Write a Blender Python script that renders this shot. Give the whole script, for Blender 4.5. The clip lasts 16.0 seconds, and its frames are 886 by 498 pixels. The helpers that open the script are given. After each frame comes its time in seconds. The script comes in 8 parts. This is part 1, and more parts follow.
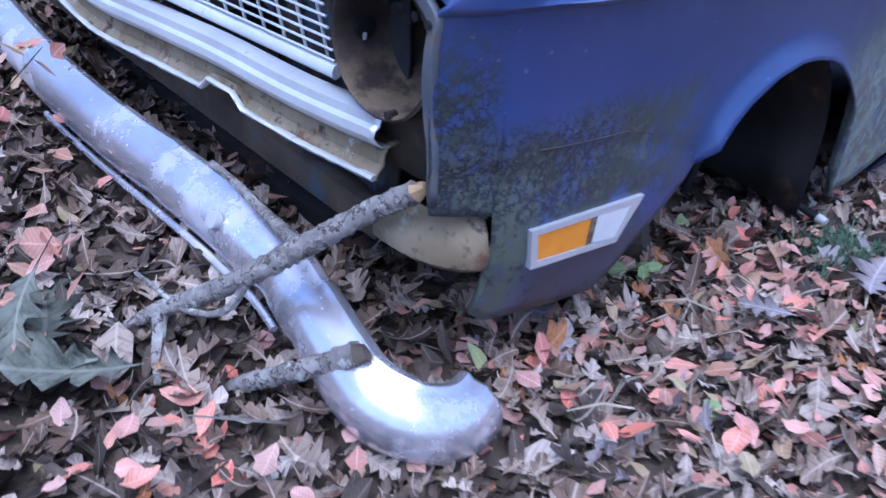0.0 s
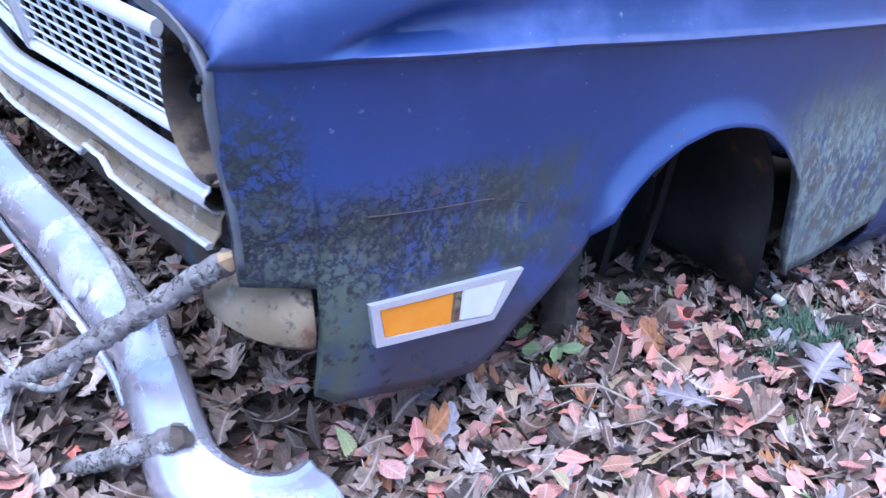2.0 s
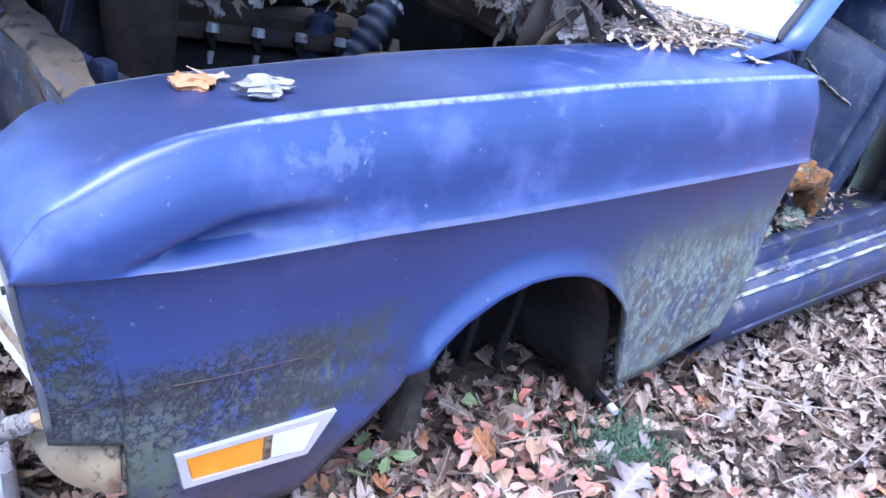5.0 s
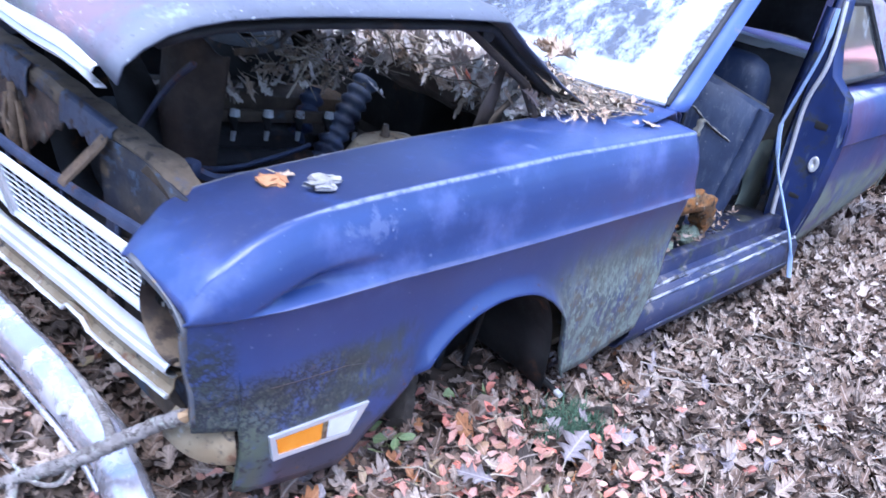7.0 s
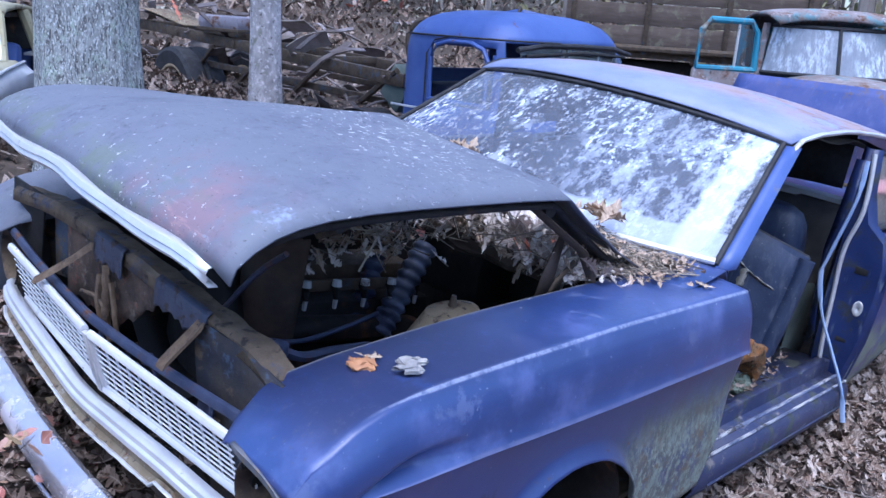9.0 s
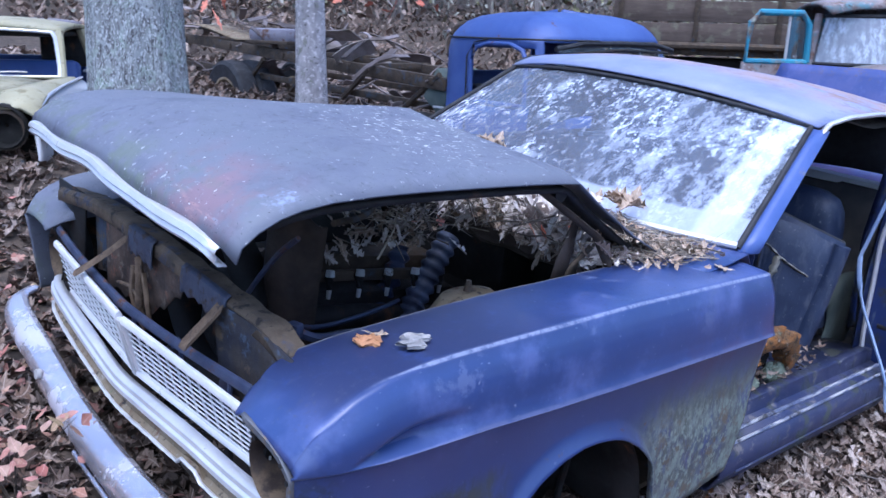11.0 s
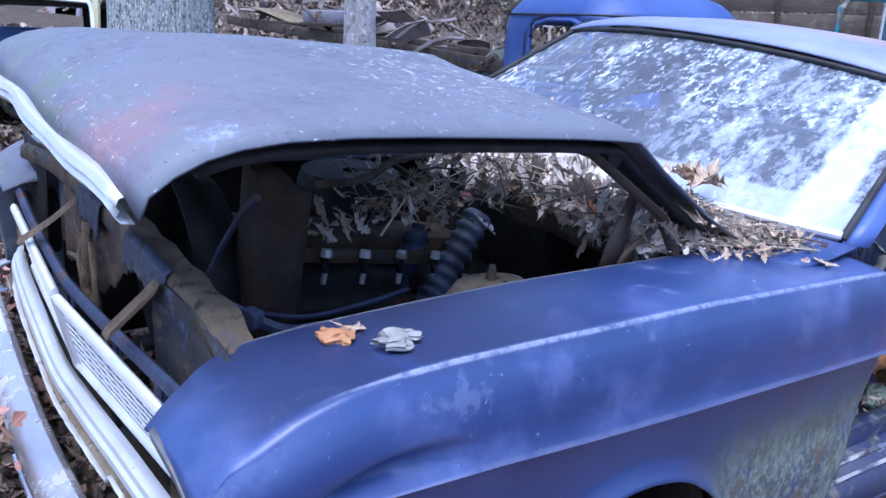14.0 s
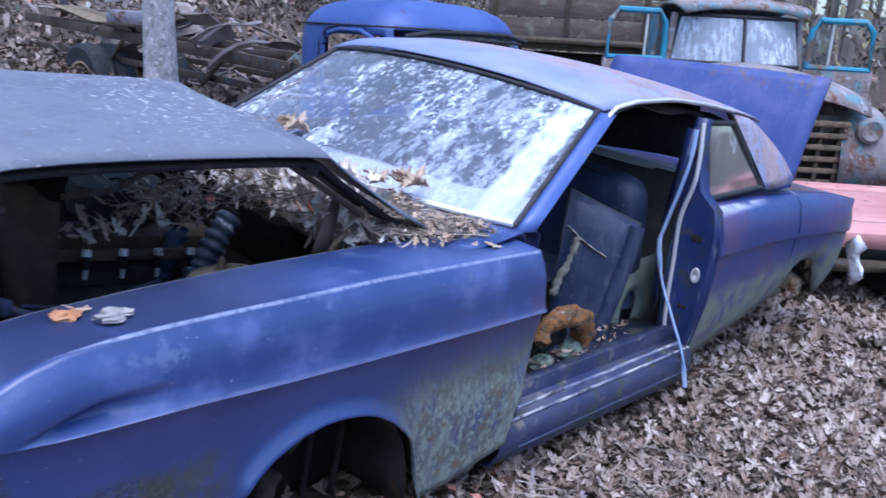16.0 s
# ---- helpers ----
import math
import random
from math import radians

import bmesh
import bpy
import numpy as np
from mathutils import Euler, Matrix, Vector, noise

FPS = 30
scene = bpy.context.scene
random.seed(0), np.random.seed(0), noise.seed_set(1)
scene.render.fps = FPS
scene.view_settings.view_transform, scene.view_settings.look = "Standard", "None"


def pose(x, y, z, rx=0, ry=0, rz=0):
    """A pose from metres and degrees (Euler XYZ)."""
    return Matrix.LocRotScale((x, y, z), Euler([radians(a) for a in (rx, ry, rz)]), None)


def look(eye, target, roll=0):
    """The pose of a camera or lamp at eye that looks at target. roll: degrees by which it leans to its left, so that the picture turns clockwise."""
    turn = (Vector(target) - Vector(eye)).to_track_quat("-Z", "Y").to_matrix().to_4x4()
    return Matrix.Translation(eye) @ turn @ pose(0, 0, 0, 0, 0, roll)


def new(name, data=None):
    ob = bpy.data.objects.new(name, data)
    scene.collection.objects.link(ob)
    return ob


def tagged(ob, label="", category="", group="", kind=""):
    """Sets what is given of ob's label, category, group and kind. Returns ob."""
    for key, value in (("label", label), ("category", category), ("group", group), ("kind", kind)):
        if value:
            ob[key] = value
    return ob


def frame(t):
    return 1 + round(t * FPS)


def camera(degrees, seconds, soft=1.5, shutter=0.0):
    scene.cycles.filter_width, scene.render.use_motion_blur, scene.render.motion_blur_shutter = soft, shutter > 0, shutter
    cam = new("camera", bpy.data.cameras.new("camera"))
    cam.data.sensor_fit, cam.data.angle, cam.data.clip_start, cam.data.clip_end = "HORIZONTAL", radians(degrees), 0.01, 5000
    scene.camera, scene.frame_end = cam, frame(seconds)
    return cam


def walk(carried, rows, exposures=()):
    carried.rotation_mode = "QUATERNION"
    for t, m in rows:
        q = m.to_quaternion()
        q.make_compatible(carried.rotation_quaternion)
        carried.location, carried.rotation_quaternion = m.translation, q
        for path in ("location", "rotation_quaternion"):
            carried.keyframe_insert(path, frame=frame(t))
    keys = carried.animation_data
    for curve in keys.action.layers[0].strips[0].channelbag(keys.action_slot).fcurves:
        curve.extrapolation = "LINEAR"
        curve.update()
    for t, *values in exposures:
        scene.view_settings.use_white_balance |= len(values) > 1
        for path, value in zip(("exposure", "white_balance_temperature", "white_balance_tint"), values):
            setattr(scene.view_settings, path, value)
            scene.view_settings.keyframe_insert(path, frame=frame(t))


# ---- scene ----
cam = camera(57.7, 16.0, shutter=0.5)
PATH = [
    (0, (-0.450, -1.350, 0.697), (0.548, -0.416, -0.136), 9.4),
    (0.5, (-0.476, -1.469, 0.705), (0.536, -0.505, -0.074), 9.1),
    (1, (-0.456, -1.521, 0.758), (0.598, -0.548, 0.048), 8.2),
    (1.5, (-0.340, -1.475, 0.747), (0.637, -0.374, 0.121), 7.5),
    (2, (-0.237, -1.451, 0.687), (0.717, -0.382, -0.026), 7.7),
    (2.5, (-0.187, -1.516, 0.699), (0.667, -0.369, -0.019), 9.2),
    (3, (-0.155, -1.566, 0.745), (0.652, -0.380, 0.035), 9.8),
    (3.5, (-0.129, -1.559, 0.845), (0.680, -0.384, 0.119), 10.6),
    (4, (-0.115, -1.476, 0.869), (0.851, -0.396, 0.190), 13.6),
    (6.3, (-0.298, -1.686, 1.100), (0.732, -0.712, 0.358), 14.2),
    (6.5, (-0.352, -1.701, 1.122), (0.730, -0.744, 0.434), 15.4),
    (7, (-0.495, -1.708, 1.150), (0.626, -0.786, 0.477), 13.1),
    (7.5, (-0.577, -1.669, 1.210), (0.578, -0.701, 0.673), 13.3),
    (8, (-0.601, -1.636, 1.248), (0.518, -0.606, 0.753), 10.8),
    (8.2, (-0.601, -1.638, 1.254), (0.521, -0.602, 0.776), 11.3),
    (10.3, (-0.612, -1.677, 1.212), (0.506, -0.624, 0.763), 8.9),
    (10.5, (-0.612, -1.702, 1.218), (0.493, -0.640, 0.758), 8.1),
    (11, (-0.569, -1.765, 1.224), (0.469, -0.635, 0.769), 8.3),
    (11.5, (-0.516, -1.838, 1.226), (0.487, -0.681, 0.761), 9.4),
    (12, (-0.488, -1.881, 1.223), (0.483, -0.704, 0.740), 7.9),
    (12.5, (-0.396, -1.771, 1.170), (0.539, -0.565, 0.688), 8.4),
    (13, (-0.290, -1.604, 1.107), (0.656, -0.405, 0.629), 8.5),
    (13.5, (-0.253, -1.546, 1.082), (0.693, -0.345, 0.611), 9.0),
    (14, (-0.252, -1.547, 1.079), (0.690, -0.343, 0.607), 8.9),
    (14.5, (-0.248, -1.629, 1.112), (0.736, -0.435, 0.706), 8.3),
    (15, (-0.308, -1.819, 1.163), (0.761, -0.694, 0.775), 9.1),
    (15.5, (-0.376, -1.988, 1.218), (0.750, -0.932, 0.797), 10.4),
    (16, (-0.312, -1.988, 1.226), (0.862, -0.991, 0.791), 10.0),
]
# the hillside's tilt: the path above is in the car's lie, the world is plumb
TILT = Matrix.Rotation(radians(6.5), 4, Vector((0.8, 0.6, 0)))
CAR = TILT @ pose(0, 0, 0, 0, -3.3, 0)
EXPOSURES = [(0, 1.25), (1.0, 1.29), (1.5, 1.55), (2.5, 2.02), (3.5, 2.33), (3.9, 2.45), (4.2, 2.4), (6.5, 2.1), (7.0, 1.98), (7.5, 1.75), (8.0, 1.45), (10.5, 1.26), (12.3, 1.28), (13.2, 1.38), (14.3, 1.42), (15, 1.21), (16, 1.25)]
walk(cam, [(t, TILT @ look(e, g, r)) for t, e, g, r in PATH], [(t, s - 0.28, 4930 if t < 3.8 else 5300, 13 if t < 3.8 else 12) for t, s in EXPOSURES])

# ---- light and sky ----
world = bpy.data.worlds.new("sky")
scene.world = world
world.use_nodes = True
wn = world.node_tree
sky = wn.nodes.new("ShaderNodeTexSky")
sky.sky_type, sky.sun_disc = "NISHITA", False
sky.sun_elevation, sky.sun_rotation = radians(70), radians(215)
sky.air_density, sky.dust_density, sky.ozone_density = 1.0, 2.5, 1.0
wn.links.new(sky.outputs["Color"], wn.nodes["Background"].inputs["Color"])
wn.nodes["Background"].inputs["Strength"].default_value = 0.15
sun = new("sun", bpy.data.lights.new("sun", "SUN"))
sun.data.energy, sun.data.angle, sun.data.color = 1.7, radians(60), (1.0, 0.97, 0.94)
sun.matrix_world = look((0, 0, 0), (0.30, 0.22, -1.0))


# ---- materials ----
def node(nt, kind, **inputs):
    n = nt.nodes.new(kind)
    for key, value in inputs.items():
        n.inputs[key.replace("_", " ")].default_value = value
    return n


def noise_of(nt, co, scale, detail=5.0, rough=0.6, stretch=None):
    n = node(nt, "ShaderNodeTexNoise", Scale=scale, Detail=detail, Roughness=rough)
    if stretch:
        m = nt.nodes.new("ShaderNodeMapping")
        m.inputs["Scale"].default_value = stretch
        nt.links.new(co, m.inputs["Vector"])
        co = m.outputs[0]
    nt.links.new(co, n.inputs["Vector"])
    return n.outputs["Fac"]


def step(nt, value, lo, hi):
    m = node(nt, "ShaderNodeMapRange")
    m.inputs["From Min"].default_value, m.inputs["From Max"].default_value = lo, hi
    m.interpolation_type = "SMOOTHSTEP"
    nt.links.new(value, m.inputs["Value"])
    return m.outputs["Result"]


def times(nt, a, b, op="MULTIPLY"):
    m = nt.nodes.new("ShaderNodeMath")
    m.operation, m.use_clamp = op, True
    for k, v in enumerate((a, b)):
        if isinstance(v, (int, float)):
            m.inputs[k].default_value = v
        else:
            nt.links.new(v, m.inputs[k])
    return m.outputs[0]


def mixed(nt, fac, a, b):
    m = nt.nodes.new("ShaderNodeMix")
    m.data_type = "RGBA"
    for k, v in ((0, fac), (6, a), (7, b)):
        if isinstance(v, (int, float)):
            m.inputs[k].default_value = v
        elif isinstance(v, tuple):
            m.inputs[k].default_value = (*v, 1)
        else:
            nt.links.new(v, m.inputs[k])
    return m.outputs[2]


def material(name, c1, c2, scale=8.0, rough=0.5, metal=0.0, bump=0.1, bump_scale=60.0, patches=(), stretch=None,
             island=0.0, spec=0.5, coat=0.0, random_object=0.0, coat_rough=0.32):
    """Two-tone surface with grain. patches: (colour, scale, lo, hi, roughness, box) where box limits the stain to
    a soft region of object space: (axis, from, to) triples."""
    m = bpy.data.materials.new(name)
    m.use_nodes = True
    nt = m.node_tree
    bsdf = nt.nodes["Principled BSDF"]
    co = nt.nodes.new("ShaderNodeTexCoord").outputs["Object"]
    col = mixed(nt, step(nt, noise_of(nt, co, scale, stretch=stretch), 0.3, 0.7), c1, c2)
    fine = noise_of(nt, co, bump_scale, 6.0, 0.7, stretch)
    grain = mixed(nt, times(nt, fine, 0.28), col, tuple(0.45 * c for c in c1))
    col = grain
    rgh = node(nt, "ShaderNodeValue").outputs[0]
    rgh.default_value = rough
    rgh = times(nt, rgh, times(nt, noise_of(nt, co, scale * 3), 0.5, "ADD"))
    met = node(nt, "ShaderNodeValue").outputs[0]
    met.default_value = metal
    xyz = nt.nodes.new("ShaderNodeSeparateXYZ")
    nt.links.new(co, xyz.inputs[0])
    for colour, sc, lo, hi, r, box in patches:
        if not isinstance(sc, tuple) and sc < 0:  # thin veins along the middle level of the noise
            level = noise_of(nt, co, -sc, 6.0, 0.6, stretch)
            fac = times(nt, step(nt, level, 0.5 - lo, 0.5 - hi), step(nt, level, 0.5 + lo, 0.5 + hi))
        elif isinstance(sc, tuple):  # streaks: scale and stretch
            fac = step(nt, noise_of(nt, co, sc[0], 6.0, 0.65, sc[1]), lo, hi)
        else:
            fac = step(nt, noise_of(nt, co, sc, 6.0, 0.65), lo, hi)
        for axis, a, b in box:
            fac = times(nt, fac, step(nt, xyz.outputs["XYZ".index(axis)], a, b))
        col = mixed(nt, fac, col, colour)
        keep = times(nt, 1.0, fac, "SUBTRACT")
        met = times(nt, met, keep)
        rgh = times(nt, times(nt, rgh, keep), times(nt, fac, r), "ADD")
    if island:
        geo = nt.nodes.new("ShaderNodeNewGeometry")
        h = node(nt, "ShaderNodeHueSaturation")
        nt.links.new(times(nt, times(nt, geo.outputs["Random Per Island"], island), 0.5 - island / 2, "ADD"), h.inputs["Hue"])
        w = node(nt, "ShaderNodeMath")
        w.operation = "MULTIPLY_ADD"
        nt.links.new(geo.outputs["Random Per Island"], w.inputs[0])
        w.inputs[1].default_value, w.inputs[2].default_value = 1.3, 0.35
        nt.links.new(w.outputs[0], h.inputs["Value"])
        nt.links.new(col, h.inputs["Color"])
        col = h.outputs["Color"]
    if random_object:
        oi = nt.nodes.new("ShaderNodeObjectInfo")
        h = node(nt, "ShaderNodeHueSaturation")
        w = node(nt, "ShaderNodeMath")
        w.operation = "MULTIPLY_ADD"
        nt.links.new(oi.outputs["Random"], w.inputs[0])
        w.inputs[1].default_value, w.inputs[2].default_value = random_object, 1 - random_object / 2
        nt.links.new(w.outputs[0], h.inputs["Value"])
        nt.links.new(col, h.inputs["Color"])
        col = h.outputs["Color"]
    nt.links.new(col, bsdf.inputs["Base Color"])
    nt.links.new(rgh, bsdf.inputs["Roughness"])
    nt.links.new(met, bsdf.inputs["Metallic"])
    bsdf.inputs["Specular IOR Level"].default_value = spec
    bsdf.inputs["Coat Weight"].default_value = coat
    bsdf.inputs["Coat Roughness"].default_value = coat_rough
    if bump:
        b = node(nt, "ShaderNodeBump", Strength=bump, Distance=0.01)
        nt.links.new(fine, b.inputs["Height"])
        nt.links.new(b.outputs[0], bsdf.inputs["Normal"])
    return m


def leaf_material(name, tones, rough=0.62, spots=0.5):
    """Dry leaf: each leaf takes its own tone, with blotches, a pale midrib and fine side veins along its own length."""
    m = bpy.data.materials.new(name)
    m.use_nodes = True
    nt = m.node_tree
    bsdf = nt.nodes["Principled BSDF"]
    co = nt.nodes.new("ShaderNodeTexCoord")
    geo = nt.nodes.new("ShaderNodeNewGeometry")
    ramp = nt.nodes.new("ShaderNodeValToRGB")
    for k, tone in enumerate(tones):
        stop = ramp.color_ramp.elements[k] if k < 2 else ramp.color_ramp.elements.new(1.0)
        stop.position, stop.color = k / (len(tones) - 1), (*tone, 1)
    nt.links.new(geo.outputs["Random Per Island"], ramp.inputs["Fac"])
    dark = tuple(0.35 * c for c in tones[0])
    pale = tuple(min(0.8, 1.25 * c + 0.03) for c in tones[-1])
    col = mixed(nt, times(nt, step(nt, noise_of(nt, co.outputs["Object"], 55.0, 5.0, 0.65), 0.46, 0.68), spots), ramp.outputs["Color"], dark)
    col = mixed(nt, times(nt, step(nt, noise_of(nt, co.outputs["Object"], 26.0, 3.0, 0.5), 0.50, 0.70), 0.35), col, pale)
    xyz = nt.nodes.new("ShaderNodeSeparateXYZ")
    nt.links.new(co.outputs["UV"], xyz.inputs[0])
    across = nt.nodes.new("ShaderNodeMath")
    across.operation = "ABSOLUTE"
    nt.links.new(xyz.outputs["Y"], across.inputs[0])
    slant = nt.nodes.new("ShaderNodeMath")
    slant.operation = "MULTIPLY_ADD"
    nt.links.new(across.outputs[0], slant.inputs[0])
    slant.inputs[1].default_value = -0.9
    nt.links.new(xyz.outputs["X"], slant.inputs[2])
    wave = nt.nodes.new("ShaderNodeMath")
    wave.operation = "SINE"
    scaled = nt.nodes.new("ShaderNodeMath")
    scaled.operation = "MULTIPLY"
    nt.links.new(slant.outputs[0], scaled.inputs[0])
    scaled.inputs[1].default_value = 52.0
    nt.links.new(scaled.outputs[0], wave.inputs[0])
    veins = times(nt, step(nt, wave.outputs[0], 0.55, 0.95), 0.28)
    col = mixed(nt, veins, col, dark)
    col = mixed(nt, times(nt, step(nt, across.outputs[0], 0.022, 0.008), 0.55), col, pale)
    nt.links.new(col, bsdf.inputs["Base Color"])
    bsdf.inputs["Roughness"].default_value = rough
    bsdf.inputs["Specular IOR Level"].default_value = 0.35
    b = node(nt, "ShaderNodeBump", Strength=0.5, Distance=0.002)
    nt.links.new(noise_of(nt, co.outputs["Object"], 160.0, 4.0, 0.6), b.inputs["Height"])
    nt.links.new(b.outputs[0], bsdf.inputs["Normal"])
    return m


RUST = (0.12, 0.055, 0.03)
TAN = (0.19, 0.14, 0.085)
MOSS = (0.10, 0.13, 0.06)
BLUE, BLUE2 = (0.022, 0.047, 0.175), (0.033, 0.064, 0.220)
fender_paint = material("faded_blue_fender_paint", BLUE, BLUE2, 3.0, 0.42, 0.0, 0.03, 240, (
    # paler upper patches: faded paint plus skylight on the brow painted in
    ((0.08, 0.11, 0.30), 6, 0.48, 0.72, 0.5, (("Z", 0.42, 0.52),)),
    ((0.075, 0.105, 0.255), 11, 0.60, 0.66, 0.6, (("Z", 0.50, 0.56),)),
    ((0.16, 0.19, 0.33), 90, 0.66, 0.70, 0.6, ()),
    ((0.06, 0.045, 0.13), 4, 0.44, 0.66, 0.55, (("X", 0.8, 1.25), ("Z", 0.60, 0.42))),
    ((0.085, 0.095, 0.09), (18, (1, 1, 0.45)), 0.28, 0.58, 0.9, (("X", 0.82, 1.06), ("Z", 0.45, 0.30))),
    ((0.17, 0.205, 0.195), (34, (1, 1, 0.5)), 0.42, 0.60, 0.95, (("X", 0.88, 1.06), ("Z", 0.42, 0.22))),
    ((0.20, 0.25, 0.225), (90, (1, 1, 0.6)), 0.50, 0.60, 0.95, (("X", 0.90, 1.06), ("Z", 0.38, 0.24))),
    ((0.055, 0.055, 0.085), (26, (1, 1, 0.6)), 0.52, 0.78, 0.95, (("X", 0.88, 1.06), ("Z", 0.42, 0.24))),
    ((0.035, 0.035, 0.05), (130, (1, 1, 0.5)), 0.54, 0.80, 0.95, (("X", 0.84, 1.02), ("Z", 0.44, 0.30))),
    ((0.11, 0.085, 0.065), 22, 0.54, 0.66, 0.95, (("X", 0.90, 1.10), ("Z", 0.40, 0.22))),
    ((0.035, 0.042, 0.042), 16, 0.40, 0.56, 0.9, (("X", 0.56, 0.40), ("Z", 0.40, 0.345), ("Z", 0.15, 0.24))),
    ((0.04, 0.05, 0.056), (80, (1, 1, 0.3)), 0.44, 0.62, 0.95, (("X", 0.54, 0.46), ("X", 0.20, 0.32), ("Z", 0.41, 0.34), ("Z", 0.24, 0.29))),
    ((0.050, 0.046, 0.078), 9, 0.15, 0.35, 0.8, (("X", 0.19, 0.24), ("Z", 0.20, 0.17), ("X", 0.60, 0.50))),
    ((0.085, 0.105, 0.08), 20, 0.28, 0.50, 0.95, (("X", 0.23, 0.17), ("Z", 0.36, 0.28))),
    ((0.115, 0.13, 0.12), (70, (1, 1, 0.5)), 0.50, 0.70, 0.95, (("X", 0.50, 0.40), ("X", 0.14, 0.22), ("Z", 0.345, 0.315), ("Z", 0.24, 0.27))),
    ((0.034, 0.044, 0.046), 60, 0.40, 0.54, 0.95, (("X", 0.14, 0.10), ("Z", 0.53, 0.42))),
    ((0.055, 0.066, 0.060), 70, 0.48, 0.58, 0.95, (("X", 0.18, 0.11), ("Z", 0.40, 0.34))),
    ((0.012, 0.014, 0.03), -70, 0.05, 0.015, 0.9, (("X", 0.14, 0.11), ("Z", 0.49, 0.40), ("Z", 0.20, 0.26))),
    ((0.012, 0.014, 0.03), -70, 0.06, 0.015, 0.9, (("X", 0.44, 0.26), ("Z", 0.40, 0.36), ("Z", 0.25, 0.28))),
    ((0.09, 0.095, 0.085), 110, 0.55, 0.62, 0.95, (("X", 0.46, 0.30), ("Z", 0.40, 0.35), ("Z", 0.24, 0.29))),
    ((0.02, 0.02, 0.03), 45, 0.56, 0.66, 0.95, (("X", 0.5, 0.3), ("Z", 0.40, 0.30))),
    (RUST, 35, 0.62, 0.72, 0.9, (("Z", 0.42, 0.3),)),
    ((0.020, 0.031, 0.100), 14, 0.22, 0.46, 0.5, (("Y", -0.872, -0.842), ("Z", 0.52, 0.575), ("X", 0.05, 0.16), ("X", 0.85, 0.45))),
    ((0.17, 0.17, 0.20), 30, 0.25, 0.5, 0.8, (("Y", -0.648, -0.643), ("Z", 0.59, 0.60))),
    ((0.06, 0.068, 0.14), 90, 0.54, 0.72, 0.6, (("Y", -0.86, -0.842), ("Z", 0.55, 0.59))),
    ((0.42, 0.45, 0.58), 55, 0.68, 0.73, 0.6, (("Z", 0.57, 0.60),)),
    # crest and crease lines: chipped paint plus the edge highlight painted in
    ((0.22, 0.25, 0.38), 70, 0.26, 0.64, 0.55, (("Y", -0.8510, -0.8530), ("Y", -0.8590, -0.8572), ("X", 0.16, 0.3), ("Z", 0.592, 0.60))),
    ((0.10, 0.12, 0.26), 22, 0.25, 0.56, 0.55, (("Y", -0.9025, -0.9050), ("Z", 0.42, 0.44))),
), coat=0.55, coat_rough=0.30)
body_paint = material("faded_blue_body_paint", BLUE, (0.04, 0.045, 0.17), 3.0, 0.40, 0.0, 0.03, 220, (
    ((0.075, 0.05, 0.13), 3, 0.45, 0.65, 0.6, ()),
    ((0.15, 0.165, 0.14), 9, 0.36, 0.56, 0.9, (("Z", 0.32, 0.20), ("Y", -0.7, -0.8))),
    ((0.19, 0.225, 0.20), (24, (1, 1, 0.6)), 0.42, 0.72, 0.9, (("Z", 0.30, 0.16), ("Y", -0.7, -0.8))),
    ((0.12, 0.13, 0.10), 14, 0.45, 0.58, 0.9, (("X", 3.7, 4.2), ("Z", 0.48, 0.34))),
    # pale top edge: worn paint with its highlight painted in
    ((0.34, 0.37, 0.52), 12, 0.36, 0.54, 0.6, (("Z", 0.555, 0.575), ("X", 2.5, 2.6), ("Y", -0.80, -0.82))),
), coat=0.1)
hood_paint = material("oxidised_blue_hood_paint", (0.115, 0.128, 0.185), (0.165, 0.178, 0.240), 3.5, 0.62, 0.0, 0.08, 160, (
    ((0.10, 0.11, 0.145), 42, 0.52, 0.74, 0.9, ()),
    ((0.20, 0.145, 0.185), 8, 0.26, 0.54, 0.85, (("X", 0.27, 0.10), ("X", -0.04, 0.01), ("Y", -0.66, -0.58), ("Y", -0.26, -0.38))),
    ((0.30, 0.20, 0.22), (30, (1, 0.3, 1)), 0.58, 0.68, 0.9, (("X", 0.17, 0.10), ("X", 0.02, 0.06), ("Y", -0.66, -0.58), ("Y", -0.26, -0.38))),
    ((0.135, 0.15, 0.20), 7, 0.42, 0.60, 0.6, ()),
    ((0.15, 0.185, 0.16), 9, 0.46, 0.66, 0.9, (("X", 0.16, 0.02), ("Y", -0.66, -0.60))),
    ((0.50, 0.52, 0.58), 70, 0.65, 0.69, 0.9, ()),
    ((0.105, 0.117, 0.155), 9, 0.52, 0.90, 0.9, ()),
    ((0.20, 0.215, 0.28), (60, (1, 0.3, 1)), 0.60, 0.74, 0.7, ()),
    ((0.06, 0.06, 0.065), 150, 0.62, 0.70, 0.95, ()),
    ((0.48, 0.50, 0.55), 90, 0.61, 0.67, 0.9, (("X", 0.12, 0.07), ("X", -0.03, 0.01), ("Y", -0.60, -0.50), ("Y", -0.2, -0.3))),
    ((0.60, 0.62, 0.66), 60, 0.59, 0.64, 0.9, (("X", 0.40, 0.60), ("Y", -0.66, -0.40))),
    ((0.25, 0.30, 0.45), 20, 0.45, 0.60, 0.7, (("X", 0.12, 0.14), ("X", 0.19, 0.17), ("Y", -0.66, -0.63), ("Y", -0.57, -0.60))),
))
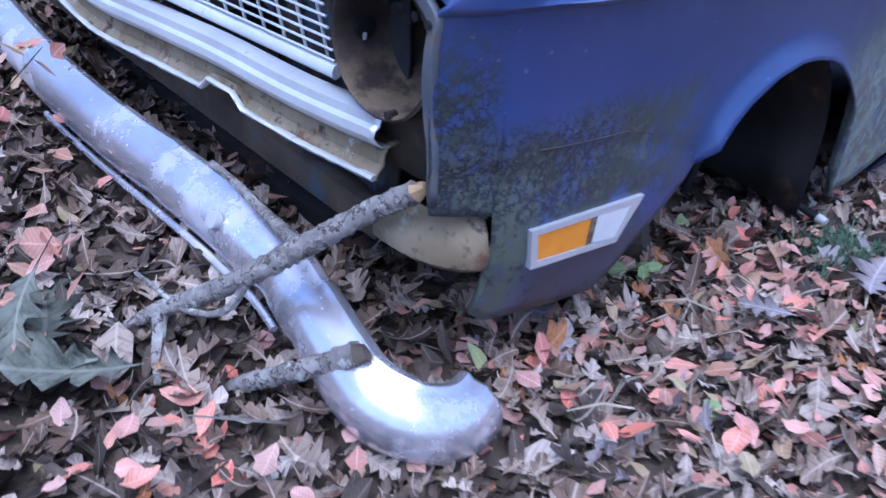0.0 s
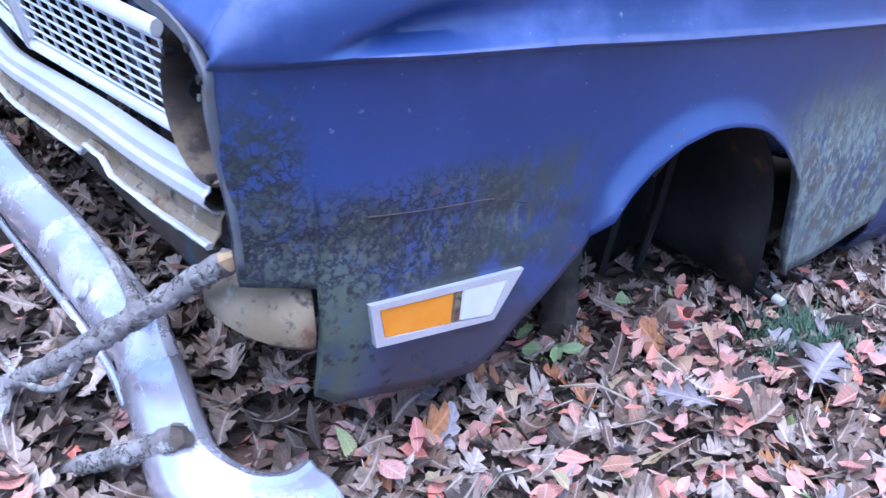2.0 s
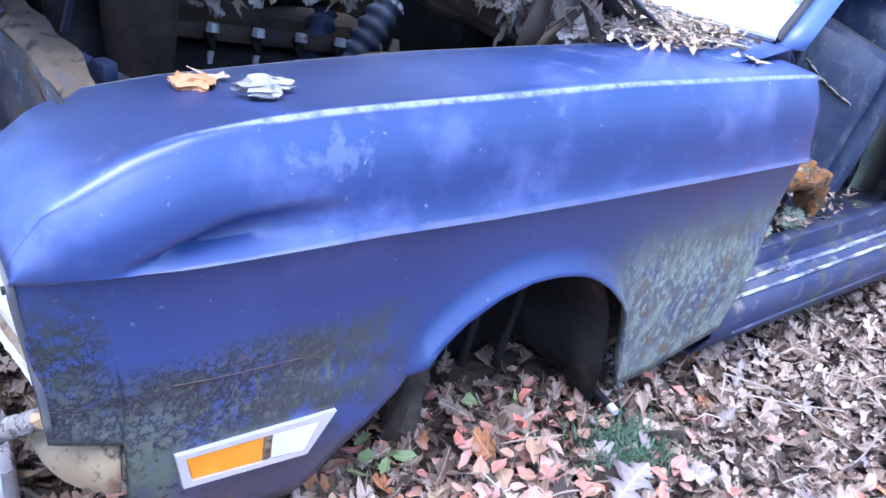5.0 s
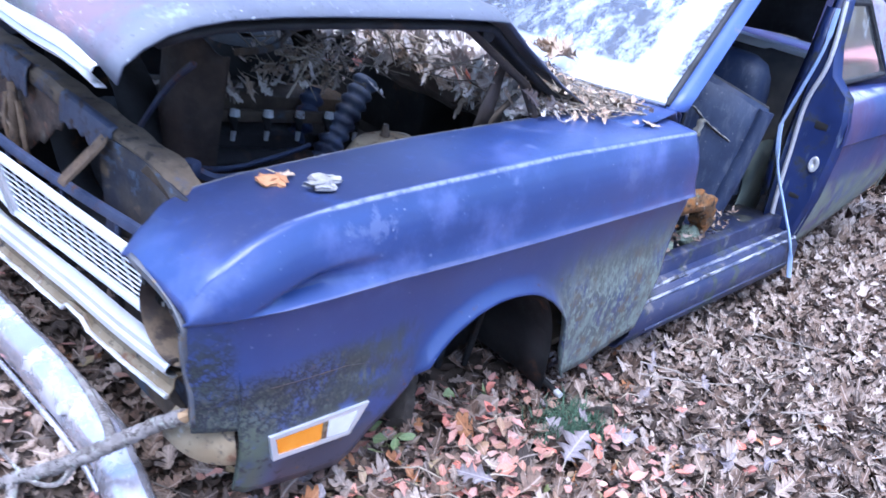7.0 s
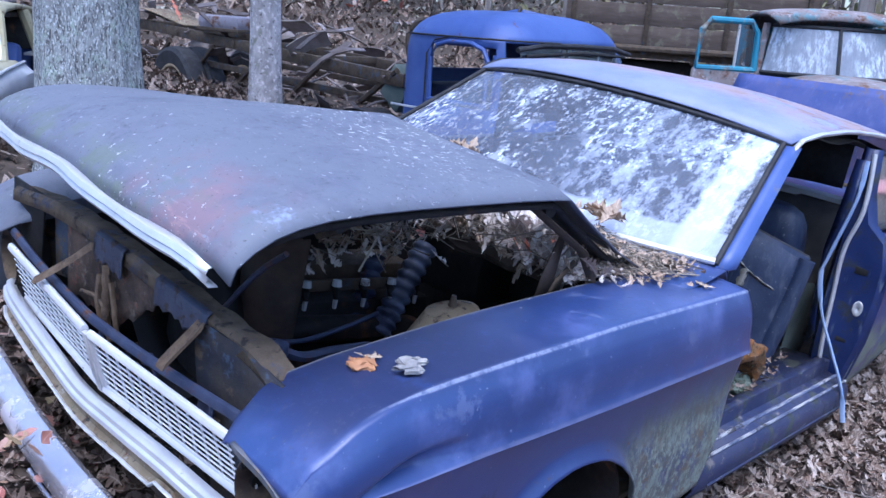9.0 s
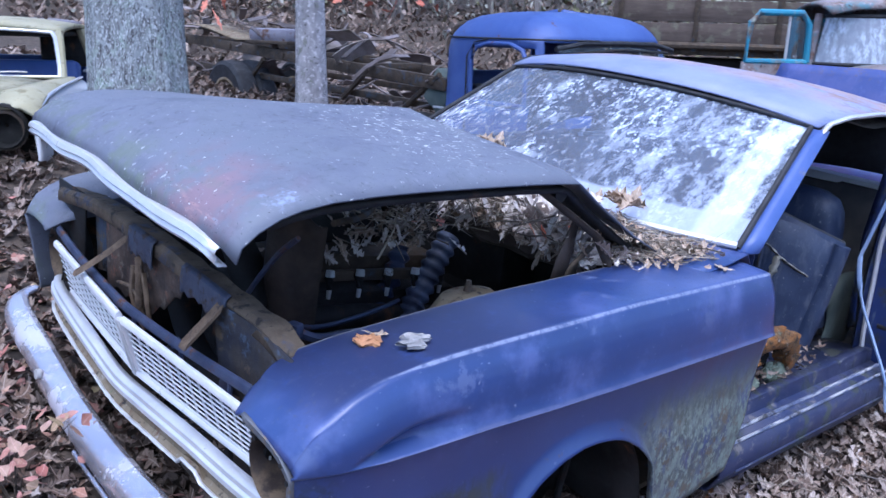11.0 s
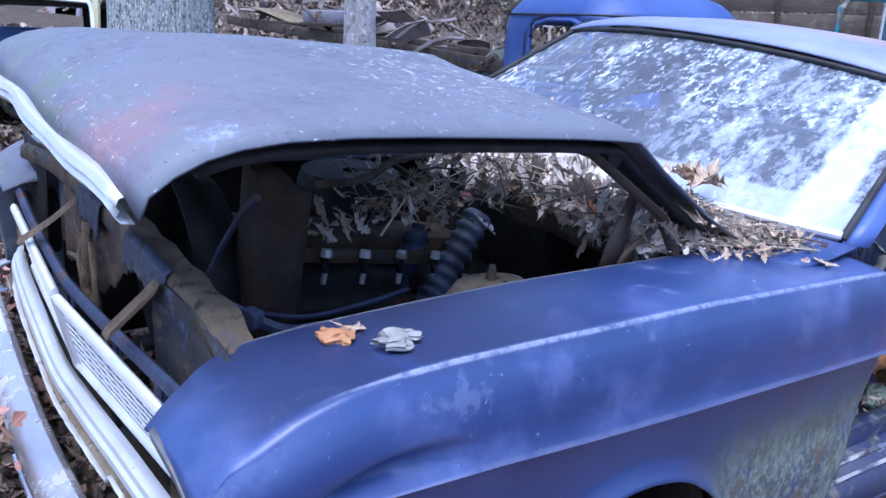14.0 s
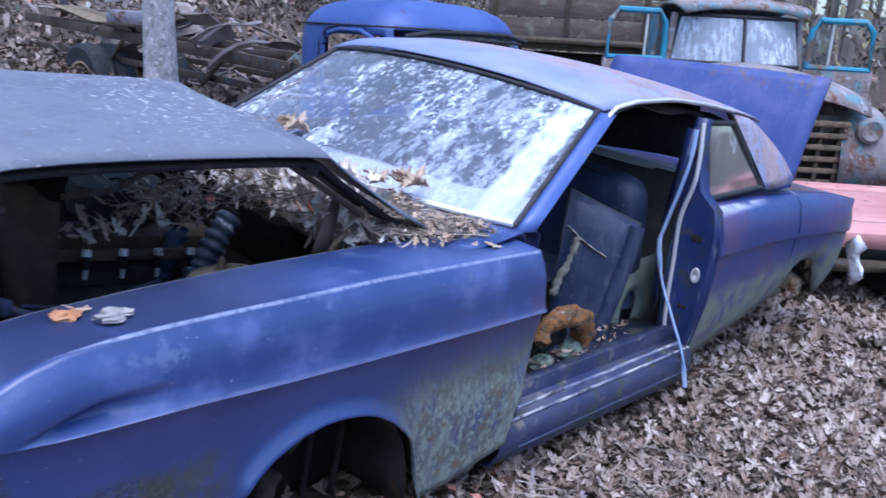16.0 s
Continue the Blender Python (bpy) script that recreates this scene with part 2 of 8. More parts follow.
roof_paint = material("bleached_blue_roof_paint", (0.20, 0.24, 0.44), (0.30, 0.33, 0.50), 3.0, 0.5, 0.0, 0.04, 160, (
    ((0.33, 0.26, 0.285), 5, 0.36, 0.58, 0.85, (("X", 2.02, 2.3),)),
    ((0.22, 0.17, 0.15), 30, 0.52, 0.72, 0.9, (("X", 2.0, 2.3),)),
    ((0.27, 0.175, 0.15), 8, 0.50, 0.66, 0.85, (("X", 2.1, 2.4),)),
    ((0.16, 0.10, 0.085), 40, 0.60, 0.70, 0.85, (("X", 2.2, 2.5),)),
    ((0.10, 0.13, 0.33), 4, 0.56, 0.70, 0.5, (("Y", -0.2, -0.6),)),
))
lid_paint = material("plain_blue_lid_paint", (0.045, 0.07, 0.25), (0.055, 0.085, 0.28), 2.0, 0.5, 0.0, 0.02, 200, (
    (RUST, 14, 0.66, 0.74, 0.9, ()), ((0.085, 0.10, 0.28), 5, 0.45, 0.7, 0.6, ()), ((0.14, 0.11, 0.12), 26, 0.50, 0.66, 0.9, (("Z", 0.93, 1.0),)), ((0.10, 0.13, 0.34), (40, (1, 1, 0.1)), 0.55, 0.75, 0.6, ())))
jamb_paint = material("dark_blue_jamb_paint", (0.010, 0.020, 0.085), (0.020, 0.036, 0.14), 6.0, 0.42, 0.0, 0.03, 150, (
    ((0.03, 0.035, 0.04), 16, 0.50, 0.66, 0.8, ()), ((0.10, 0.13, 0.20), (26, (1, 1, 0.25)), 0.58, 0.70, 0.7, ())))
chrome = material("dull_pitted_chrome", (0.70, 0.67, 0.76), (0.84, 0.81, 0.90), 6.0, 0.24, 0.78, 0.03, 180, (
    (RUST, 45, 0.66, 0.74, 0.9, ()), ((0.62, 0.60, 0.68), 7, 0.50, 0.80, 0.45, ()), ((0.30, 0.27, 0.29), (80, (1, 0.4, 1)), 0.66, 0.74, 0.8, ())))
grille_white = material("bright_weathered_grille", (0.80, 0.80, 0.86), (0.92, 0.92, 0.95), 12.0, 0.4, 0.15, 0.02, 200, (
    ((0.30, 0.27, 0.26), 40, 0.62, 0.72, 0.9, ()),))
trim = material("bright_anodised_trim", (0.72, 0.73, 0.80), (0.85, 0.86, 0.9), 10.0, 0.38, 0.55, 0.02, 200, (
    ((0.30, 0.29, 0.28), 24, 0.62, 0.74, 0.7, ()),))
tan_metal = material("tan_dirty_metal", TAN, (0.28, 0.23, 0.16), 12.0, 0.8, 0.0, 0.15, 90, (
    (RUST, 16, 0.52, 0.66, 0.9, ()), (MOSS, 22, 0.6, 0.72, 0.9, ()), ((0.04, 0.035, 0.033), 38, 0.55, 0.66, 0.9, ()), ((0.38, 0.36, 0.33), 27, 0.60, 0.70, 0.7, ())))
rust_metal = material("brown_rusted_metal", (0.055, 0.040, 0.031), (0.11, 0.08, 0.056), 14.0, 0.85, 0.1, 0.25, 80, (
    ((0.05, 0.07, 0.10), 10, 0.55, 0.7, 0.7, ()), ((0.13, 0.095, 0.06), 13, 0.62, 0.75, 0.9, ())))
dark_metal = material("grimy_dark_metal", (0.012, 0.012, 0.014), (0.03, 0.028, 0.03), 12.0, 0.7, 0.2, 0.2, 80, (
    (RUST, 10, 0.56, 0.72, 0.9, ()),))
rail_paint = material("chipped_dark_blue_rail_paint", (0.03, 0.04, 0.09), (0.06, 0.075, 0.14), 12.0, 0.55, 0.1, 0.1, 90, (
    (RUST, 20, 0.56, 0.7, 0.9, ()),))
sill_paint = material("scraped_blue_sill_paint", (0.022, 0.032, 0.095), (0.045, 0.05, 0.11), 9.0, 0.5, 0.0, 0.08, 120, (
    ((0.16, 0.15, 0.16), 18, 0.56, 0.68, 0.9, ()), ((0.30, 0.30, 0.34), (60, (0.12, 1, 1)), 0.63, 0.70, 0.7, ()), ((0.05, 0.06, 0.06), 12, 0.5, 0.65, 0.9, ())), (0.4, 1, 1))
scuffed_rib = material("scuffed_pale_rib_paint", (0.05, 0.07, 0.16), (0.20, 0.22, 0.32), 9.0, 0.5, 0.0, 0.08, 120, (
    ((0.42, 0.42, 0.46), (40, (0.15, 1, 1)), 0.46, 0.60, 0.7, ()), ((0.05, 0.05, 0.06), 14, 0.55, 0.66, 0.9, ())))
# body blue lightened, so the pillar's skylight is in its colour
skylit_pillar_paint = material("pillar_blue_with_skylight", (0.055, 0.10, 0.32), (0.10, 0.15, 0.40), 4.0, 0.40, 0.0, 0.03, 200, (
    ((0.16, 0.16, 0.20), 20, 0.58, 0.70, 0.8, ()),), coat=0.2)
navy_panel = material("stained_navy_panel", (0.018, 0.022, 0.040), (0.055, 0.046, 0.042), 13.0, 0.8, 0.1, 0.3, 90, (
    ((0.13, 0.095, 0.06), 17, 0.56, 0.68, 0.9, ()), ((0.05, 0.07, 0.11), 24, 0.55, 0.64, 0.7, ())))
far_leaf = material("yellow_green_far_leaf", (0.15, 0.15, 0.08), (0.24, 0.21, 0.13), 6.0, 0.9, 0.0, 0.0, 60, island=0.05)
# foliage lightened with the distance haze in its colour
haze_leaf = material("haze_grey_foliage", (0.16, 0.165, 0.135), (0.28, 0.27, 0.25), 6.0, 0.9, 0.0, 0.0, 60, island=0.03)
rubber = material("weathered_black_rubber", (0.012, 0.013, 0.018), (0.035, 0.036, 0.045), 14.0, 0.75, 0.0, 0.1, 100)
vinyl = material("torn_blue_vinyl", (0.012, 0.022, 0.06), (0.03, 0.045, 0.10), 7.0, 0.5, 0.0, 0.12, 120, (
    ((0.22, 0.22, 0.20), 14, 0.66, 0.75, 0.9, ()), ((0.07, 0.085, 0.13), (30, (1, 1, 0.3)), 0.50, 0.72, 0.7, ()), ((0.15, 0.16, 0.18), 80, 0.62, 0.70, 0.9, ())))
foam = material("crumbling_orange_foam", (0.27, 0.11, 0.03), (0.12, 0.09, 0.055), 30.0, 0.95, 0.0, 1.0, 60, (
    ((0.05, 0.03, 0.02), 60, 0.54, 0.64, 0.95, ()), ((0.30, 0.26, 0.21), 40, 0.58, 0.66, 0.95, ()),
    ((0.28, 0.34, 0.26), 12, 0.58, 0.68, 0.9, ()),))
flange_paint = material("grey_blue_worn_edge", (0.10, 0.11, 0.14), (0.16, 0.165, 0.19), 30.0, 0.6, 0.0, 0.1, 120, (
    (TAN, 40, 0.55, 0.68, 0.9, ()),))
seam_rust = material("thin_rust_streak", (0.05, 0.05, 0.07), (0.11, 0.07, 0.055), 22.0, 0.9, 0.0, 0.2, 120)
bowl_rust = material("smooth_rusted_bowl", (0.028, 0.020, 0.018), (0.06, 0.04, 0.032), 20.0, 0.75, 0.1, 0.1, 90, (
    ((0.16, 0.115, 0.075), 22, 0.36, 0.56, 0.9, (("Z", 0.44, 0.37),)),
    ((0.05, 0.04, 0.04), 14, 0.55, 0.7, 0.9, ()),))
green_foam = material("mouldy_green_foam", (0.16, 0.20, 0.16), (0.26, 0.30, 0.24), 18.0, 0.95, 0.0, 0.6, 60)
pale_stuffing = material("pale_torn_stuffing", (0.20, 0.20, 0.18), (0.36, 0.35, 0.32), 30.0, 0.95, 0.0, 0.5, 70)
strip_blue = material("chipped_blue_strip_paint", (0.04, 0.05, 0.09), (0.07, 0.085, 0.14), 14.0, 0.5, 0.1, 0.2, 90, (
    ((0.06, 0.042, 0.034), 34, 0.52, 0.66, 0.9, ()), ((0.14, 0.12, 0.11), 90, 0.60, 0.68, 0.9, ())))
rail_rust = material("brown_rusted_rail", (0.095, 0.072, 0.052), (0.20, 0.15, 0.105), 16.0, 0.85, 0.1, 0.3, 90, (
    ((0.06, 0.065, 0.10), 14, 0.54, 0.66, 0.7, (("X", 0.19, 0.17),)), ((0.03, 0.025, 0.024), 40, 0.56, 0.66, 0.9, ())))
flaky_rust = material("flaking_brown_rust", (0.05, 0.036, 0.032), (0.12, 0.08, 0.06), 22.0, 0.9, 0.1, 0.5, 70, (
    ((0.16, 0.075, 0.05), 30, 0.56, 0.66, 0.9, ()), ((0.17, 0.14, 0.11), 26, 0.58, 0.68, 0.9, ())))
latch_rust = material("tan_corroded_steel", (0.10, 0.068, 0.048), (0.22, 0.155, 0.105), 34.0, 0.9, 0.1, 0.5, 120, (
    ((0.05, 0.04, 0.04), 30, 0.55, 0.64, 0.9, ()),))
mottled_rust = material("mottled_rust_and_old_paint", (0.055, 0.045, 0.036), (0.16, 0.115, 0.07), 14.0, 0.85, 0.1, 0.35, 90, (
    ((0.035, 0.05, 0.085), 15, 0.47, 0.55, 0.7, ()), ((0.10, 0.11, 0.085), 26, 0.56, 0.62, 0.9, ()), ((0.018, 0.016, 0.018), 22, 0.55, 0.61, 0.9, ())))
# near-black tone that stands for the shade inside holes and hollows
shade_black = material("shaded_hole_black", (0.004, 0.004, 0.004), (0.008, 0.007, 0.007), 12.0, 0.95, 0.0, 0.0, 80)
card = material("mouldy_green_trim_board", (0.09, 0.12, 0.12), (0.16, 0.19, 0.17), 6.0, 0.85, 0.0, 0.15, 60)
headliner = material("stained_headliner_and_cabin_shade", (0.05, 0.05, 0.06), (0.13, 0.12, 0.11), 5.0, 0.9, 0.0, 0.2, 40)
# the bluish lighter tone stands in for highlights along the ribs
hose_mat = material("ribbed_grey_duct", (0.05, 0.055, 0.085), (0.16, 0.19, 0.30), 16.0, 0.36, 0.0, 0.1, 90)
amber = material("amber_plastic_lens", (0.85, 0.28, 0.015), (0.95, 0.36, 0.03), 30.0, 0.2, 0.0, 0.05, 60)
white_plastic = material("milky_white_lens", (0.72, 0.71, 0.74), (0.82, 0.81, 0.84), 14.0, 0.35, 0.0, 0.03, 80)
strip_mat = material("pale_blue_weatherstrip", (0.25, 0.36, 0.62), (0.36, 0.45, 0.66), 12.0, 0.5, 0.0, 0.05, 100)
pale_metal = material("pale_bare_metal", (0.5, 0.5, 0.52), (0.66, 0.66, 0.68), 12.0, 0.5, 0.3, 0.05, 90, (
    (RUST, 16, 0.6, 0.7, 0.9, ()),))
soil = material("dark_forest_soil", (0.04, 0.03, 0.024), (0.11, 0.083, 0.067), 11.0, 0.95, 0.0, 0.9, 22)
leaf_brown = leaf_material("brown_dry_leaf", ((0.040, 0.027, 0.022), (0.105, 0.068, 0.052), (0.165, 0.105, 0.078), (0.25, 0.185, 0.15), (0.34, 0.275, 0.245)))
leaf_pale = leaf_material("pale_curled_leaf", ((0.13, 0.085, 0.065), (0.28, 0.215, 0.18), (0.38, 0.31, 0.275), (0.47, 0.40, 0.37)))
leaf_pink = leaf_material("pink_red_leaf", ((0.27, 0.10, 0.085), (0.40, 0.27, 0.21), (0.42, 0.16, 0.14), (0.30, 0.26, 0.15), (0.46, 0.21, 0.185), (0.46, 0.29, 0.26)), spots=0.3)
leaf_orange = leaf_material("orange_brown_leaf", ((0.20, 0.075, 0.03), (0.32, 0.13, 0.055), (0.42, 0.21, 0.10)))
leaf_tan = leaf_material("light_tan_leaf", ((0.28, 0.19, 0.135), (0.40, 0.30, 0.225), (0.52, 0.42, 0.35)), spots=0.3)
leaf_dark = leaf_material("dark_damp_leaf", ((0.022, 0.016, 0.014), (0.055, 0.038, 0.031), (0.105, 0.075, 0.06)))
# pale dry leaf, brightened to make up for missing light in the bay
leaf_brightened = leaf_material("brightened_pale_leaf", ((0.40, 0.33, 0.31), (0.55, 0.48, 0.455), (0.66, 0.60, 0.58)), spots=0.2)
leaf_bleached_grey = material("grey_dry_leaf", (0.24, 0.235, 0.25), (0.40, 0.39, 0.40), 40.0, 0.8, 0.0, 0.5, 160)
leaf_salmon = leaf_material("salmon_pink_leaf", ((0.55, 0.15, 0.11), (0.60, 0.26, 0.20), (0.56, 0.35, 0.31)), spots=0.15)
leaf_fresh = leaf_material("green_seedling_leaf", ((0.14, 0.20, 0.09), (0.22, 0.29, 0.14), (0.32, 0.34, 0.16)), spots=0.2)
leaf_lilac = leaf_material("pale_lilac_dry_leaf", ((0.16, 0.13, 0.145), (0.22, 0.19, 0.21), (0.30, 0.265, 0.285)), spots=0.3)
log_bark = material("rotten_brown_log", (0.045, 0.034, 0.028), (0.10, 0.078, 0.062), 16.0, 0.95, 0.0, 0.6, 50)
straw = material("bleached_straw", (0.24, 0.195, 0.155), (0.36, 0.31, 0.26), 30.0, 0.85, 0.0, 0.1, 120, island=0.02)
leaf_red = leaf_material("salmon_red_oak_leaf", ((0.50, 0.11, 0.06), (0.58, 0.18, 0.12), (0.60, 0.26, 0.19)), spots=0.2)
leaf_green = leaf_material("grey_green_leaf", ((0.065, 0.075, 0.06), (0.11, 0.12, 0.10), (0.17, 0.17, 0.145)), spots=0.7)
grass_mat = material("thin_green_grass", (0.035, 0.075, 0.045), (0.075, 0.13, 0.08), 12.0, 0.8, 0.0, 0.0, 100, island=0.04)
twig_mat = material("dead_twig_bark", (0.17, 0.14, 0.12), (0.30, 0.26, 0.24), 30.0, 0.85, 0.0, 0.2, 120, island=0.02)
branch_bark = material("grey_branch_bark", (0.22, 0.195, 0.195), (0.42, 0.385, 0.385), 26.0, 0.9, 0.0, 1.0, 90, (
    ((0.10, 0.08, 0.075), 48, 0.55, 0.72, 0.95, ()), ((0.46, 0.47, 0.44), 40, 0.54, 0.64, 0.95, ()), ((0.08, 0.065, 0.06), -24, 0.016, 0.006, 0.95, ())))
cut_wood = material("pale_cut_wood", (0.32, 0.20, 0.11), (0.48, 0.34, 0.20), 40.0, 0.8, 0.0, 0.2, 90)
oak_bark = material("ridged_grey_oak_bark", (0.24, 0.255, 0.265), (0.40, 0.43, 0.45), 26.0, 0.95, 0.0, 1.0, 60, (
    ((0.34, 0.41, 0.37), 9, 0.50, 0.66, 0.95, ()), ((0.12, 0.12, 0.13), (80, (1, 1, 0.35)), 0.50, 0.60, 0.95, ()), ((0.05, 0.05, 0.055), (110, (1, 1, 0.4)), 0.57, 0.64, 0.95, ()),
    ((0.60, 0.63, 0.67), (130, (1, 1, 0.5)), 0.54, 0.61, 0.95, ()), ((0.055, 0.055, 0.06), (36, (1, 1, 0.22)), 0.60, 0.67, 0.95, ())), (1, 1, 0.38))
grey_bark = material("smooth_pale_bark", (0.30, 0.28, 0.29), (0.58, 0.54, 0.56), 16.0, 0.9, 0.0, 0.7, 60, (
    ((0.70, 0.66, 0.68), 28, 0.54, 0.62, 0.95, ()),
    ((0.24, 0.24, 0.20), 10, 0.55, 0.68, 0.95, ()), ((0.13, 0.12, 0.12), 34, 0.58, 0.66, 0.95, ())), (1, 1, 0.5))
wood_bark = material("far_trunk_bark", (0.15, 0.13, 0.12), (0.28, 0.25, 0.24), 3.0, 0.95, 0.0, 0.5, 20, (), (1, 1, 0.3), island=0.02)
cab_blue = material("chalky_blue_cab_paint", (0.045, 0.085, 0.30), (0.075, 0.13, 0.38), 2.0, 0.5, 0.0, 0.05, 90, (
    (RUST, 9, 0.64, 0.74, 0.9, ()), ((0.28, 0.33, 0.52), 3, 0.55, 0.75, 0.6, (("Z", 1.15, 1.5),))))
teal_paint = material("worn_teal_cab_paint", (0.03, 0.22, 0.36), (0.05, 0.28, 0.42), 3.0, 0.5, 0.0, 0.05, 90, (
    ((0.14, 0.10, 0.08), 4, 0.48, 0.62, 0.9, ()), ((0.25, 0.27, 0.25), 6, 0.56, 0.7, 0.9, ())))
teal_rust = material("rusted_grey_truck_metal", (0.17, 0.14, 0.14), (0.33, 0.30, 0.33), 3.0, 0.85, 0.0, 0.2, 60, (
    ((0.11, 0.22, 0.27), 5, 0.50, 0.64, 0.7, ()), (RUST, 6, 0.5, 0.65, 0.9, ()), ((0.36, 0.35, 0.40), 12, 0.55, 0.68, 0.9, ()), ((0.05, 0.04, 0.04), 18, 0.57, 0.70, 0.9, ())))
scrap_mat = material("mixed_rusty_scrap", (0.12, 0.09, 0.078), (0.29, 0.25, 0.26), 3.0, 0.8, 0.1, 0.2, 50, island=0.06)
lilac_paint = material("dull_lilac_car_paint", (0.20, 0.19, 0.24), (0.30, 0.28, 0.33), 3.0, 0.6, 0.0, 0.05, 90, (
    (RUST, 6, 0.52, 0.66, 0.9, ()),))
yellow_paint = material("dirty_yellow_car_paint", (0.40, 0.36, 0.22), (0.50, 0.465, 0.33), 3.0, 0.6, 0.0, 0.05, 90, (
    ((0.20, 0.17, 0.09), 6, 0.54, 0.7, 0.9, ()), ((0.10, 0.07, 0.05), 22, 0.60, 0.7, 0.9, ())))
white_paint = material("dirty_white_car_paint", (0.62, 0.63, 0.68), (0.75, 0.75, 0.78), 3.0, 0.5, 0.0, 0.05, 90, (
    ((0.25, 0.2, 0.15), 9, 0.62, 0.7, 0.9, ()),))
pink_paint = material("faded_pink_red_car_paint", (0.48, 0.20, 0.20), (0.58, 0.30, 0.29), 3.0, 0.55, 0.0, 0.05, 90, (
    (RUST, 8, 0.58, 0.7, 0.9, ()),))
board_mat = material("weathered_red_brown_boards", (0.075, 0.055, 0.048), (0.13, 0.10, 0.085), 2.0, 0.9, 0.0, 0.4, 40, (
    ((0.16, 0.15, 0.11), 4, 0.52, 0.66, 0.95, ()),), (1, 1, 6), random_object=0.35)


def glass_material(name, tint, film_colour, lo, hi, streak, base=0.1, band=None, ior=1.9):
    """Pane with mirror gloss under a patchy film of dirt and painted sky reflection. band: (axis, from, to) of a
    heavier streak.
    """
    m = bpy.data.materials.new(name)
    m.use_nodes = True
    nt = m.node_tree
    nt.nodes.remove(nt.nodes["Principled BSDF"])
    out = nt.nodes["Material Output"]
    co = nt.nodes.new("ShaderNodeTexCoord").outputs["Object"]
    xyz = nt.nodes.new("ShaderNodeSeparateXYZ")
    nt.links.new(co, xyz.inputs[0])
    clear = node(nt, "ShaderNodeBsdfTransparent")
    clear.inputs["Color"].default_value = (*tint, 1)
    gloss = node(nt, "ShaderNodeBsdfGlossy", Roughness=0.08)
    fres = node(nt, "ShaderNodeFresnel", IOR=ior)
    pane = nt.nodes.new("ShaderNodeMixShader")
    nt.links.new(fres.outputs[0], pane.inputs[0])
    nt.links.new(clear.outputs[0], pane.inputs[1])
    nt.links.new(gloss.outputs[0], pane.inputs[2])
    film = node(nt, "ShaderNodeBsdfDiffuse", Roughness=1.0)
    film.inputs["Color"].default_value = (*film_colour, 1)
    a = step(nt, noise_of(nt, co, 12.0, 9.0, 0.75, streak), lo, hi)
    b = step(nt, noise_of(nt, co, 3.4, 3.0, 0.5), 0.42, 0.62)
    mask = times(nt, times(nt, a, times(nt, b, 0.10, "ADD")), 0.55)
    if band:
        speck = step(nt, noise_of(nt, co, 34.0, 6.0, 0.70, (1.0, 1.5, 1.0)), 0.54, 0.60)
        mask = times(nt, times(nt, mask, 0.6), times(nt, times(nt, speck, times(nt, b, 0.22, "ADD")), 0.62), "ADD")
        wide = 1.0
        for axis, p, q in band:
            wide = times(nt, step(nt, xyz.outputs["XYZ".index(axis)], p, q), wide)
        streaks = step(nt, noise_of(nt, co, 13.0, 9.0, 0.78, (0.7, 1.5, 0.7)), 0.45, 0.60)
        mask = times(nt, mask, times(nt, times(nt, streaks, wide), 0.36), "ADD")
        # one broad pale run beside the driver's pillar, leaning with the glass
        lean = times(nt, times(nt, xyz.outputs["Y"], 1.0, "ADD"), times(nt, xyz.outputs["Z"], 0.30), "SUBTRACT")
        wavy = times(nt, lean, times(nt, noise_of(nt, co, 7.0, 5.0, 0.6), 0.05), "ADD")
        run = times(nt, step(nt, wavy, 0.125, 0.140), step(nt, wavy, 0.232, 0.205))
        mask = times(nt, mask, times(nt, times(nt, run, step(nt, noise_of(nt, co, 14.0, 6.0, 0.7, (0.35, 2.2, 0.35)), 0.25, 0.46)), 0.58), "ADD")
        # smooth pale band along the base, the cowl's reflection painted into the film
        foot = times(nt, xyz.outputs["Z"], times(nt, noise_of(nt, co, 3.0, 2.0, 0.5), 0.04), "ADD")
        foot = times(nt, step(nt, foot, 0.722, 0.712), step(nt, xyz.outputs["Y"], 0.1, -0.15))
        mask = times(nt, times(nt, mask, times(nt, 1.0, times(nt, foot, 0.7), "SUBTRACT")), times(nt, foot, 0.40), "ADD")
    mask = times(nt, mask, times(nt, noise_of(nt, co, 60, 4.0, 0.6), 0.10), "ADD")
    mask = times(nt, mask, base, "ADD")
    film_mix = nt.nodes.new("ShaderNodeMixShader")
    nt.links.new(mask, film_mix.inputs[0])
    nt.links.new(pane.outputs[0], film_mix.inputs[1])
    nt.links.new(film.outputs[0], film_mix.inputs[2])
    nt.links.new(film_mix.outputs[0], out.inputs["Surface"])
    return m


# the windscreen's pale film is dust plus sky reflection painted in
sky_film_glass = glass_material("windscreen_dust_and_sky_film", (0.50, 0.57, 0.72), (0.72, 0.78, 0.95), 0.48, 0.58, (0.9, 1.3, 0.9), 0.07, (("Y", 0.0, -0.45),), 1.9)
truck_glass = glass_material("grimy_truck_glass", (0.5, 0.56, 0.6), (0.6, 0.65, 0.72), 0.5, 0.68, (1.0, 1.0, 0.5), 0.0)
# heavy base film stands in for reflections on the truck's screen
truck_screen = glass_material("truck_screen_reflection_film", (0.35, 0.40, 0.45), (0.74, 0.79, 0.90), 0.42, 0.60, (2.0, 2.0, 0.5), 0.28, None, 2.2)


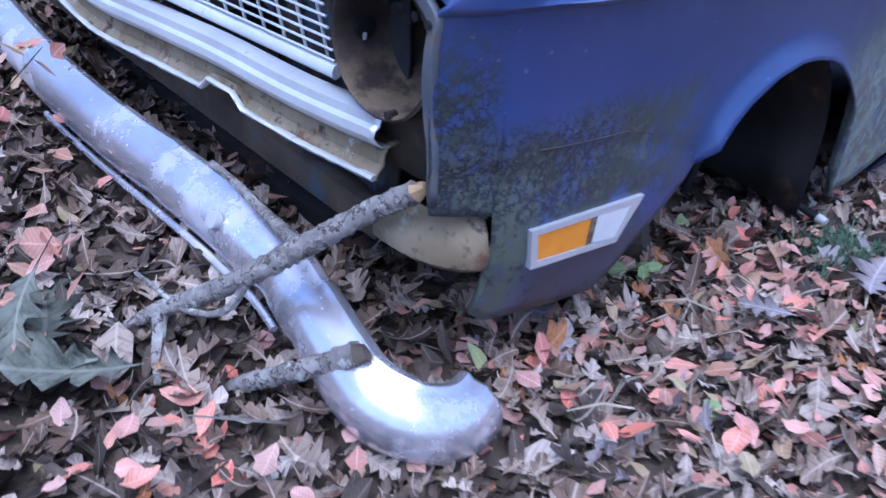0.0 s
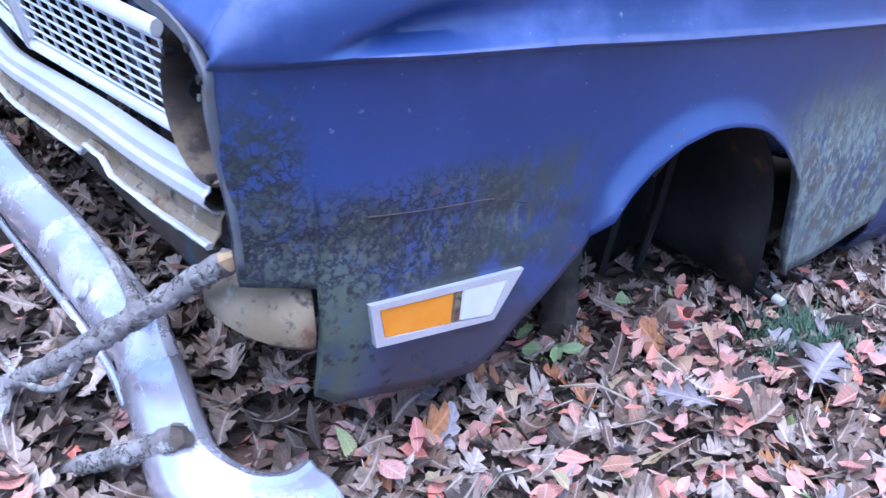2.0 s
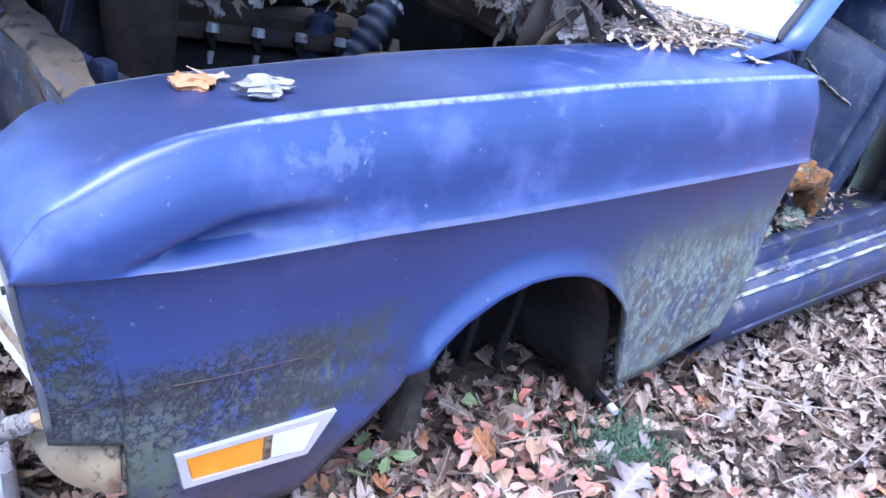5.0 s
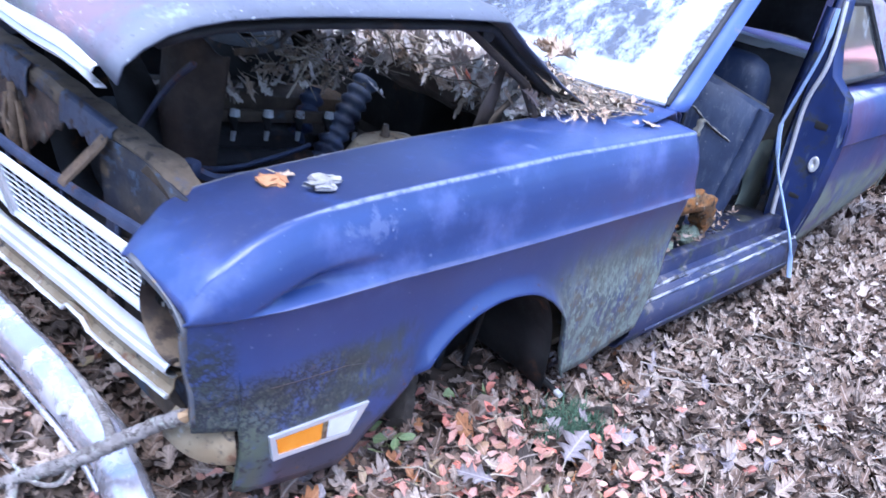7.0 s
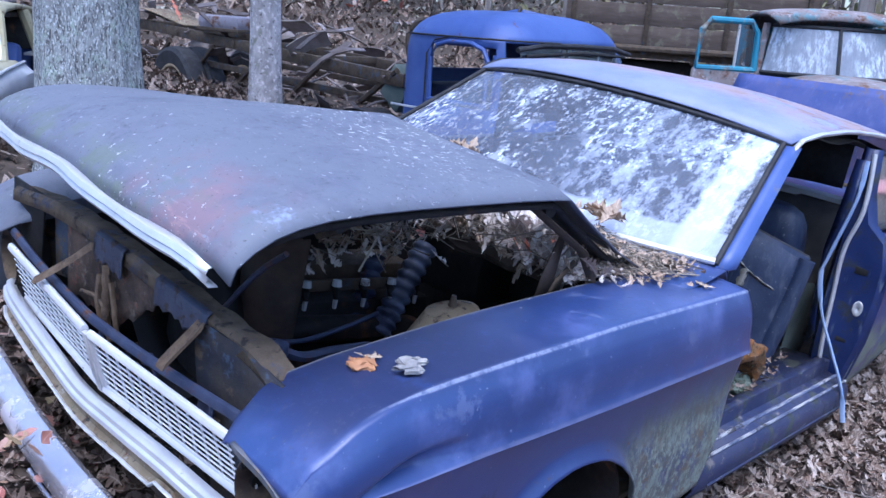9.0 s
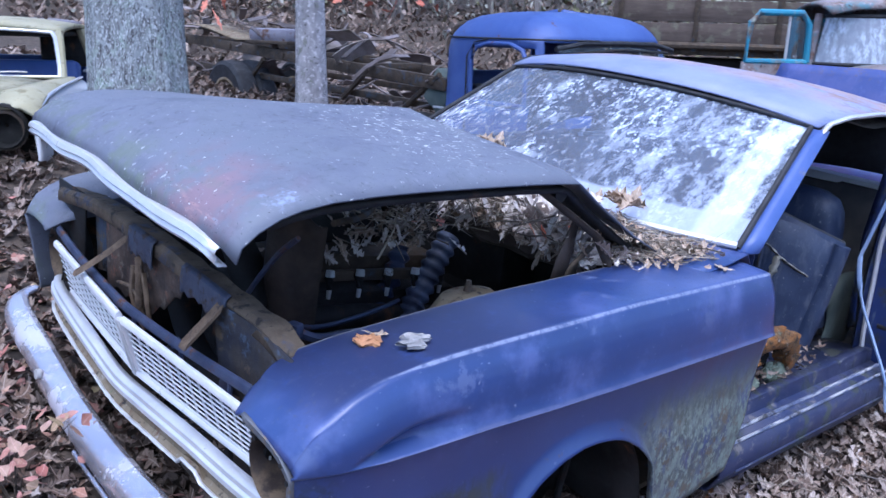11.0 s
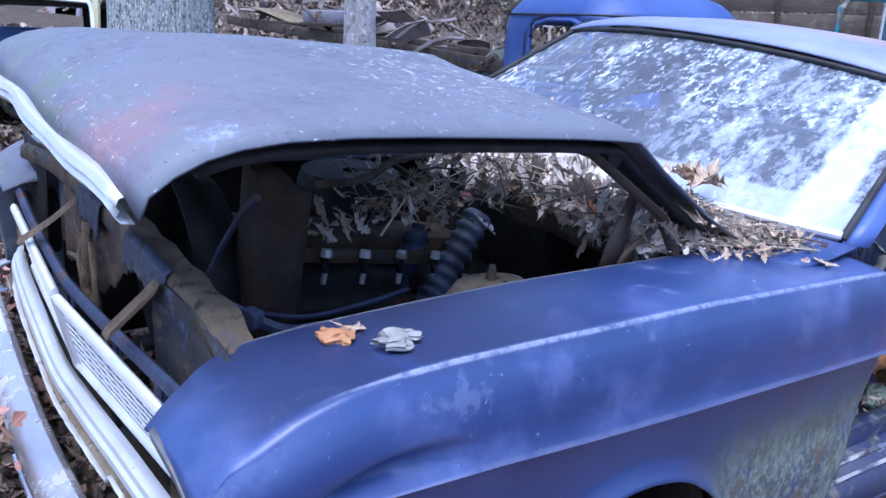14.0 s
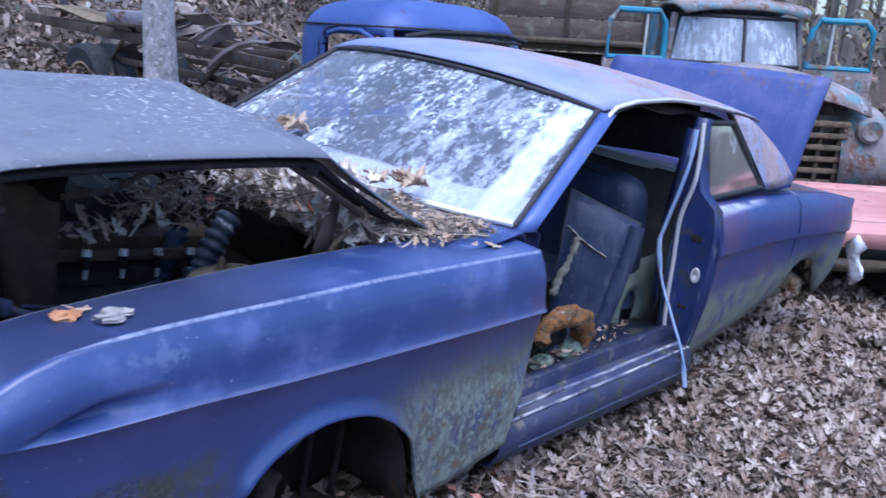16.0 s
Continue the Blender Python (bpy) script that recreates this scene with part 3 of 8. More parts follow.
# ---- mesh helpers ----
def mesh_of(name, verts, faces, mat, smooth=True, angle=40):
    me = bpy.data.meshes.new(name)
    me.from_pydata([tuple(v) for v in verts], [], [tuple(f) for f in faces])
    me.materials.append(mat)
    if smooth:
        me.polygons.foreach_set("use_smooth", [True] * len(me.polygons))
        me.set_sharp_from_angle(angle=radians(angle))
    me.update()
    return me


def tidy(bm):
    bmesh.ops.remove_doubles(bm, verts=bm.verts, dist=0.00005)
    bmesh.ops.recalc_face_normals(bm, faces=bm.faces)
    return bm


def part(name, bm, mat, parent=None, label="", thick=0.0, angle=40):
    """One mesh object from a bmesh, under a thing or part."""
    tidy(bm)
    me = bpy.data.meshes.new(name)
    bm.to_mesh(me)
    bm.free()
    me.materials.append(mat)
    me.polygons.foreach_set("use_smooth", [True] * len(me.polygons))
    me.set_sharp_from_angle(angle=radians(angle))
    ob = new(name, me)
    if parent:
        ob.parent = parent
    if thick:
        s = ob.modifiers.new("thickness", "SOLIDIFY")
        s.thickness, s.offset = thick, -1
    if label:
        ob["label"] = label
    return ob


def empty(name, m, label, category, group=""):
    ob = new(name)
    ob.empty_display_size = 0.1
    ob.matrix_world = m
    return tagged(ob, label, category, group)


def loft(sections, bm=None, ring=False, caps=False):
    bm = bm or bmesh.new()
    rows = [[bm.verts.new(p) for p in s] for s in sections]
    n = len(rows[0])
    for a, b in zip(rows, rows[1:]):
        for i in range(n if ring else n - 1):
            j = (i + 1) % n
            bm.faces.new((a[i], a[j], b[j], b[i]))
    if caps:
        bm.faces.new(rows[0][::-1])
        bm.faces.new(rows[-1])
    return bm


def tube(points, radii, n=8, bm=None, squash=1.0, wobble=0.0, seed=0):
    pts = [Vector(p) for p in points]
    if isinstance(radii, (int, float)):
        radii = [radii] * len(pts)
    radii = [float(r) for r in radii]
    rnd = random.Random(seed)
    secs = []
    up = Vector((0.13, 0.21, 0.97))
    for i, p in enumerate(pts):
        d = (pts[min(i + 1, len(pts) - 1)] - pts[max(i - 1, 0)]).normalized()
        a = d.cross(up)
        if a.length < 0.2:
            a = d.cross(Vector((1, 0.2, 0)))
        a.normalize()
        b = a.cross(d).normalized()
        secs.append([p + radii[i] * (1 + wobble * (rnd.random() - 0.5)) * (math.cos(2 * math.pi * k / n) * a + squash * math.sin(2 * math.pi * k / n) * b)
                     for k in range(n)])
    return loft(secs, bm, True, True)


def box(sx, sy, sz, at=(0, 0, 0), m=None, bevel=0.0, bm=None):
    own = bmesh.new()
    bmesh.ops.create_cube(own, size=1)
    bmesh.ops.scale(own, vec=(sx, sy, sz), verts=own.verts)
    if bevel:
        bmesh.ops.bevel(own, geom=own.edges[:], offset=bevel, segments=2, affect="EDGES", profile=0.5)
    bmesh.ops.transform(own, matrix=Matrix.Translation(at) @ (m or Matrix()), verts=own.verts)
    if bm is None:
        return own
    me = bpy.data.meshes.new("tmp")
    own.to_mesh(me)
    own.free()
    bm.from_mesh(me)
    bpy.data.meshes.remove(me)
    return bm


def spline(table, x):
    """Smooth interpolation in a table of (x, value)."""
    xs = [a for a, _ in table]
    if x <= xs[0]:
        return table[0][1]
    if x >= xs[-1]:
        return table[-1][1]
    return float(np.interp(x, xs, [b for _, b in table]))


def smooth_path(points, n):
    """Catmull-Rom through points, n pieces a span."""
    p = [Vector(q) for q in points]
    p = [2 * p[0] - p[1]] + p + [2 * p[-1] - p[-2]]
    out = []
    for i in range(1, len(p) - 2):
        for k in range(n):
            t = k / n
            out.append(0.5 * ((2 * p[i]) + (p[i + 1] - p[i - 1]) * t + (2 * p[i - 1] - 5 * p[i] + 4 * p[i + 1] - p[i + 2]) * t * t
                              + (3 * p[i] - p[i - 1] - 3 * p[i + 1] + p[i + 2]) * t ** 3))
    out.append(p[-2])
    return out


# ---- ground ----
def soft(s, m):
    return m * math.tanh(s / m)


def slope_z(x, y):
    s = 0.6 * x - 0.8 * y
    z = -0.113 * soft(s, 9) + 0.035 - 0.034 * soft(max(x, -1.0), 4)
    z += 0.05 * noise.noise((x * 0.7, y * 0.7, 3)) + 0.015 * noise.noise((x * 3, y * 3, 7))
    far = math.hypot(x, y) - 12.0
    if far > 0:
        z += soft(0.10 * far, 7.0) * min(1.0, far / 6.0)
    return z - 0.02


# the trucks and trees stand nearer, on a low bank behind the car
NEAR = 0.82
HUB = Vector((-0.47, -1.90, 1.09))
BANK = Matrix.Translation(HUB) @ Matrix.Scale(NEAR, 4) @ Matrix.Translation(-HUB)


def ground_z(x, y):
    u = min(1.0, max(0.0, (y - 0.95 + 0.35 * max(0.0, x - 4.8)) / 1.4))
    bank = u * u * (3 - 2 * u)
    z = slope_z(x, y)
    if bank > 0:
        q = HUB.z + NEAR * (slope_z(HUB.x + (x - HUB.x) / NEAR, HUB.y + (y - HUB.y) / NEAR) - HUB.z)
        z += bank * (q - z)
    return z


def ground_sheet():
    cuts = sorted({round(v, 3) for v in
                   [s * (0.12 * k) for k in range(50) for s in (1, -1)] + [s * (6 * 1.28 ** k) for k in range(17) for s in (1, -1)]})
    n = len(cuts)
    verts = [(x + 1.5, y, ground_z(x + 1.5, y)) for y in cuts for x in cuts]
    faces = [(j * n + i, j * n + i + 1, (j + 1) * n + i + 1, (j + 1) * n + i) for j in range(n - 1) for i in range(n - 1)]
    tagged(new("ground", mesh_of("ground", verts, faces, soil)), "dark leaf-strewn forest floor on a gentle slope", "ground", kind="structure")


ground_sheet()


# ---- the blue car ----
car = empty("sedan", CAR, "stripped rusting blue two-door sedan with its hood propped loose", "car")

CREST = [(0.045, 0.520), (0.054, 0.540), (0.063, 0.555), (0.08, 0.578), (0.115, 0.598), (0.153, 0.616), (0.175, 0.622), (0.217, 0.631), (0.30, 0.638), (0.37, 0.640), (0.50, 0.639), (0.60, 0.637), (0.90, 0.633), (1.07, 0.625), (1.28, 0.616), (1.46, 0.607)]
INNER = [(0.045, 0.534), (0.08, 0.556), (0.123, 0.579), (0.184, 0.602), (0.27, 0.611), (0.46, 0.618), (0.65, 0.622), (1.16, 0.616), (1.46, 0.607)]
CREASE = [(0.03, 0.516), (0.075, 0.514), (0.16, 0.516), (0.25, 0.510), (0.43, 0.501), (0.60, 0.489), (0.82, 0.477), (1.28, 0.457), (1.43, 0.451), (1.5, 0.449)]
SEAM = [(0.0, 0.345), (0.11, 0.353), (0.15, 0.361), (0.254, 0.347), (0.35, 0.338), (0.486, 0.297), (0.56, 0.25)]
LOW = [(0.03, 0.30), (0.11, 0.292), (0.130, 0.288), (0.140, 0.140), (0.17, 0.118), (0.29, 0.098), (0.36, 0.095), (0.39, 0.121), (0.415, 0.152), (0.47, 0.194), (0.51, 0.228), (0.535, 0.272),
       (0.567, 0.302), (0.602, 0.324), (0.66, 0.347), (0.72, 0.357), (0.77, 0.355), (0.83, 0.343), (0.87, 0.328), (0.92, 0.296), (0.955, 0.265), (0.985, 0.226), (1.003, 0.16),
       (1.02, 0.08), (1.036, 0.045), (1.06, 0.032), (1.15, 0.03), (1.3, 0.05), (1.5, 0.062)]


BROW = [(0.0, 0.0), (0.08, 0.16), (0.2, 0.36), (0.34, 0.52), (0.48, 0.63), (0.62, 0.70), (0.76, 0.76), (0.88, 0.85), (0.96, 0.95), (1.0, 1.0)]


def side_y(x):
    return -0.893 + 0.030 * max(0.0, 1 - (x - 0.05) / 0.16) ** 2


def fender(name, side, label):
    """Front wing: folded top edge, bulged brow over a flared crease, flat flank cut by the wheel opening. side: -1 driver, 1 passenger."""
    xs = sorted({0.048, 0.054, 0.130, 0.140} | {round(0.062 + 0.00875 * k, 5) for k in range(52)} | {0.535, 0.564} | {round(0.52 + 0.02 * k, 4) for k in range(24)}
                | {0.967, 0.985, 1.0, 1.01, 1.02, 1.03, 1.036} | {round(1.06 + 0.035 * k, 3) for k in range(12)} | {1.455})
    secs = []
    for x in xs:
        crest, inner, crease, low = spline(CREST, x), spline(INNER, x), spline(CREASE, x), spline(LOW, x)
        tip = max(0.0, 1 - x / 0.30)
        nose = max(0.0, 1 - (x - 0.048) / 0.16) ** 1.5
        yc = -0.856 - 0.022 * tip ** 0.7 + 0.026 * max(0.0, 1 - x / 0.11)
        yi = -0.640 - 0.03 * max(0.0, x - 1.0) - 0.045 * max(0.0, 1 - (x - 0.048) / 0.09) ** 1.2
        ys = side_y(x)
        yb = ys - 0.014 + 0.006 * nose
        rear = min(1.0, max(0.0, (x - 1.25) / 0.205))
        s = [(x, yi + 0.012, inner - 0.008 - 0.037 * min(1.0, max(0.0, (x - 0.09) / 0.12))), (x, yi + 0.004, inner - 0.006), (x, yi, inner)]
        for k in (0.25, 0.5, 0.75, 0.93):
            s.append((x, yi + (yc - yi) * k, inner + (crest - inner) * k + (0.004 + 0.004 * tip) * math.sin(math.pi * k)))
        s += [(x, yc + 0.004, crest), (x, yc - 0.001, crest - 0.003)]
        top = crest - 0.003
        for j in range(1, 26):
            k = j / 26
            f = spline(BROW, k)
            z = top + (crease - top) * k
            f2 = math.sin(math.pi / 2 * k)
            y = yc + (yb - yc) * (f * (1 - nose) + f2 * nose)
            fold = 0.514 + 0.046 * math.sin(math.pi / 2 * min(1.0, max(0.0, (x - 0.11) / 0.17)))
            under = min(1.0, max(0.0, (fold - z) / 0.026))
            span = min(1.0, max(0.0, (x - 0.09) / 0.06)) * min(1.0, max(0.0, (0.40 - x) / 0.13))
            dent = 0.024 * under * under * (3 - 2 * under) * span * min(1.0, (1 - k) / 0.12)
            swell = -0.007 * math.exp(-(((x - 0.14) / 0.09) ** 2)) * math.sin(math.pi * k)
            s.append((x, y + dent + swell, z))
        s += [(x, yb, crease), (x, yb + 0.004, crease - 0.004), (x, ys + 0.002, crease - 0.009)]
        for k in range(1, 21):
            u = k / 20
            z = crease - 0.009 + (low - crease + 0.009) * u
            y = ys + 0.010 * math.sin(math.pi * min(1, (crease - z) / 0.24))
            if x < 0.53:
                y += 0.006 * min(1.0, max(0.0, (spline(SEAM, x) - z) / 0.012))
            if 0.52 < x < 1.05:
                y -= 0.020 * max(0.0, 1 - (z - low) / 0.040) ** 1.3
            if x < 0.45 and z < 0.22:  # the plate below the seam tucks under
                y += 0.05 * ((0.22 - z) / 0.11) ** 1.3 * (1 - x / 0.45)
            s.append((x - 0.075 * u * u * rear + 0.022 * nose * u, y, z))
        secs.append([(a, b * -side, c) for a, b, c in s])
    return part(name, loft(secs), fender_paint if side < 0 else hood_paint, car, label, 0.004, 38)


left_fender = fender("front_fender", -1, "dented blue fender with green lichen behind the wheel opening")
right_fender = fender("front_fender", 1, "oxidised grey-blue passenger fender")


def arch_lining(side, parent):
    """Dark inner wheel housing behind the opening."""
    secs = []
    for k in range(15):
        a = 0.30 * math.pi + 0.70 * math.pi * k / 14
        x, z = 0.80 - 0.235 * math.cos(a), -0.02 + 0.372 * math.sin(a) ** 0.8
        secs.append([(x, side * 0.865, z - 0.004), (x, side * 0.78, z + 0.01), (x, side * 0.62, z + 0.015), (x, side * 0.60, -0.06)])
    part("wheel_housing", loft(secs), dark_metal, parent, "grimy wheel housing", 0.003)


arch_lining(-1, left_fender)
arch_lining(1, right_fender)
part("inner_wing_rib", tube([(0.90, -0.63, -0.05), (0.90, -0.65, 0.15), (0.88, -0.67, 0.29)], 0.009, 8), dark_metal, left_fender)
part("inner_wing_rib", tube([(0.97, -0.66, -0.05), (0.97, -0.68, 0.12), (0.95, -0.70, 0.24)], 0.009, 8), dark_metal, left_fender)


def headlight(side, parent):
    """Empty headlamp bucket in its plate: outer ring, flange and a deep rusty bowl."""
    c, n = Vector((0.108, side * 0.735, 0.432)), 32
    m = Matrix.Translation(c) @ Matrix.Rotation(side * radians(-3), 4, "Z")

    def ring(r, x, sq=1.0):
        return [tuple(m @ Vector((x, r * math.cos(2 * math.pi * k / n), sq * r * math.sin(2 * math.pi * k / n)))) for k in range(n)]

    outline = []
    for k in range(n):
        a = 2 * math.pi * k / n
        y, z = math.cos(a), math.sin(a)
        f = min(0.088 / max(abs(y), 1e-6), (0.092 if z > 0 else 0.15) / max(abs(z), 1e-6))
        f = max(0.083, min(f, 0.155))
        outline.append(tuple(m @ Vector((0.024, y * f, z * f))))
    part("headlight_plate", loft([outline, ring(0.080, 0.022), ring(0.080, 0.06)], ring=True), rust_metal if side < 0 else dark_metal, parent, "rusty headlight plate", 0.003)
    bucket = part("headlight_bucket", loft([ring(0.073, 0.055), ring(0.0765, -0.016), ring(0.075, -0.021), ring(0.072, -0.018), ring(0.069, 0.006), ring(0.067, 0.030), ring(0.060, 0.052), ring(0.048, 0.068)], ring=True),
                  bowl_rust, parent, "empty rusted headlight bucket", 0.002)
    part("rim_bead", tube(ring(0.0765, -0.018) + ring(0.0765, -0.018)[:1], 0.002, 6), rust_metal if side < 0 else dark_metal, bucket, "pale worn rim")
    part("inner_bowl", loft([ring(0.049, 0.067), ring(0.047, 0.085), ring(0.036, 0.11), ring(0.002, 0.12)], ring=True), rust_metal, bucket, "dark rusty inner bowl", 0.002)
    # dark discs stand for the shade inside the socket holes
    p = m @ Vector((0.034, side * -0.050, 0.032))
    part("socket_hole", tube([p - Vector((0.006, 0, 0)), p + Vector((0.02, 0, 0))], [0.010, 0.009], 12), dark_metal, bucket, "dark socket hole")
    p = Vector((0.120, side * 0.675, 0.428))
    hole = part("socket_hole", tube([p, p - Vector((0, side * 0.012, 0))], [0.013, 0.012], 14, squash=1.0), shade_black, bucket, "dark socket hole")
    # pale chip added as the glint beside the socket hole
    part("clip", box(0.004, 0.003, 0.008, (0.116, side * 0.677, 0.420), bevel=0.001), pale_metal, hole, "pale chip standing for a glint in the socket")
    for a in (0.6, 2.4, 4.4):
        p = m @ Vector((-0.017, 0.070 * math.cos(a), 0.070 * math.sin(a)))
        part("screw", tube([p + Vector((0.006, 0, 0)), p - Vector((0.006, 0, 0))], 0.005, 8), dark_metal, bucket)


headlight(-1, left_fender)
headlight(1, right_fender)


def nose_flange():
    """Narrow pale edge of the wing folded in towards the lamp."""
    x, secs = 0.049, []
    pts = [(x, -0.700, 0.545), (x, -0.78, 0.541), (x, -0.825, 0.532), (x - 0.001, -0.850, 0.520), (x, -0.864, 0.505), (x + 0.002, -0.861, 0.48),
           (x + 0.008, -0.856, 0.44), (x + 0.014, -0.855, 0.40), (x + 0.019, -0.857, 0.36), (x + 0.022, -0.858, 0.31)]
    for p in smooth_path(pts, 3):
        p = Vector(p)
        q = (Vector((p.x, -0.735, 0.432)) - p).normalized()
        secs.append([p + Vector((0.004, 0, 0)), p + Vector((-0.003, 0, 0)) + q * 0.002, p + q * 0.016 + Vector((-0.001, 0, 0)), p + q * 0.019 + Vector((0.012, 0, 0))])
    part("nose_flange", loft(secs), flange_paint, left_fender, "narrow grey-blue folded edge", 0.002)


nose_flange()


def seam():
    """Rust line where the lower panel is welded on."""
    pts = [(x, side_y(x) + 0.0095, spline(SEAM, x) - 0.002) for x in (0.19, 0.22, 0.25, 0.3, 0.35, 0.4, 0.45, 0.49, 0.525)]
    part("weld_seam", tube(smooth_path(pts, 4), [0.0009 + 0.0004 * math.sin(k * 1.7) + 0.0008 * (k > 24) for k in range(33)], 6), seam_rust, left_fender, "thin rusty weld seam")


seam()


def brow_holes():
    for x, y, z in ((0.0465, -0.834, 0.519), (0.0470, -0.853, 0.498)):
        # dark plug stands for the shade in the bolt hole
        part("bolt_hole", tube([(x - 0.0025, y, z), (x + 0.004, y, z)], 0.0042, 10), dark_metal, left_fender)


brow_holes()


def corner_filler():
    """Tan curved end of the front valance under the driver's headlight."""
    secs = []
    for k in range(11):
        a = math.pi / 2 * 0.80 * k / 10
        c = Vector((0.158 - 0.065 * math.cos(a), -0.765 - 0.105 * math.sin(a) ** 0.8, 0.010))
        out = Vector((-math.cos(a), -math.sin(a), 0))
        secs.append([c + Vector((0, 0, 0.272)), c + out * 0.010 + Vector((0, 0, 0.262)), c + out * 0.024 + Vector((0, 0, 0.238)),
                     c + out * 0.022 + Vector((0, 0, 0.218)), c + out * 0.008 + Vector((0, 0, 0.205))])
    part("valance_corner", loft(secs), tan_metal, left_fender, "tan dirty valance corner", 0.004)


corner_filler()


def marker_lamp():
    """Slanted side marker: bright frame with amber and white lenses on a plate."""
    def q(x, z, y=-0.884):
        return Vector((x, y, z))
    a, b, c, d = q(0.190, 0.258), q(0.405, 0.238), q(0.366, 0.180), q(0.200, 0.203)
    plate = bmesh.new()
    outer = [a, b, c, d]
    mid = sum(outer, Vector()) / 4
    inner = [mid + (p - mid) * 0.86 for p in outer]
    inner = [a + Vector((0.012, 0, -0.009)), b + Vector((-0.024, 0, -0.007)), c + Vector((-0.004, 0, 0.008)), d + Vector((0.010, 0, 0.008))]
    off = Vector((0, -0.009, 0))
    loft([outer, [p + off for p in outer], [p + off for p in inner], [p + off * 0.3 for p in inner]], plate, ring=True)
    lamp = part("side_marker_lamp", plate, trim, left_fender, "slanted chrome marker lamp frame", 0, 30)
    e, g = inner[0].lerp(inner[1], 0.56), inner[3].lerp(inner[2], 0.60)

    def lens(pts, mat, name, label, dep):
        bm = bmesh.new()
        loft([[p + Vector((0, 0.004, 0)) for p in pts], [p + Vector((0, -dep, 0)) for p in pts]], bm, ring=True, caps=True)
        bmesh.ops.bevel(bm, geom=bm.edges[:], offset=0.0015, segments=2, affect="EDGES")
        return part(name, bm, mat, lamp, label)
    shift = Vector((0.012, 0, 0))
    lens([inner[0], e, g, inner[3]], amber, "amber_lens", "orange amber lens", 0.0075)
    lens([e + shift, inner[1], inner[2], g + shift], white_plastic, "white_lens", "milky white lens", 0.009)
    lens([e, e + shift, g + shift, g], tan_metal, "divider", "dirty lens divider", 0.008)


marker_lamp()


# front end: grille, moulding, valance, radiator support
def grille_pt(u, v, side):
    """u: 0 at the middle to 1 at the outer end, v: 0 at the bottom to 1 at the top."""
    if side < 0:
        y, x, zb, zt = -0.125 - 0.470 * u, 0.056 + 0.052 * u, 0.341 + 0.004 * u, 0.477 - 0.004 * u
    else:
        y, x, zb, zt = -0.098 + 0.508 * u, 0.056 + 0.014 * u, 0.341 - 0.006 * u, 0.477 + 0.006 * u
    return Vector((x + 0.032 * (1 - v), y, zb + (zt - zb) * v))


def half_grille(side, label):
    g = part("grille_frame", tube([grille_pt(u, v, side) for u, v in [(0.02, 0.1), (0.0, 0.95)]], 0.008, 8), trim, car, label)
    for v in (0.0, 1.0):
        part("frame_rail", tube([grille_pt(u / 12, v, side) for u in range(13)], [0.008] * 13, 8, squash=1.3), grille_white, g)
    for k in range(1, 9):
        part("grille_bar", tube([grille_pt(0.02 + 0.98 * u / 8, k / 9, side) for u in range(9)], 0.0018, 6), grille_white, g)
    for k in range(1, 12):
        u = k / 11.5
        part("grille_post", tube([grille_pt(u, v, side) + Vector((0.006, 0, 0)) for v in (0, 0.35, 0.7, 1)], 0.0023, 6), grille_white, g)
    part("mount_tab", tube([grille_pt(0.3, 0, side), grille_pt(0.3, -0.45, side)], 0.006, 6), dark_metal, g)
    part("mount_tab", tube([grille_pt(0.75, 0, side), grille_pt(0.75, -0.4, side)], 0.006, 6), dark_metal, g)


half_grille(-1, "bright egg-crate grille half")
half_grille(1, "bright egg-crate grille half, slightly bent")
part("grille_centre_bar", box(0.014, 0.022, 0.150, (0.070, -0.112, 0.405), Matrix.Rotation(radians(-13), 4, "Y"), 0.004), pale_metal, car, "grey grille centre bar")


def sweep(path, section, name, mat, label, thick=0.0, parent=None):
    """section: (x, z) offsets carried along a path in car space."""
    return part(name, loft([[p + Vector((a, 0, b)) for a, b in section] for p in path]), mat, parent or car, label, thick)


band_path = smooth_path([(0.082, 0.50, 0.338), (0.068, 0.44, 0.332), (0.060, 0.30, 0.322), (0.057, 0.10, 0.305), (0.057, -0.02, 0.294), (0.058, -0.10, 0.296), (0.061, -0.18, 0.303),
                         (0.066, -0.30, 0.313), (0.074, -0.42, 0.320), (0.085, -0.56, 0.321), (0.092, -0.66, 0.327), (0.097, -0.735, 0.334)], 7)
sweep(band_path, [(0.024, 0.021), (0.010, 0.022), (0.001, 0.017), (-0.001, 0.007), (-0.007, 0.003), (-0.009, -0.006), (-0.004, -0.013), (0.004, -0.021), (0.020, -0.023)],
      "grille_moulding", trim, "bright ribbed lower grille moulding", 0.002)


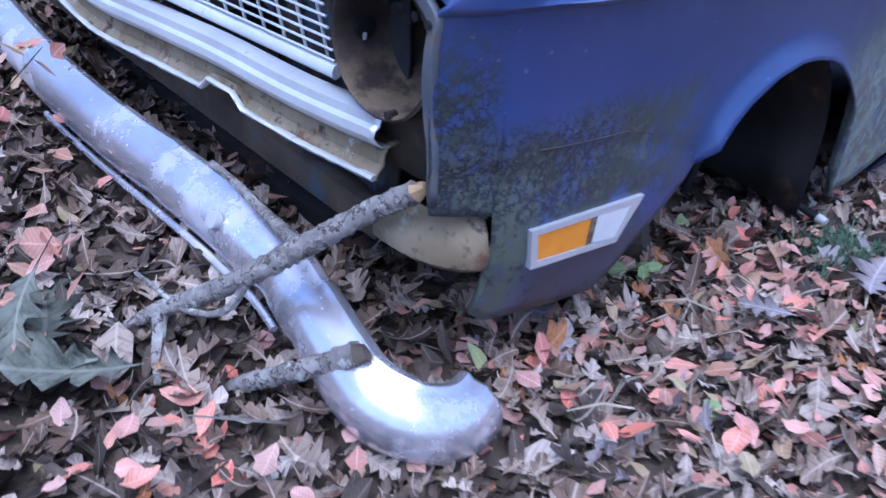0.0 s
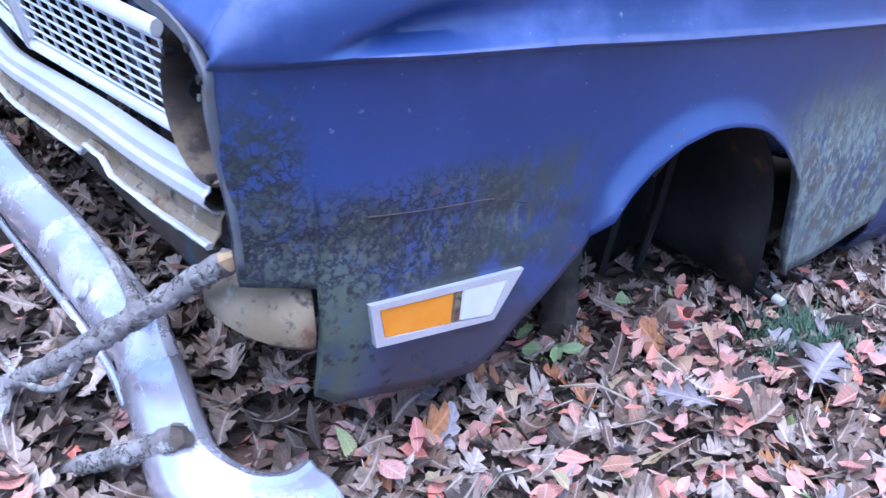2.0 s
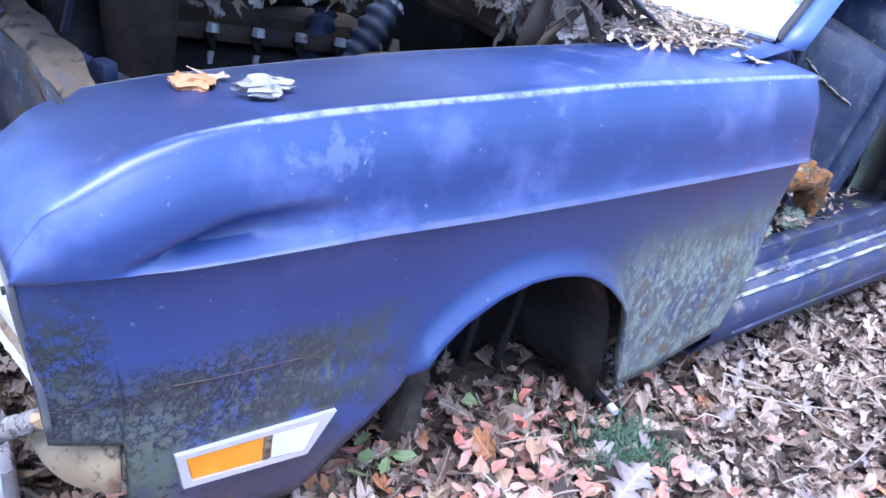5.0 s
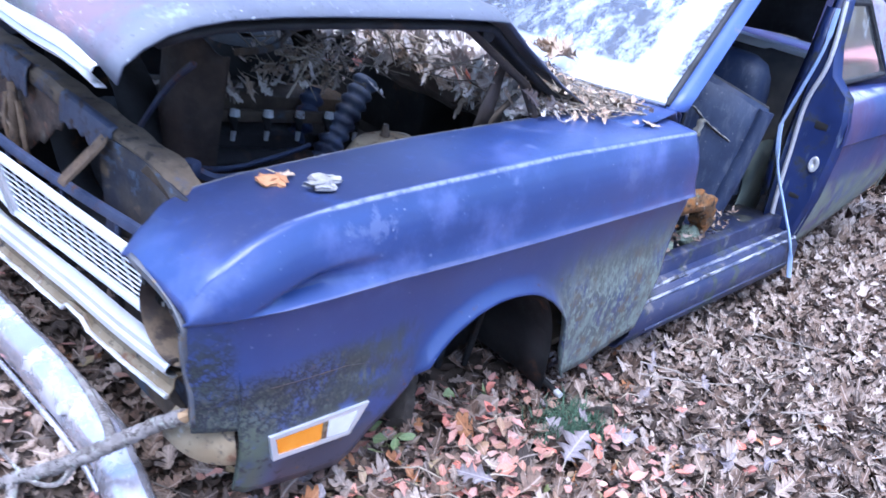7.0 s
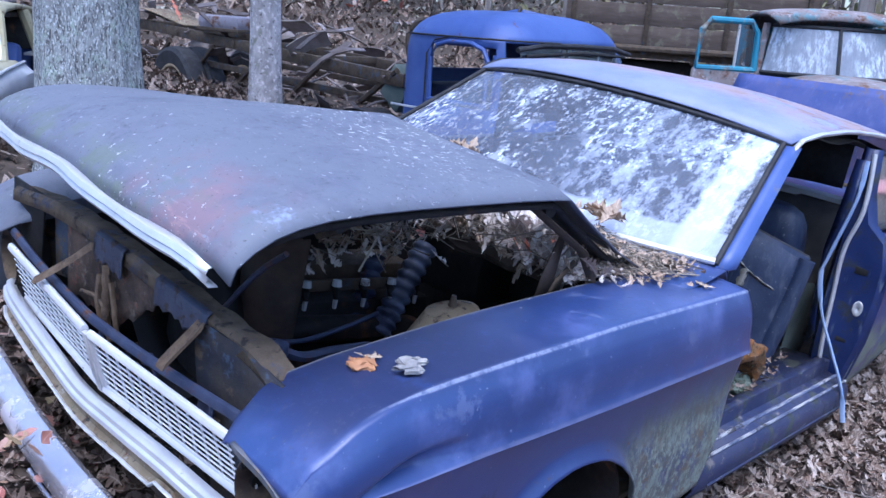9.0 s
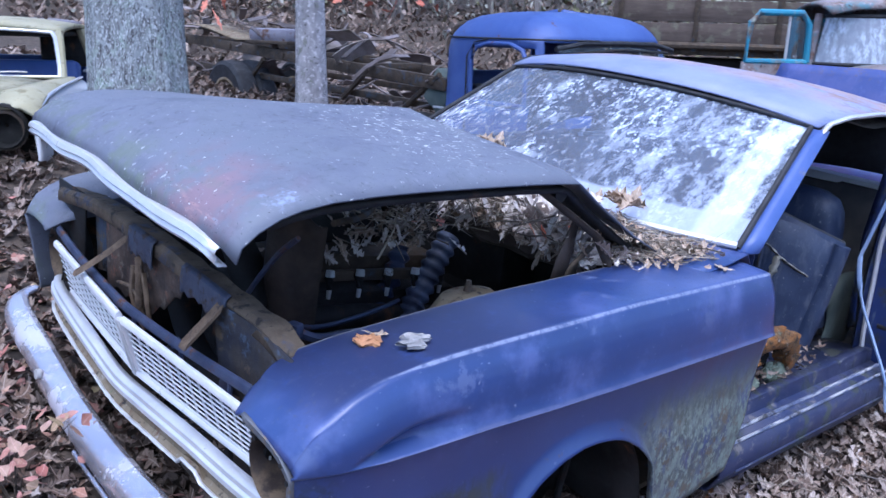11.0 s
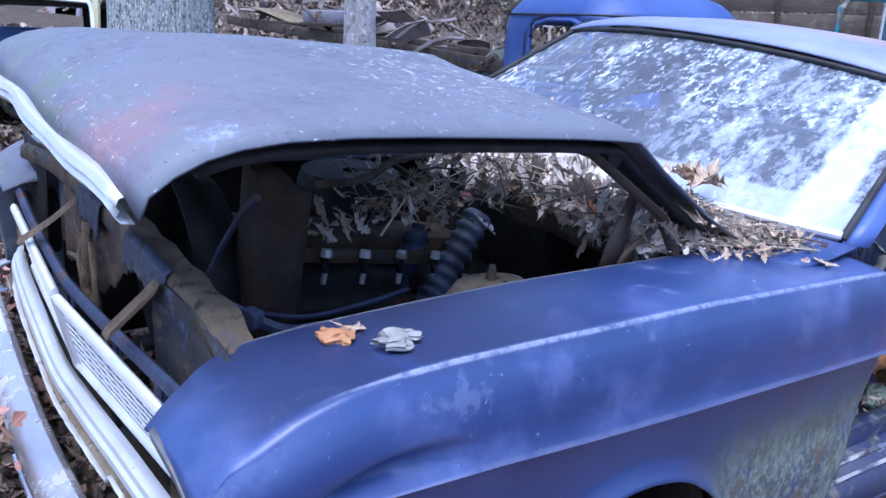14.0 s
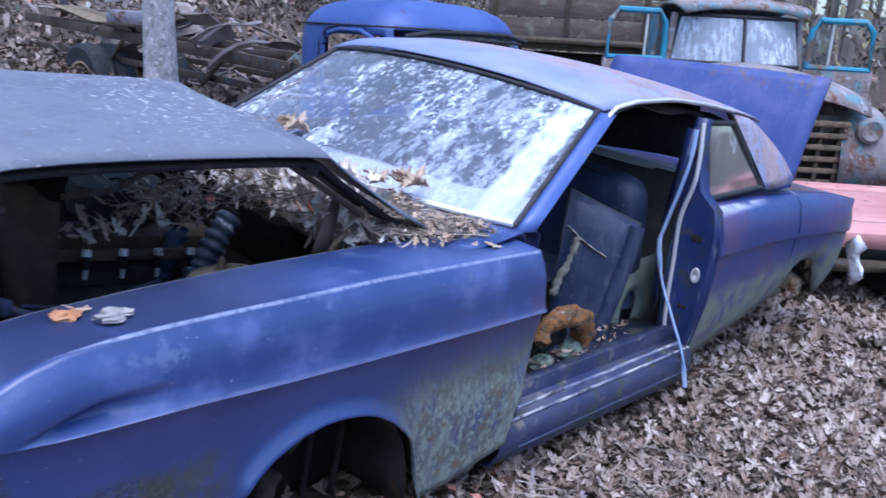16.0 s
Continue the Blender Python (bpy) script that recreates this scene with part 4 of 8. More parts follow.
def valance():
    rnd = random.Random(3)
    secs = []
    for i, p in enumerate(band_path):
        tear = 0.018 if -0.47 < p.y < -0.40 else 0.0
        j = 0.004 * rnd.random() + tear
        f = 0.5 + 0.5 * math.cos(min(1, abs(p.y) / 0.7) * math.pi)
        secs.append([p + Vector((0.035, 0, -0.018)), p + Vector((0.012, 0, -0.021)), p + Vector((0.008, 0, -0.030)), p + Vector((0.008, 0, -0.044 + 0.5 * j)),
                     p + Vector((0.001, 0, -0.051 + j)), p + Vector((-0.003, 0, -0.059 + j)), p + Vector((0.003, 0, -0.063 + j))])
    v = part("front_valance", loft(secs), tan_metal, car, "tan torn valance with a bare metal lip", 0.003)
    lip = [p + Vector((-0.004, 0, -0.056 + (0.016 if -0.47 < p.y < -0.40 else 0))) for p in band_path]
    part("valance_lip", tube(lip, 0.0055, 6, squash=0.7, wobble=0.4), pale_metal, v, "chipped pale lip")


valance()
rail = smooth_path([(0.088, 0.44, 0.510), (0.084, 0.25, 0.492), (0.082, 0.0, 0.484), (0.085, -0.11, 0.484), (0.101, -0.33, 0.492), (0.122, -0.62, 0.514)], 6)
part("upper_grille_rail", tube(rail, 0.009, 8, squash=1.35), rail_paint, car, "dark blue upper grille rail")
for t in (4, 12, 18, 24, 28):
    part("rail_tab", tube([rail[t], rail[t] + Vector((0.0, 0, -0.035))], 0.005, 6), rail_paint, car)


def radiator_support():
    """Rusted front panel: brown top rail, hanging blue strips, flaking plate, braces and side gussets."""
    top = smooth_path([(0.16, 0.66, 0.575), (0.175, 0.42, 0.60), (0.18, 0.13, 0.607), (0.18, -0.19, 0.605), (0.175, -0.43, 0.606), (0.17, -0.56, 0.608), (0.165, -0.69, 0.585)], 5)
    sup = part("radiator_support", loft([[p + Vector((-0.012, 0, -0.026)), p + Vector((-0.010, 0, 0.0)), p + Vector((0.0, 0, 0.008 + 0.002 * math.sin(61 * p.y))), p + Vector((0.040 + 0.004 * math.sin(43 * p.y), 0, 0.006)), p + Vector((0.042, 0, -0.012))] for p in top]),
               rail_rust, car, "rusted radiator support with a wide opening", 0.004)
    for y0, y1, low in ((0.15, 0.0, 0.050), (-0.165, -0.385, 0.046)):
        secs = []
        for k in range(13):
            y = y0 + (y1 - y0) * k / 12
            z = 0.606 if y > -0.2 else 0.606 + 0.001 * math.sin(20 * y)
            edge = low + 0.004 * math.sin(57 * y) + 0.006 * math.sin(143 * y)
            secs.append([(0.161, y, z - edge), (0.158, y, z - edge + 0.006), (0.159, y, z - 0.012), (0.163, y, z + 0.008), (0.174, y, z + 0.0155)])
        part("face_strip", loft(secs), strip_blue, sup, "chipped blue face strip", 0.003)
    secs = []
    for k in range(25):
        y = 0.36 - 0.52 * k / 24
        low = 0.405 + 0.02 * (y < 0.1) + max(0.0, 0.05 - y) * 0.62 + 0.006 * math.sin(70 * y) + 0.004 * math.sin(171 * y)
        secs.append([(0.182 + 0.004 * math.sin(26 * y + 5 * z), y, z) for z in (0.598, 0.57 * 0.75 + low * 0.25, 0.57 * 0.5 + low * 0.5, 0.57 * 0.25 + low * 0.75, low)])
    part("rusty_panel", loft(secs), flaky_rust, sup, "flaking rusty panel", 0.003)
    gusset = [(-0.375, -0.675, 0.600), (-0.37, -0.69, 0.55), (-0.385, -0.70, 0.48), (-0.42, -0.71, 0.40), (-0.46, -0.71, 0.30), (-0.50, -0.70, 0.20)]
    part("support_wing", loft([[(0.150, y0, z), (0.163, y0 - 0.02, z), (0.166, (y0 + y1) / 2, z + 0.006), (0.158, y1, z)] for y0, y1, z in gusset]), navy_panel, sup, "mottled rust and blue side gusset", 0.005)
    # plate darkened to stand for the shaded opening on the passenger side
    part("support_wing", loft([[(0.17, y0, z), (0.172, (y0 + y1) / 2, z), (0.178, y1, z)] for y0, y1, z in ((0.70, 0.50, 0.60), (0.71, 0.52, 0.52), (0.715, 0.54, 0.42), (0.71, 0.54, 0.32), (0.70, 0.54, 0.20))]), dark_metal, sup,
         "dark plate standing for the shaded passenger-side opening", 0.005)
    part("support_wing", loft([[(0.20, y, z) for z in (0.58, 0.53, 0.48, 0.42 - 0.2 * (y - 0.36))] for y in (0.36, 0.41, 0.46, 0.50)]), mottled_rust, sup, "grey-blue stained plate", 0.004)
    part("lower_rail", box(0.05, 1.36, 0.05, (0.17, 0, 0.165), bevel=0.008), rust_metal, sup)
    for pts, r in ((((0.158, 0.11, 0.53), (0.150, 0.10, 0.47), (0.156, 0.085, 0.40)), 0.008), (((0.160, 0.08, 0.56), (0.152, 0.06, 0.50), (0.150, 0.055, 0.43), (0.156, 0.03, 0.40)), 0.010),
                   (((0.158, 0.05, 0.53), (0.156, 0.02, 0.45), (0.160, 0.015, 0.405)), 0.006), (((0.15, 0.20, 0.46), (0.152, 0.12, 0.475), (0.15, 0.07, 0.47)), 0.005)):
        part("hood_latch_post", tube(smooth_path(pts, 5), r, 8, wobble=0.35, seed=int(r * 1000)), latch_rust, sup, "corroded hood latch rod")
    for pts, w, mat, lab in ((((0.080, -0.375, 0.530), (0.100, -0.375, 0.548), (0.130, -0.380, 0.578), (0.148, -0.386, 0.600)), 0.016, latch_rust, "tan diagonal brace"),
                             (((0.075, 0.28, 0.47), (0.10, 0.245, 0.50), (0.13, 0.20, 0.54), (0.155, 0.15, 0.585)), 0.010, latch_rust, "rusty diagonal brace")):
        part("brace", loft([[Vector(p) + Vector(d) for d in ((-0.004, -w, -0.006), (0.002, -w, 0.008), (0.004, -w * 0.5, 0.009), (0.003, -w * 0.3, 0.003), (0.003, w * 0.5, 0.003), (0.004, w, 0.006), (-0.004, w, -0.006))] for p in pts], ring=True, caps=True), mat, sup, lab)
    part("bracket_ring", tube([(0.13, -0.22 + 0.022 * math.cos(a), 0.445 + 0.028 * math.sin(a)) for a in [0.5 * k for k in range(9)]], 0.006, 6), rail_paint, sup)
    part("bracket_plate", box(0.006, 0.05, 0.10, (0.14, -0.43, 0.43), Matrix.Rotation(radians(18), 4, "X"), 0.002), rail_paint, sup)
    part("bracket_plate", box(0.006, 0.03, 0.08, (0.15, -0.47, 0.40), Matrix.Rotation(radians(-12), 4, "X"), 0.002), rust_metal, sup)
    return sup


support = radiator_support()


def hood():
    """Buckled hood: high front lip, crowned skin, kinked down at the rear; turned down along both sides."""
    edge = [(0.030, 0.802), (0.040, 0.828), (0.070, 0.850), (0.108, 0.868), (0.15, 0.879), (0.21, 0.886), (0.30, 0.888), (0.40, 0.886), (0.55, 0.880), (0.70, 0.873), (0.80, 0.866), (0.850, 0.861),
            (0.870, 0.848), (0.93, 0.805), (1.01, 0.755), (1.09, 0.705), (1.20, 0.648)]
    secs = []
    for x, z in edge:
        row = []
        for k in range(25):
            v = -1 + 2 * k / 24
            y = 0.665 * v
            crown = 0.022 * (1 - v * v) * min(1, max(0.15, (x - 0.02) * 5)) * (1 if x < 0.86 else max(0.0, 1 - (x - 0.86) * 3))
            ridge = 0.010 * math.exp(-((y / 0.07) ** 2)) * min(1, max(0, x - 0.1) * 4)
            twist = -0.030 * max(0, v) - (0.045 * max(0.0, v) if x > 0.7 else 0.045 * max(0.0, v) * x / 0.7)
            drop = -0.014 * max(0.0, abs(v) - 0.97) / 0.03 + 0.004
            if x > 0.87:  # rear cut away unseen for skylight, but for the strip beside the driver's fender
                k_in = 1 - 0.88 * min(1.0, max(0.0, (v + 0.86) / 0.16))
                xe = 0.87 + (x - 0.87) * k_in
                ze = float(np.interp(xe, [e[0] for e in edge], [e[1] for e in edge]))
            else:
                xe, ze = x, z
            row.append((xe + 0.045 * (v + 1) / 2 * (1 if x < 0.5 else 0.3) + 0.02 * v * v, y, ze + crown + ridge + twist + drop))
        secs.append(row)
    h = part("hood", loft(secs), hood_paint, car, "oxidised grey-blue hood with a pink primer patch", 0.004, 50)
    # dark liner added under the skin to deepen shade in the bay
    part("hood_underside", loft([[(x, y, z - 0.012) for x, y, z in row[2:-2]] for row in secs[4:12]]), dark_metal, h, "dark hood liner added to deepen the bay's shade", 0.002)
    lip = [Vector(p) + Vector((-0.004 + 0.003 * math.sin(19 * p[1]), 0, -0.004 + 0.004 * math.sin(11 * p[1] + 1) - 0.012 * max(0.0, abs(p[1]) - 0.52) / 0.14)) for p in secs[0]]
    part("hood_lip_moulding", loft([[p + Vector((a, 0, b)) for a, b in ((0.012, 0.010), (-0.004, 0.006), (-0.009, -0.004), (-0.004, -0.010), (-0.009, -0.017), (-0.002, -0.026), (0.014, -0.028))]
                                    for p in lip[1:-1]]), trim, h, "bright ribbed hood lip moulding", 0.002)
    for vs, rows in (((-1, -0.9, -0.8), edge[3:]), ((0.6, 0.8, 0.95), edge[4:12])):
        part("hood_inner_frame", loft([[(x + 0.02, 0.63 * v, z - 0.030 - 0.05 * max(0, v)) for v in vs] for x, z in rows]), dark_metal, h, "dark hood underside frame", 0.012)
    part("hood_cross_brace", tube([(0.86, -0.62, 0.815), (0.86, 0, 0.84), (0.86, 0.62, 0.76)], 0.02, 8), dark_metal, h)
    part("hood_prop", tube([(0.80, -0.60, 0.83), (1.0, -0.63, 0.70), (1.05, -0.64, 0.62)], [0.016, 0.018, 0.014], 6, squash=0.4), rust_metal, h, "flat rusty hinge arm")
    return h


bonnet = hood()


DUCTS = Matrix.Translation((-0.404, -1.889, 1.243)) @ Matrix.Scale(1.175, 4) @ Matrix.Translation((0.404, 1.889, -1.243))


def engine_bay():
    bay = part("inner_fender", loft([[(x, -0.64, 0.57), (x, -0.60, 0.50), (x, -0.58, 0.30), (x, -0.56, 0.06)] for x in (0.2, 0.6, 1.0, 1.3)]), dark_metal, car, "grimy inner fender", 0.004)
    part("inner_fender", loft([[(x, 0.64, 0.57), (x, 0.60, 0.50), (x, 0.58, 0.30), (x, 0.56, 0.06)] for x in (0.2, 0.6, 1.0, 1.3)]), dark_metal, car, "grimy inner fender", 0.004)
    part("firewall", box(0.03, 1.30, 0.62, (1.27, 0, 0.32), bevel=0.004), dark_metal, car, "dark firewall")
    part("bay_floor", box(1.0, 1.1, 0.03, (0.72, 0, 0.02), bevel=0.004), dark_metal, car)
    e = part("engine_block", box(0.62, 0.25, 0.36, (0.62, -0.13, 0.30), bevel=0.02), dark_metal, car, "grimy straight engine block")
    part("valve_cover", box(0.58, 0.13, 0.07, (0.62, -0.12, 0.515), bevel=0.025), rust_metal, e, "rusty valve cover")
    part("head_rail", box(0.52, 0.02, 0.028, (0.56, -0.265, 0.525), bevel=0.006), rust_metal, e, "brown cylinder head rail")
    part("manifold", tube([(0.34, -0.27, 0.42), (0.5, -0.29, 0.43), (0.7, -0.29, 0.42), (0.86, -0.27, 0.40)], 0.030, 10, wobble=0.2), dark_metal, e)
    for k in range(6):
        x = 0.395 + 0.086 * k
        plug = part("spark_plug", tube([(x, -0.272, 0.530), (x, -0.290, 0.518), (x, -0.292, 0.500)], [0.009, 0.009, 0.007], 10), dark_metal, e, "spark plug with a pale tip")
        part("plug_tip", tube([(x, -0.293, 0.500), (x, -0.294, 0.478)], [0.006, 0.005], 8), pale_metal, plug)
        part("plug_cap", tube([(x, -0.285, 0.545), (x, -0.287, 0.530)], [0.010, 0.012], 8), pale_metal, plug)
    e.matrix_local = Matrix.Translation((0.459, -0.172, 0.464)) @ Matrix.Rotation(radians(8), 4, "Y") @ Matrix.Scale(1.09, 4) @ Matrix.Translation((-0.395, 0.293, -0.478))
    part("fan_shroud", loft([[(0.27 + 0.01 * math.cos(a), -0.02 + 0.24 * math.cos(a), 0.46 + 0.22 * math.sin(a)), (0.36, -0.02 + 0.22 * math.cos(a), 0.46 + 0.20 * math.sin(a))]
                             for a in [2 * math.pi * k / 24 for k in range(25)]]), dark_metal, car, "brown fan shroud", 0.004)
    part("shroud_panel", loft([[(0.35 + 0.08 * (1 - math.cos(1.55 * u)), -0.245 + 0.08 * math.sin(1.55 * u) + 0.03 * math.sin(5 * z), z - 0.03 * u * u + 0.012 * math.sin(9 * u) * (z > 0.7)) for u in [-1 + k / 9 for k in range(19)]] for z in (0.42, 0.50, 0.58, 0.66, 0.72, 0.745)]), bowl_rust, car, "curved brown shroud panel", 0.006)
    part("wire", tube(smooth_path([(0.275, -0.27, 0.55), (0.268, -0.36, 0.64), (0.262, -0.44, 0.71), (0.262, -0.50, 0.755)], 5), 0.006, 6), rail_paint, car)
    part("wire", tube(smooth_path([(0.22, -0.50, 0.59), (0.31, -0.50, 0.535), (0.40, -0.48, 0.515), (0.52, -0.46, 0.49)], 5), 0.011, 6), rail_paint, car)
    part("wire", tube(smooth_path([(0.42, -0.38, 0.73), (0.56, -0.30, 0.71), (0.74, -0.14, 0.70), (1.05, 0.05, 0.66)], 5), 0.008, 6), rust_metal, car)
    part("wire", tube(smooth_path([(0.36, -0.30, 0.47), (0.45, -0.315, 0.455), (0.58, -0.31, 0.46), (0.68, -0.30, 0.47)], 5), 0.006, 6), rail_paint, car)
    part("regulator", box(0.025, 0.03, 0.03, (0.250, -0.52, 0.575), Matrix.Rotation(radians(20), 4, "Z"), 0.006), rail_paint, car, "small blue regulator box")
    path = smooth_path([(0.615, -0.44, 0.475), (0.66, -0.43, 0.53), (0.71, -0.42, 0.595), (0.762, -0.41, 0.66)], 26)
    part("ribbed_duct", tube(path, [0.028 + 0.0038 * math.sin(k * 0.78) for k in range(len(path))], 16), hose_mat, car, "ribbed grey heater duct").matrix_local = DUCTS
    path = smooth_path([(0.55, -0.38, 0.46), (0.60, -0.37, 0.52), (0.64, -0.36, 0.57), (0.67, -0.34, 0.62)], 14)
    part("ribbed_duct", tube(path, [0.023 + 0.005 * math.sin(k * 0.9) for k in range(len(path))], 16), rail_paint, car, "dark ribbed heater duct").matrix_local = DUCTS
    t = part("shock_tower", loft([[(0.665 + r * math.cos(a), -0.55 + r * 0.6 * math.sin(a), z) for a in [2 * math.pi * k / 20 for k in range(20)]]
                                  for r, z in ((0.15, 0.42), (0.12, 0.52), (0.075, 0.578), (0.03, 0.586), (0.01, 0.586))], ring=True), tan_metal, car, "tan shock tower", 0.004)
    t.matrix_local = Matrix.Translation((0.045, 0.036, -0.016))
    part("tower_stud", tube([(0.665, -0.55, 0.58), (0.665, -0.55, 0.612)], [0.012, 0.006], 8), rust_metal, t)
    part("hinge_arm", loft([[(0.885, -0.60, 0.565), (0.925, -0.60, 0.565)], [(0.905, -0.60, 0.64), (0.955, -0.60, 0.62)], [(0.950, -0.60, 0.745), (0.972, -0.60, 0.745)]]), bowl_rust, car, "brown hood hinge arm", 0.003)
    part("hinge_arm", loft([[(0.935, -0.60, 0.565), (0.985, -0.60, 0.565)], [(0.945, -0.60, 0.61), (0.99, -0.60, 0.625)], [(1.02, -0.605, 0.665), (1.035, -0.605, 0.655)]]), rust_metal, car, "rusty hood hinge arm", 0.006)
    part("heater_box", box(0.16, 0.30, 0.22, (1.17, -0.10, 0.48), bevel=0.02), dark_metal, car)
    part("air_cleaner", loft([[(0.78 + r * math.cos(a), 0.14 + r * math.sin(a), z) for a in [2 * math.pi * k / 24 for k in range(24)]]
                              for r, z in ((0.02, 0.60), (0.12, 0.60), (0.13, 0.57), (0.13, 0.52), (0.05, 0.50))], ring=True), dark_metal, car)


engine_bay()


def askew(ob):
    """The nose is knocked out of square: towards the passenger side it sits further in, forward and higher."""
    for o in (ob, *ob.children_recursive):
        for v in o.data.vertices:
            f = max(0.0, (v.co.y + 0.67) / 1.335)
            v.co += f * Vector((-0.047, -0.175, 0.032))


for nose_part in (bonnet, support, right_fender):
    askew(nose_part)
for ob in (right_fender, *right_fender.children_recursive):
    ob.data.transform(Matrix.Translation((0.054, -0.045, -0.05)))


# cabin shell
def cowl():
    secs = []
    for k in range(17):
        v = -1 + k / 8
        y = 0.79 * v
        bow = 0.15 * (1 - v * v)
        secs.append([(1.15, y, 0.606), (1.24, y, 0.618), (1.36 - 0.4 * bow, y, 0.626), (1.47 - bow, y * 0.985, 0.632), (1.50 - bow, y * 0.98, 0.60)])
    part("cowl", loft(secs), fender_paint, car, "blue cowl under fallen leaves", 0.004)
    part("cowl_side", loft([[(x, -0.70, 0.606), (x, -0.83, 0.608), (x, -0.868, 0.585)] for x in (1.38, 1.42, 1.450)]), fender_paint, car, "", 0.004)


cowl()


def ws_pt(u, v):
    """Windscreen sheet: u -1..1 across, v 0 at the base to 1 at the header."""
    yb, yt = 0.745, 0.640
    y = u * (yb + (yt - yb) * v)
    bow = (0.16 * (1 - v) + 0.09 * v) * (1 - u * u)
    return Vector((1.475 + 0.485 * v - bow, y, 0.632 + (0.288 + 0.045 * (1 - u * u)) * v))


def windscreen():
    w = part("windscreen", loft([[ws_pt(-1 + k / 12, v / 8) for k in range(25)] for v in range(9)]), sky_film_glass, car, "dusty streaked windscreen glass with sky reflection painted in")
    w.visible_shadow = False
    off = Vector((-0.006, 0, 0.004))
    top = [ws_pt(-1 + k / 12, 1.01) + off for k in range(25)]
    part("header_gasket", tube(top, 0.010, 8, squash=0.8), rubber, w, "black header gasket")
    base = [ws_pt(-1 + k / 12, 0.0) + off for k in range(25)]
    part("base_moulding", tube([p + Vector((-0.006, 0, 0.010)) for p in base], 0.012, 8, squash=0.8), white_plastic, w, "pale base moulding")
    for s in (-1, 1):
        part("side_gasket", tube([ws_pt(s, v / 8) + off for v in range(9)], 0.009, 8), rubber, w)
        a = [ws_pt(s, v / 8) for v in range(9)]
        part("pillar", loft([[p + Vector((-0.012, s * 0.004, 0.0)), p + Vector((0.004, s * 0.030, 0.0)), p + Vector((0.040, s * 0.040, -0.004)), p + Vector((0.070, s * 0.020, -0.01))] for p in a]),
             skylit_pillar_paint, car, "blue windscreen pillar lightened for skylight", 0.008)


windscreen()


def roof_edge(x):
    return spline([(1.85, 0.645), (2.1, 0.685), (2.5, 0.700), (2.9, 0.695), (3.25, 0.68)], x)


def roof_z(x):
    return spline([(1.85, 0.905), (1.96, 0.930), (2.06, 0.960), (2.31, 0.968), (2.6, 0.945), (2.9, 0.905), (3.08, 0.880), (3.2, 0.845)], x)


def roof():
    secs = []
    for k in range(19):
        x = 1.955 + (3.15 - 1.955) * k / 18
        row = []
        for i in range(25):
            u = -1 + i / 12
            bow = 0.09 * (1 - u * u) * max(0, 1 - (x - 1.955) / 0.25)
            row.append((x - bow, u * roof_edge(x), roof_z(x) + 0.062 * (1 - abs(u) ** 2.4)))
        secs.append(row)
    r = part("roof", loft(secs), roof_paint, car, "bleached blue roof with rust stains", 0.006)
    for s in (-1, 1):
        path = [(2.0 + 0.09 * k, s * (roof_edge(2.0 + 0.09 * k) + 0.006), roof_z(2.0 + 0.09 * k) - 0.004) for k in range(10)]
        path = [(1.965, s * 0.668, 0.905)] + path
        part("drip_rail", tube(path, 0.010, 8, squash=0.8), trim if s < 0 else rubber, r, "pale drip rail")
    part("headliner", loft([[(x, u * 0.62, roof_z(x) - 0.03 + 0.035 * (1 - u * u) - 0.03 * abs(math.sin(7 * x + 3 * u))) for u in [-1 + k / 6 for k in range(13)]]
                            for x in [2.0 + 0.08 * k for k in range(14)]]), headliner, r, "sagging stained headliner", 0.004)


roof()


def c_pillar(s):
    rows = []
    for v in [k / 8 for k in range(9)]:
        xa, xb = 2.86 + 0.27 * v, 3.10 + 0.40 * v + 0.05 * math.sin(math.pi * v)
        y, z = 0.692 + 0.10 * v, 0.895 - 0.30 * v
        rows.append([(xa + 0.012, s * (y - 0.04), z), (xa, s * y, z), ((xa + xb) / 2, s * (y + 0.004), z - 0.012 * (1 - v)), (xb, s * (y - 0.02), z - 0.03 * (1 - v)), (xb + 0.06, s * (y - 0.12), z - 0.01)])
    # passenger pillar takes the lining's dark tone as painted cabin shade
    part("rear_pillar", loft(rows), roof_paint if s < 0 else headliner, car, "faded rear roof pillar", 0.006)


c_pillar(-1)
c_pillar(1)
part("rear_window", loft([[Vector((3.14 + 0.30 * v + 0.10 * (1 - u * u), 0.62 * u * (1 + 0.06 * v), 0.875 - 0.28 * v + 0.04 * (1 - u * u) * (1 - v))) for u in [-1 + k / 6 for k in range(13)]]
                          for v in (0, 0.33, 0.66, 1)]), truck_glass, car, "grimy rear window").visible_shadow = False

QTOP = [(2.53, 0.590), (2.7, 0.584), (3.0, 0.573), (3.4, 0.548), (3.9, 0.500), (4.22, 0.458), (4.32, 0.435)]
QLOW = [(2.53, -0.05), (2.7, -0.02), (3.1, 0.03), (3.40, 0.075), (3.46, 0.11), (3.52, 0.16), (3.62, 0.195), (3.75, 0.20), (3.86, 0.16), (3.93, 0.08), (3.97, 0.0), (4.02, -0.03), (4.24, -0.02), (4.32, 0.04)]


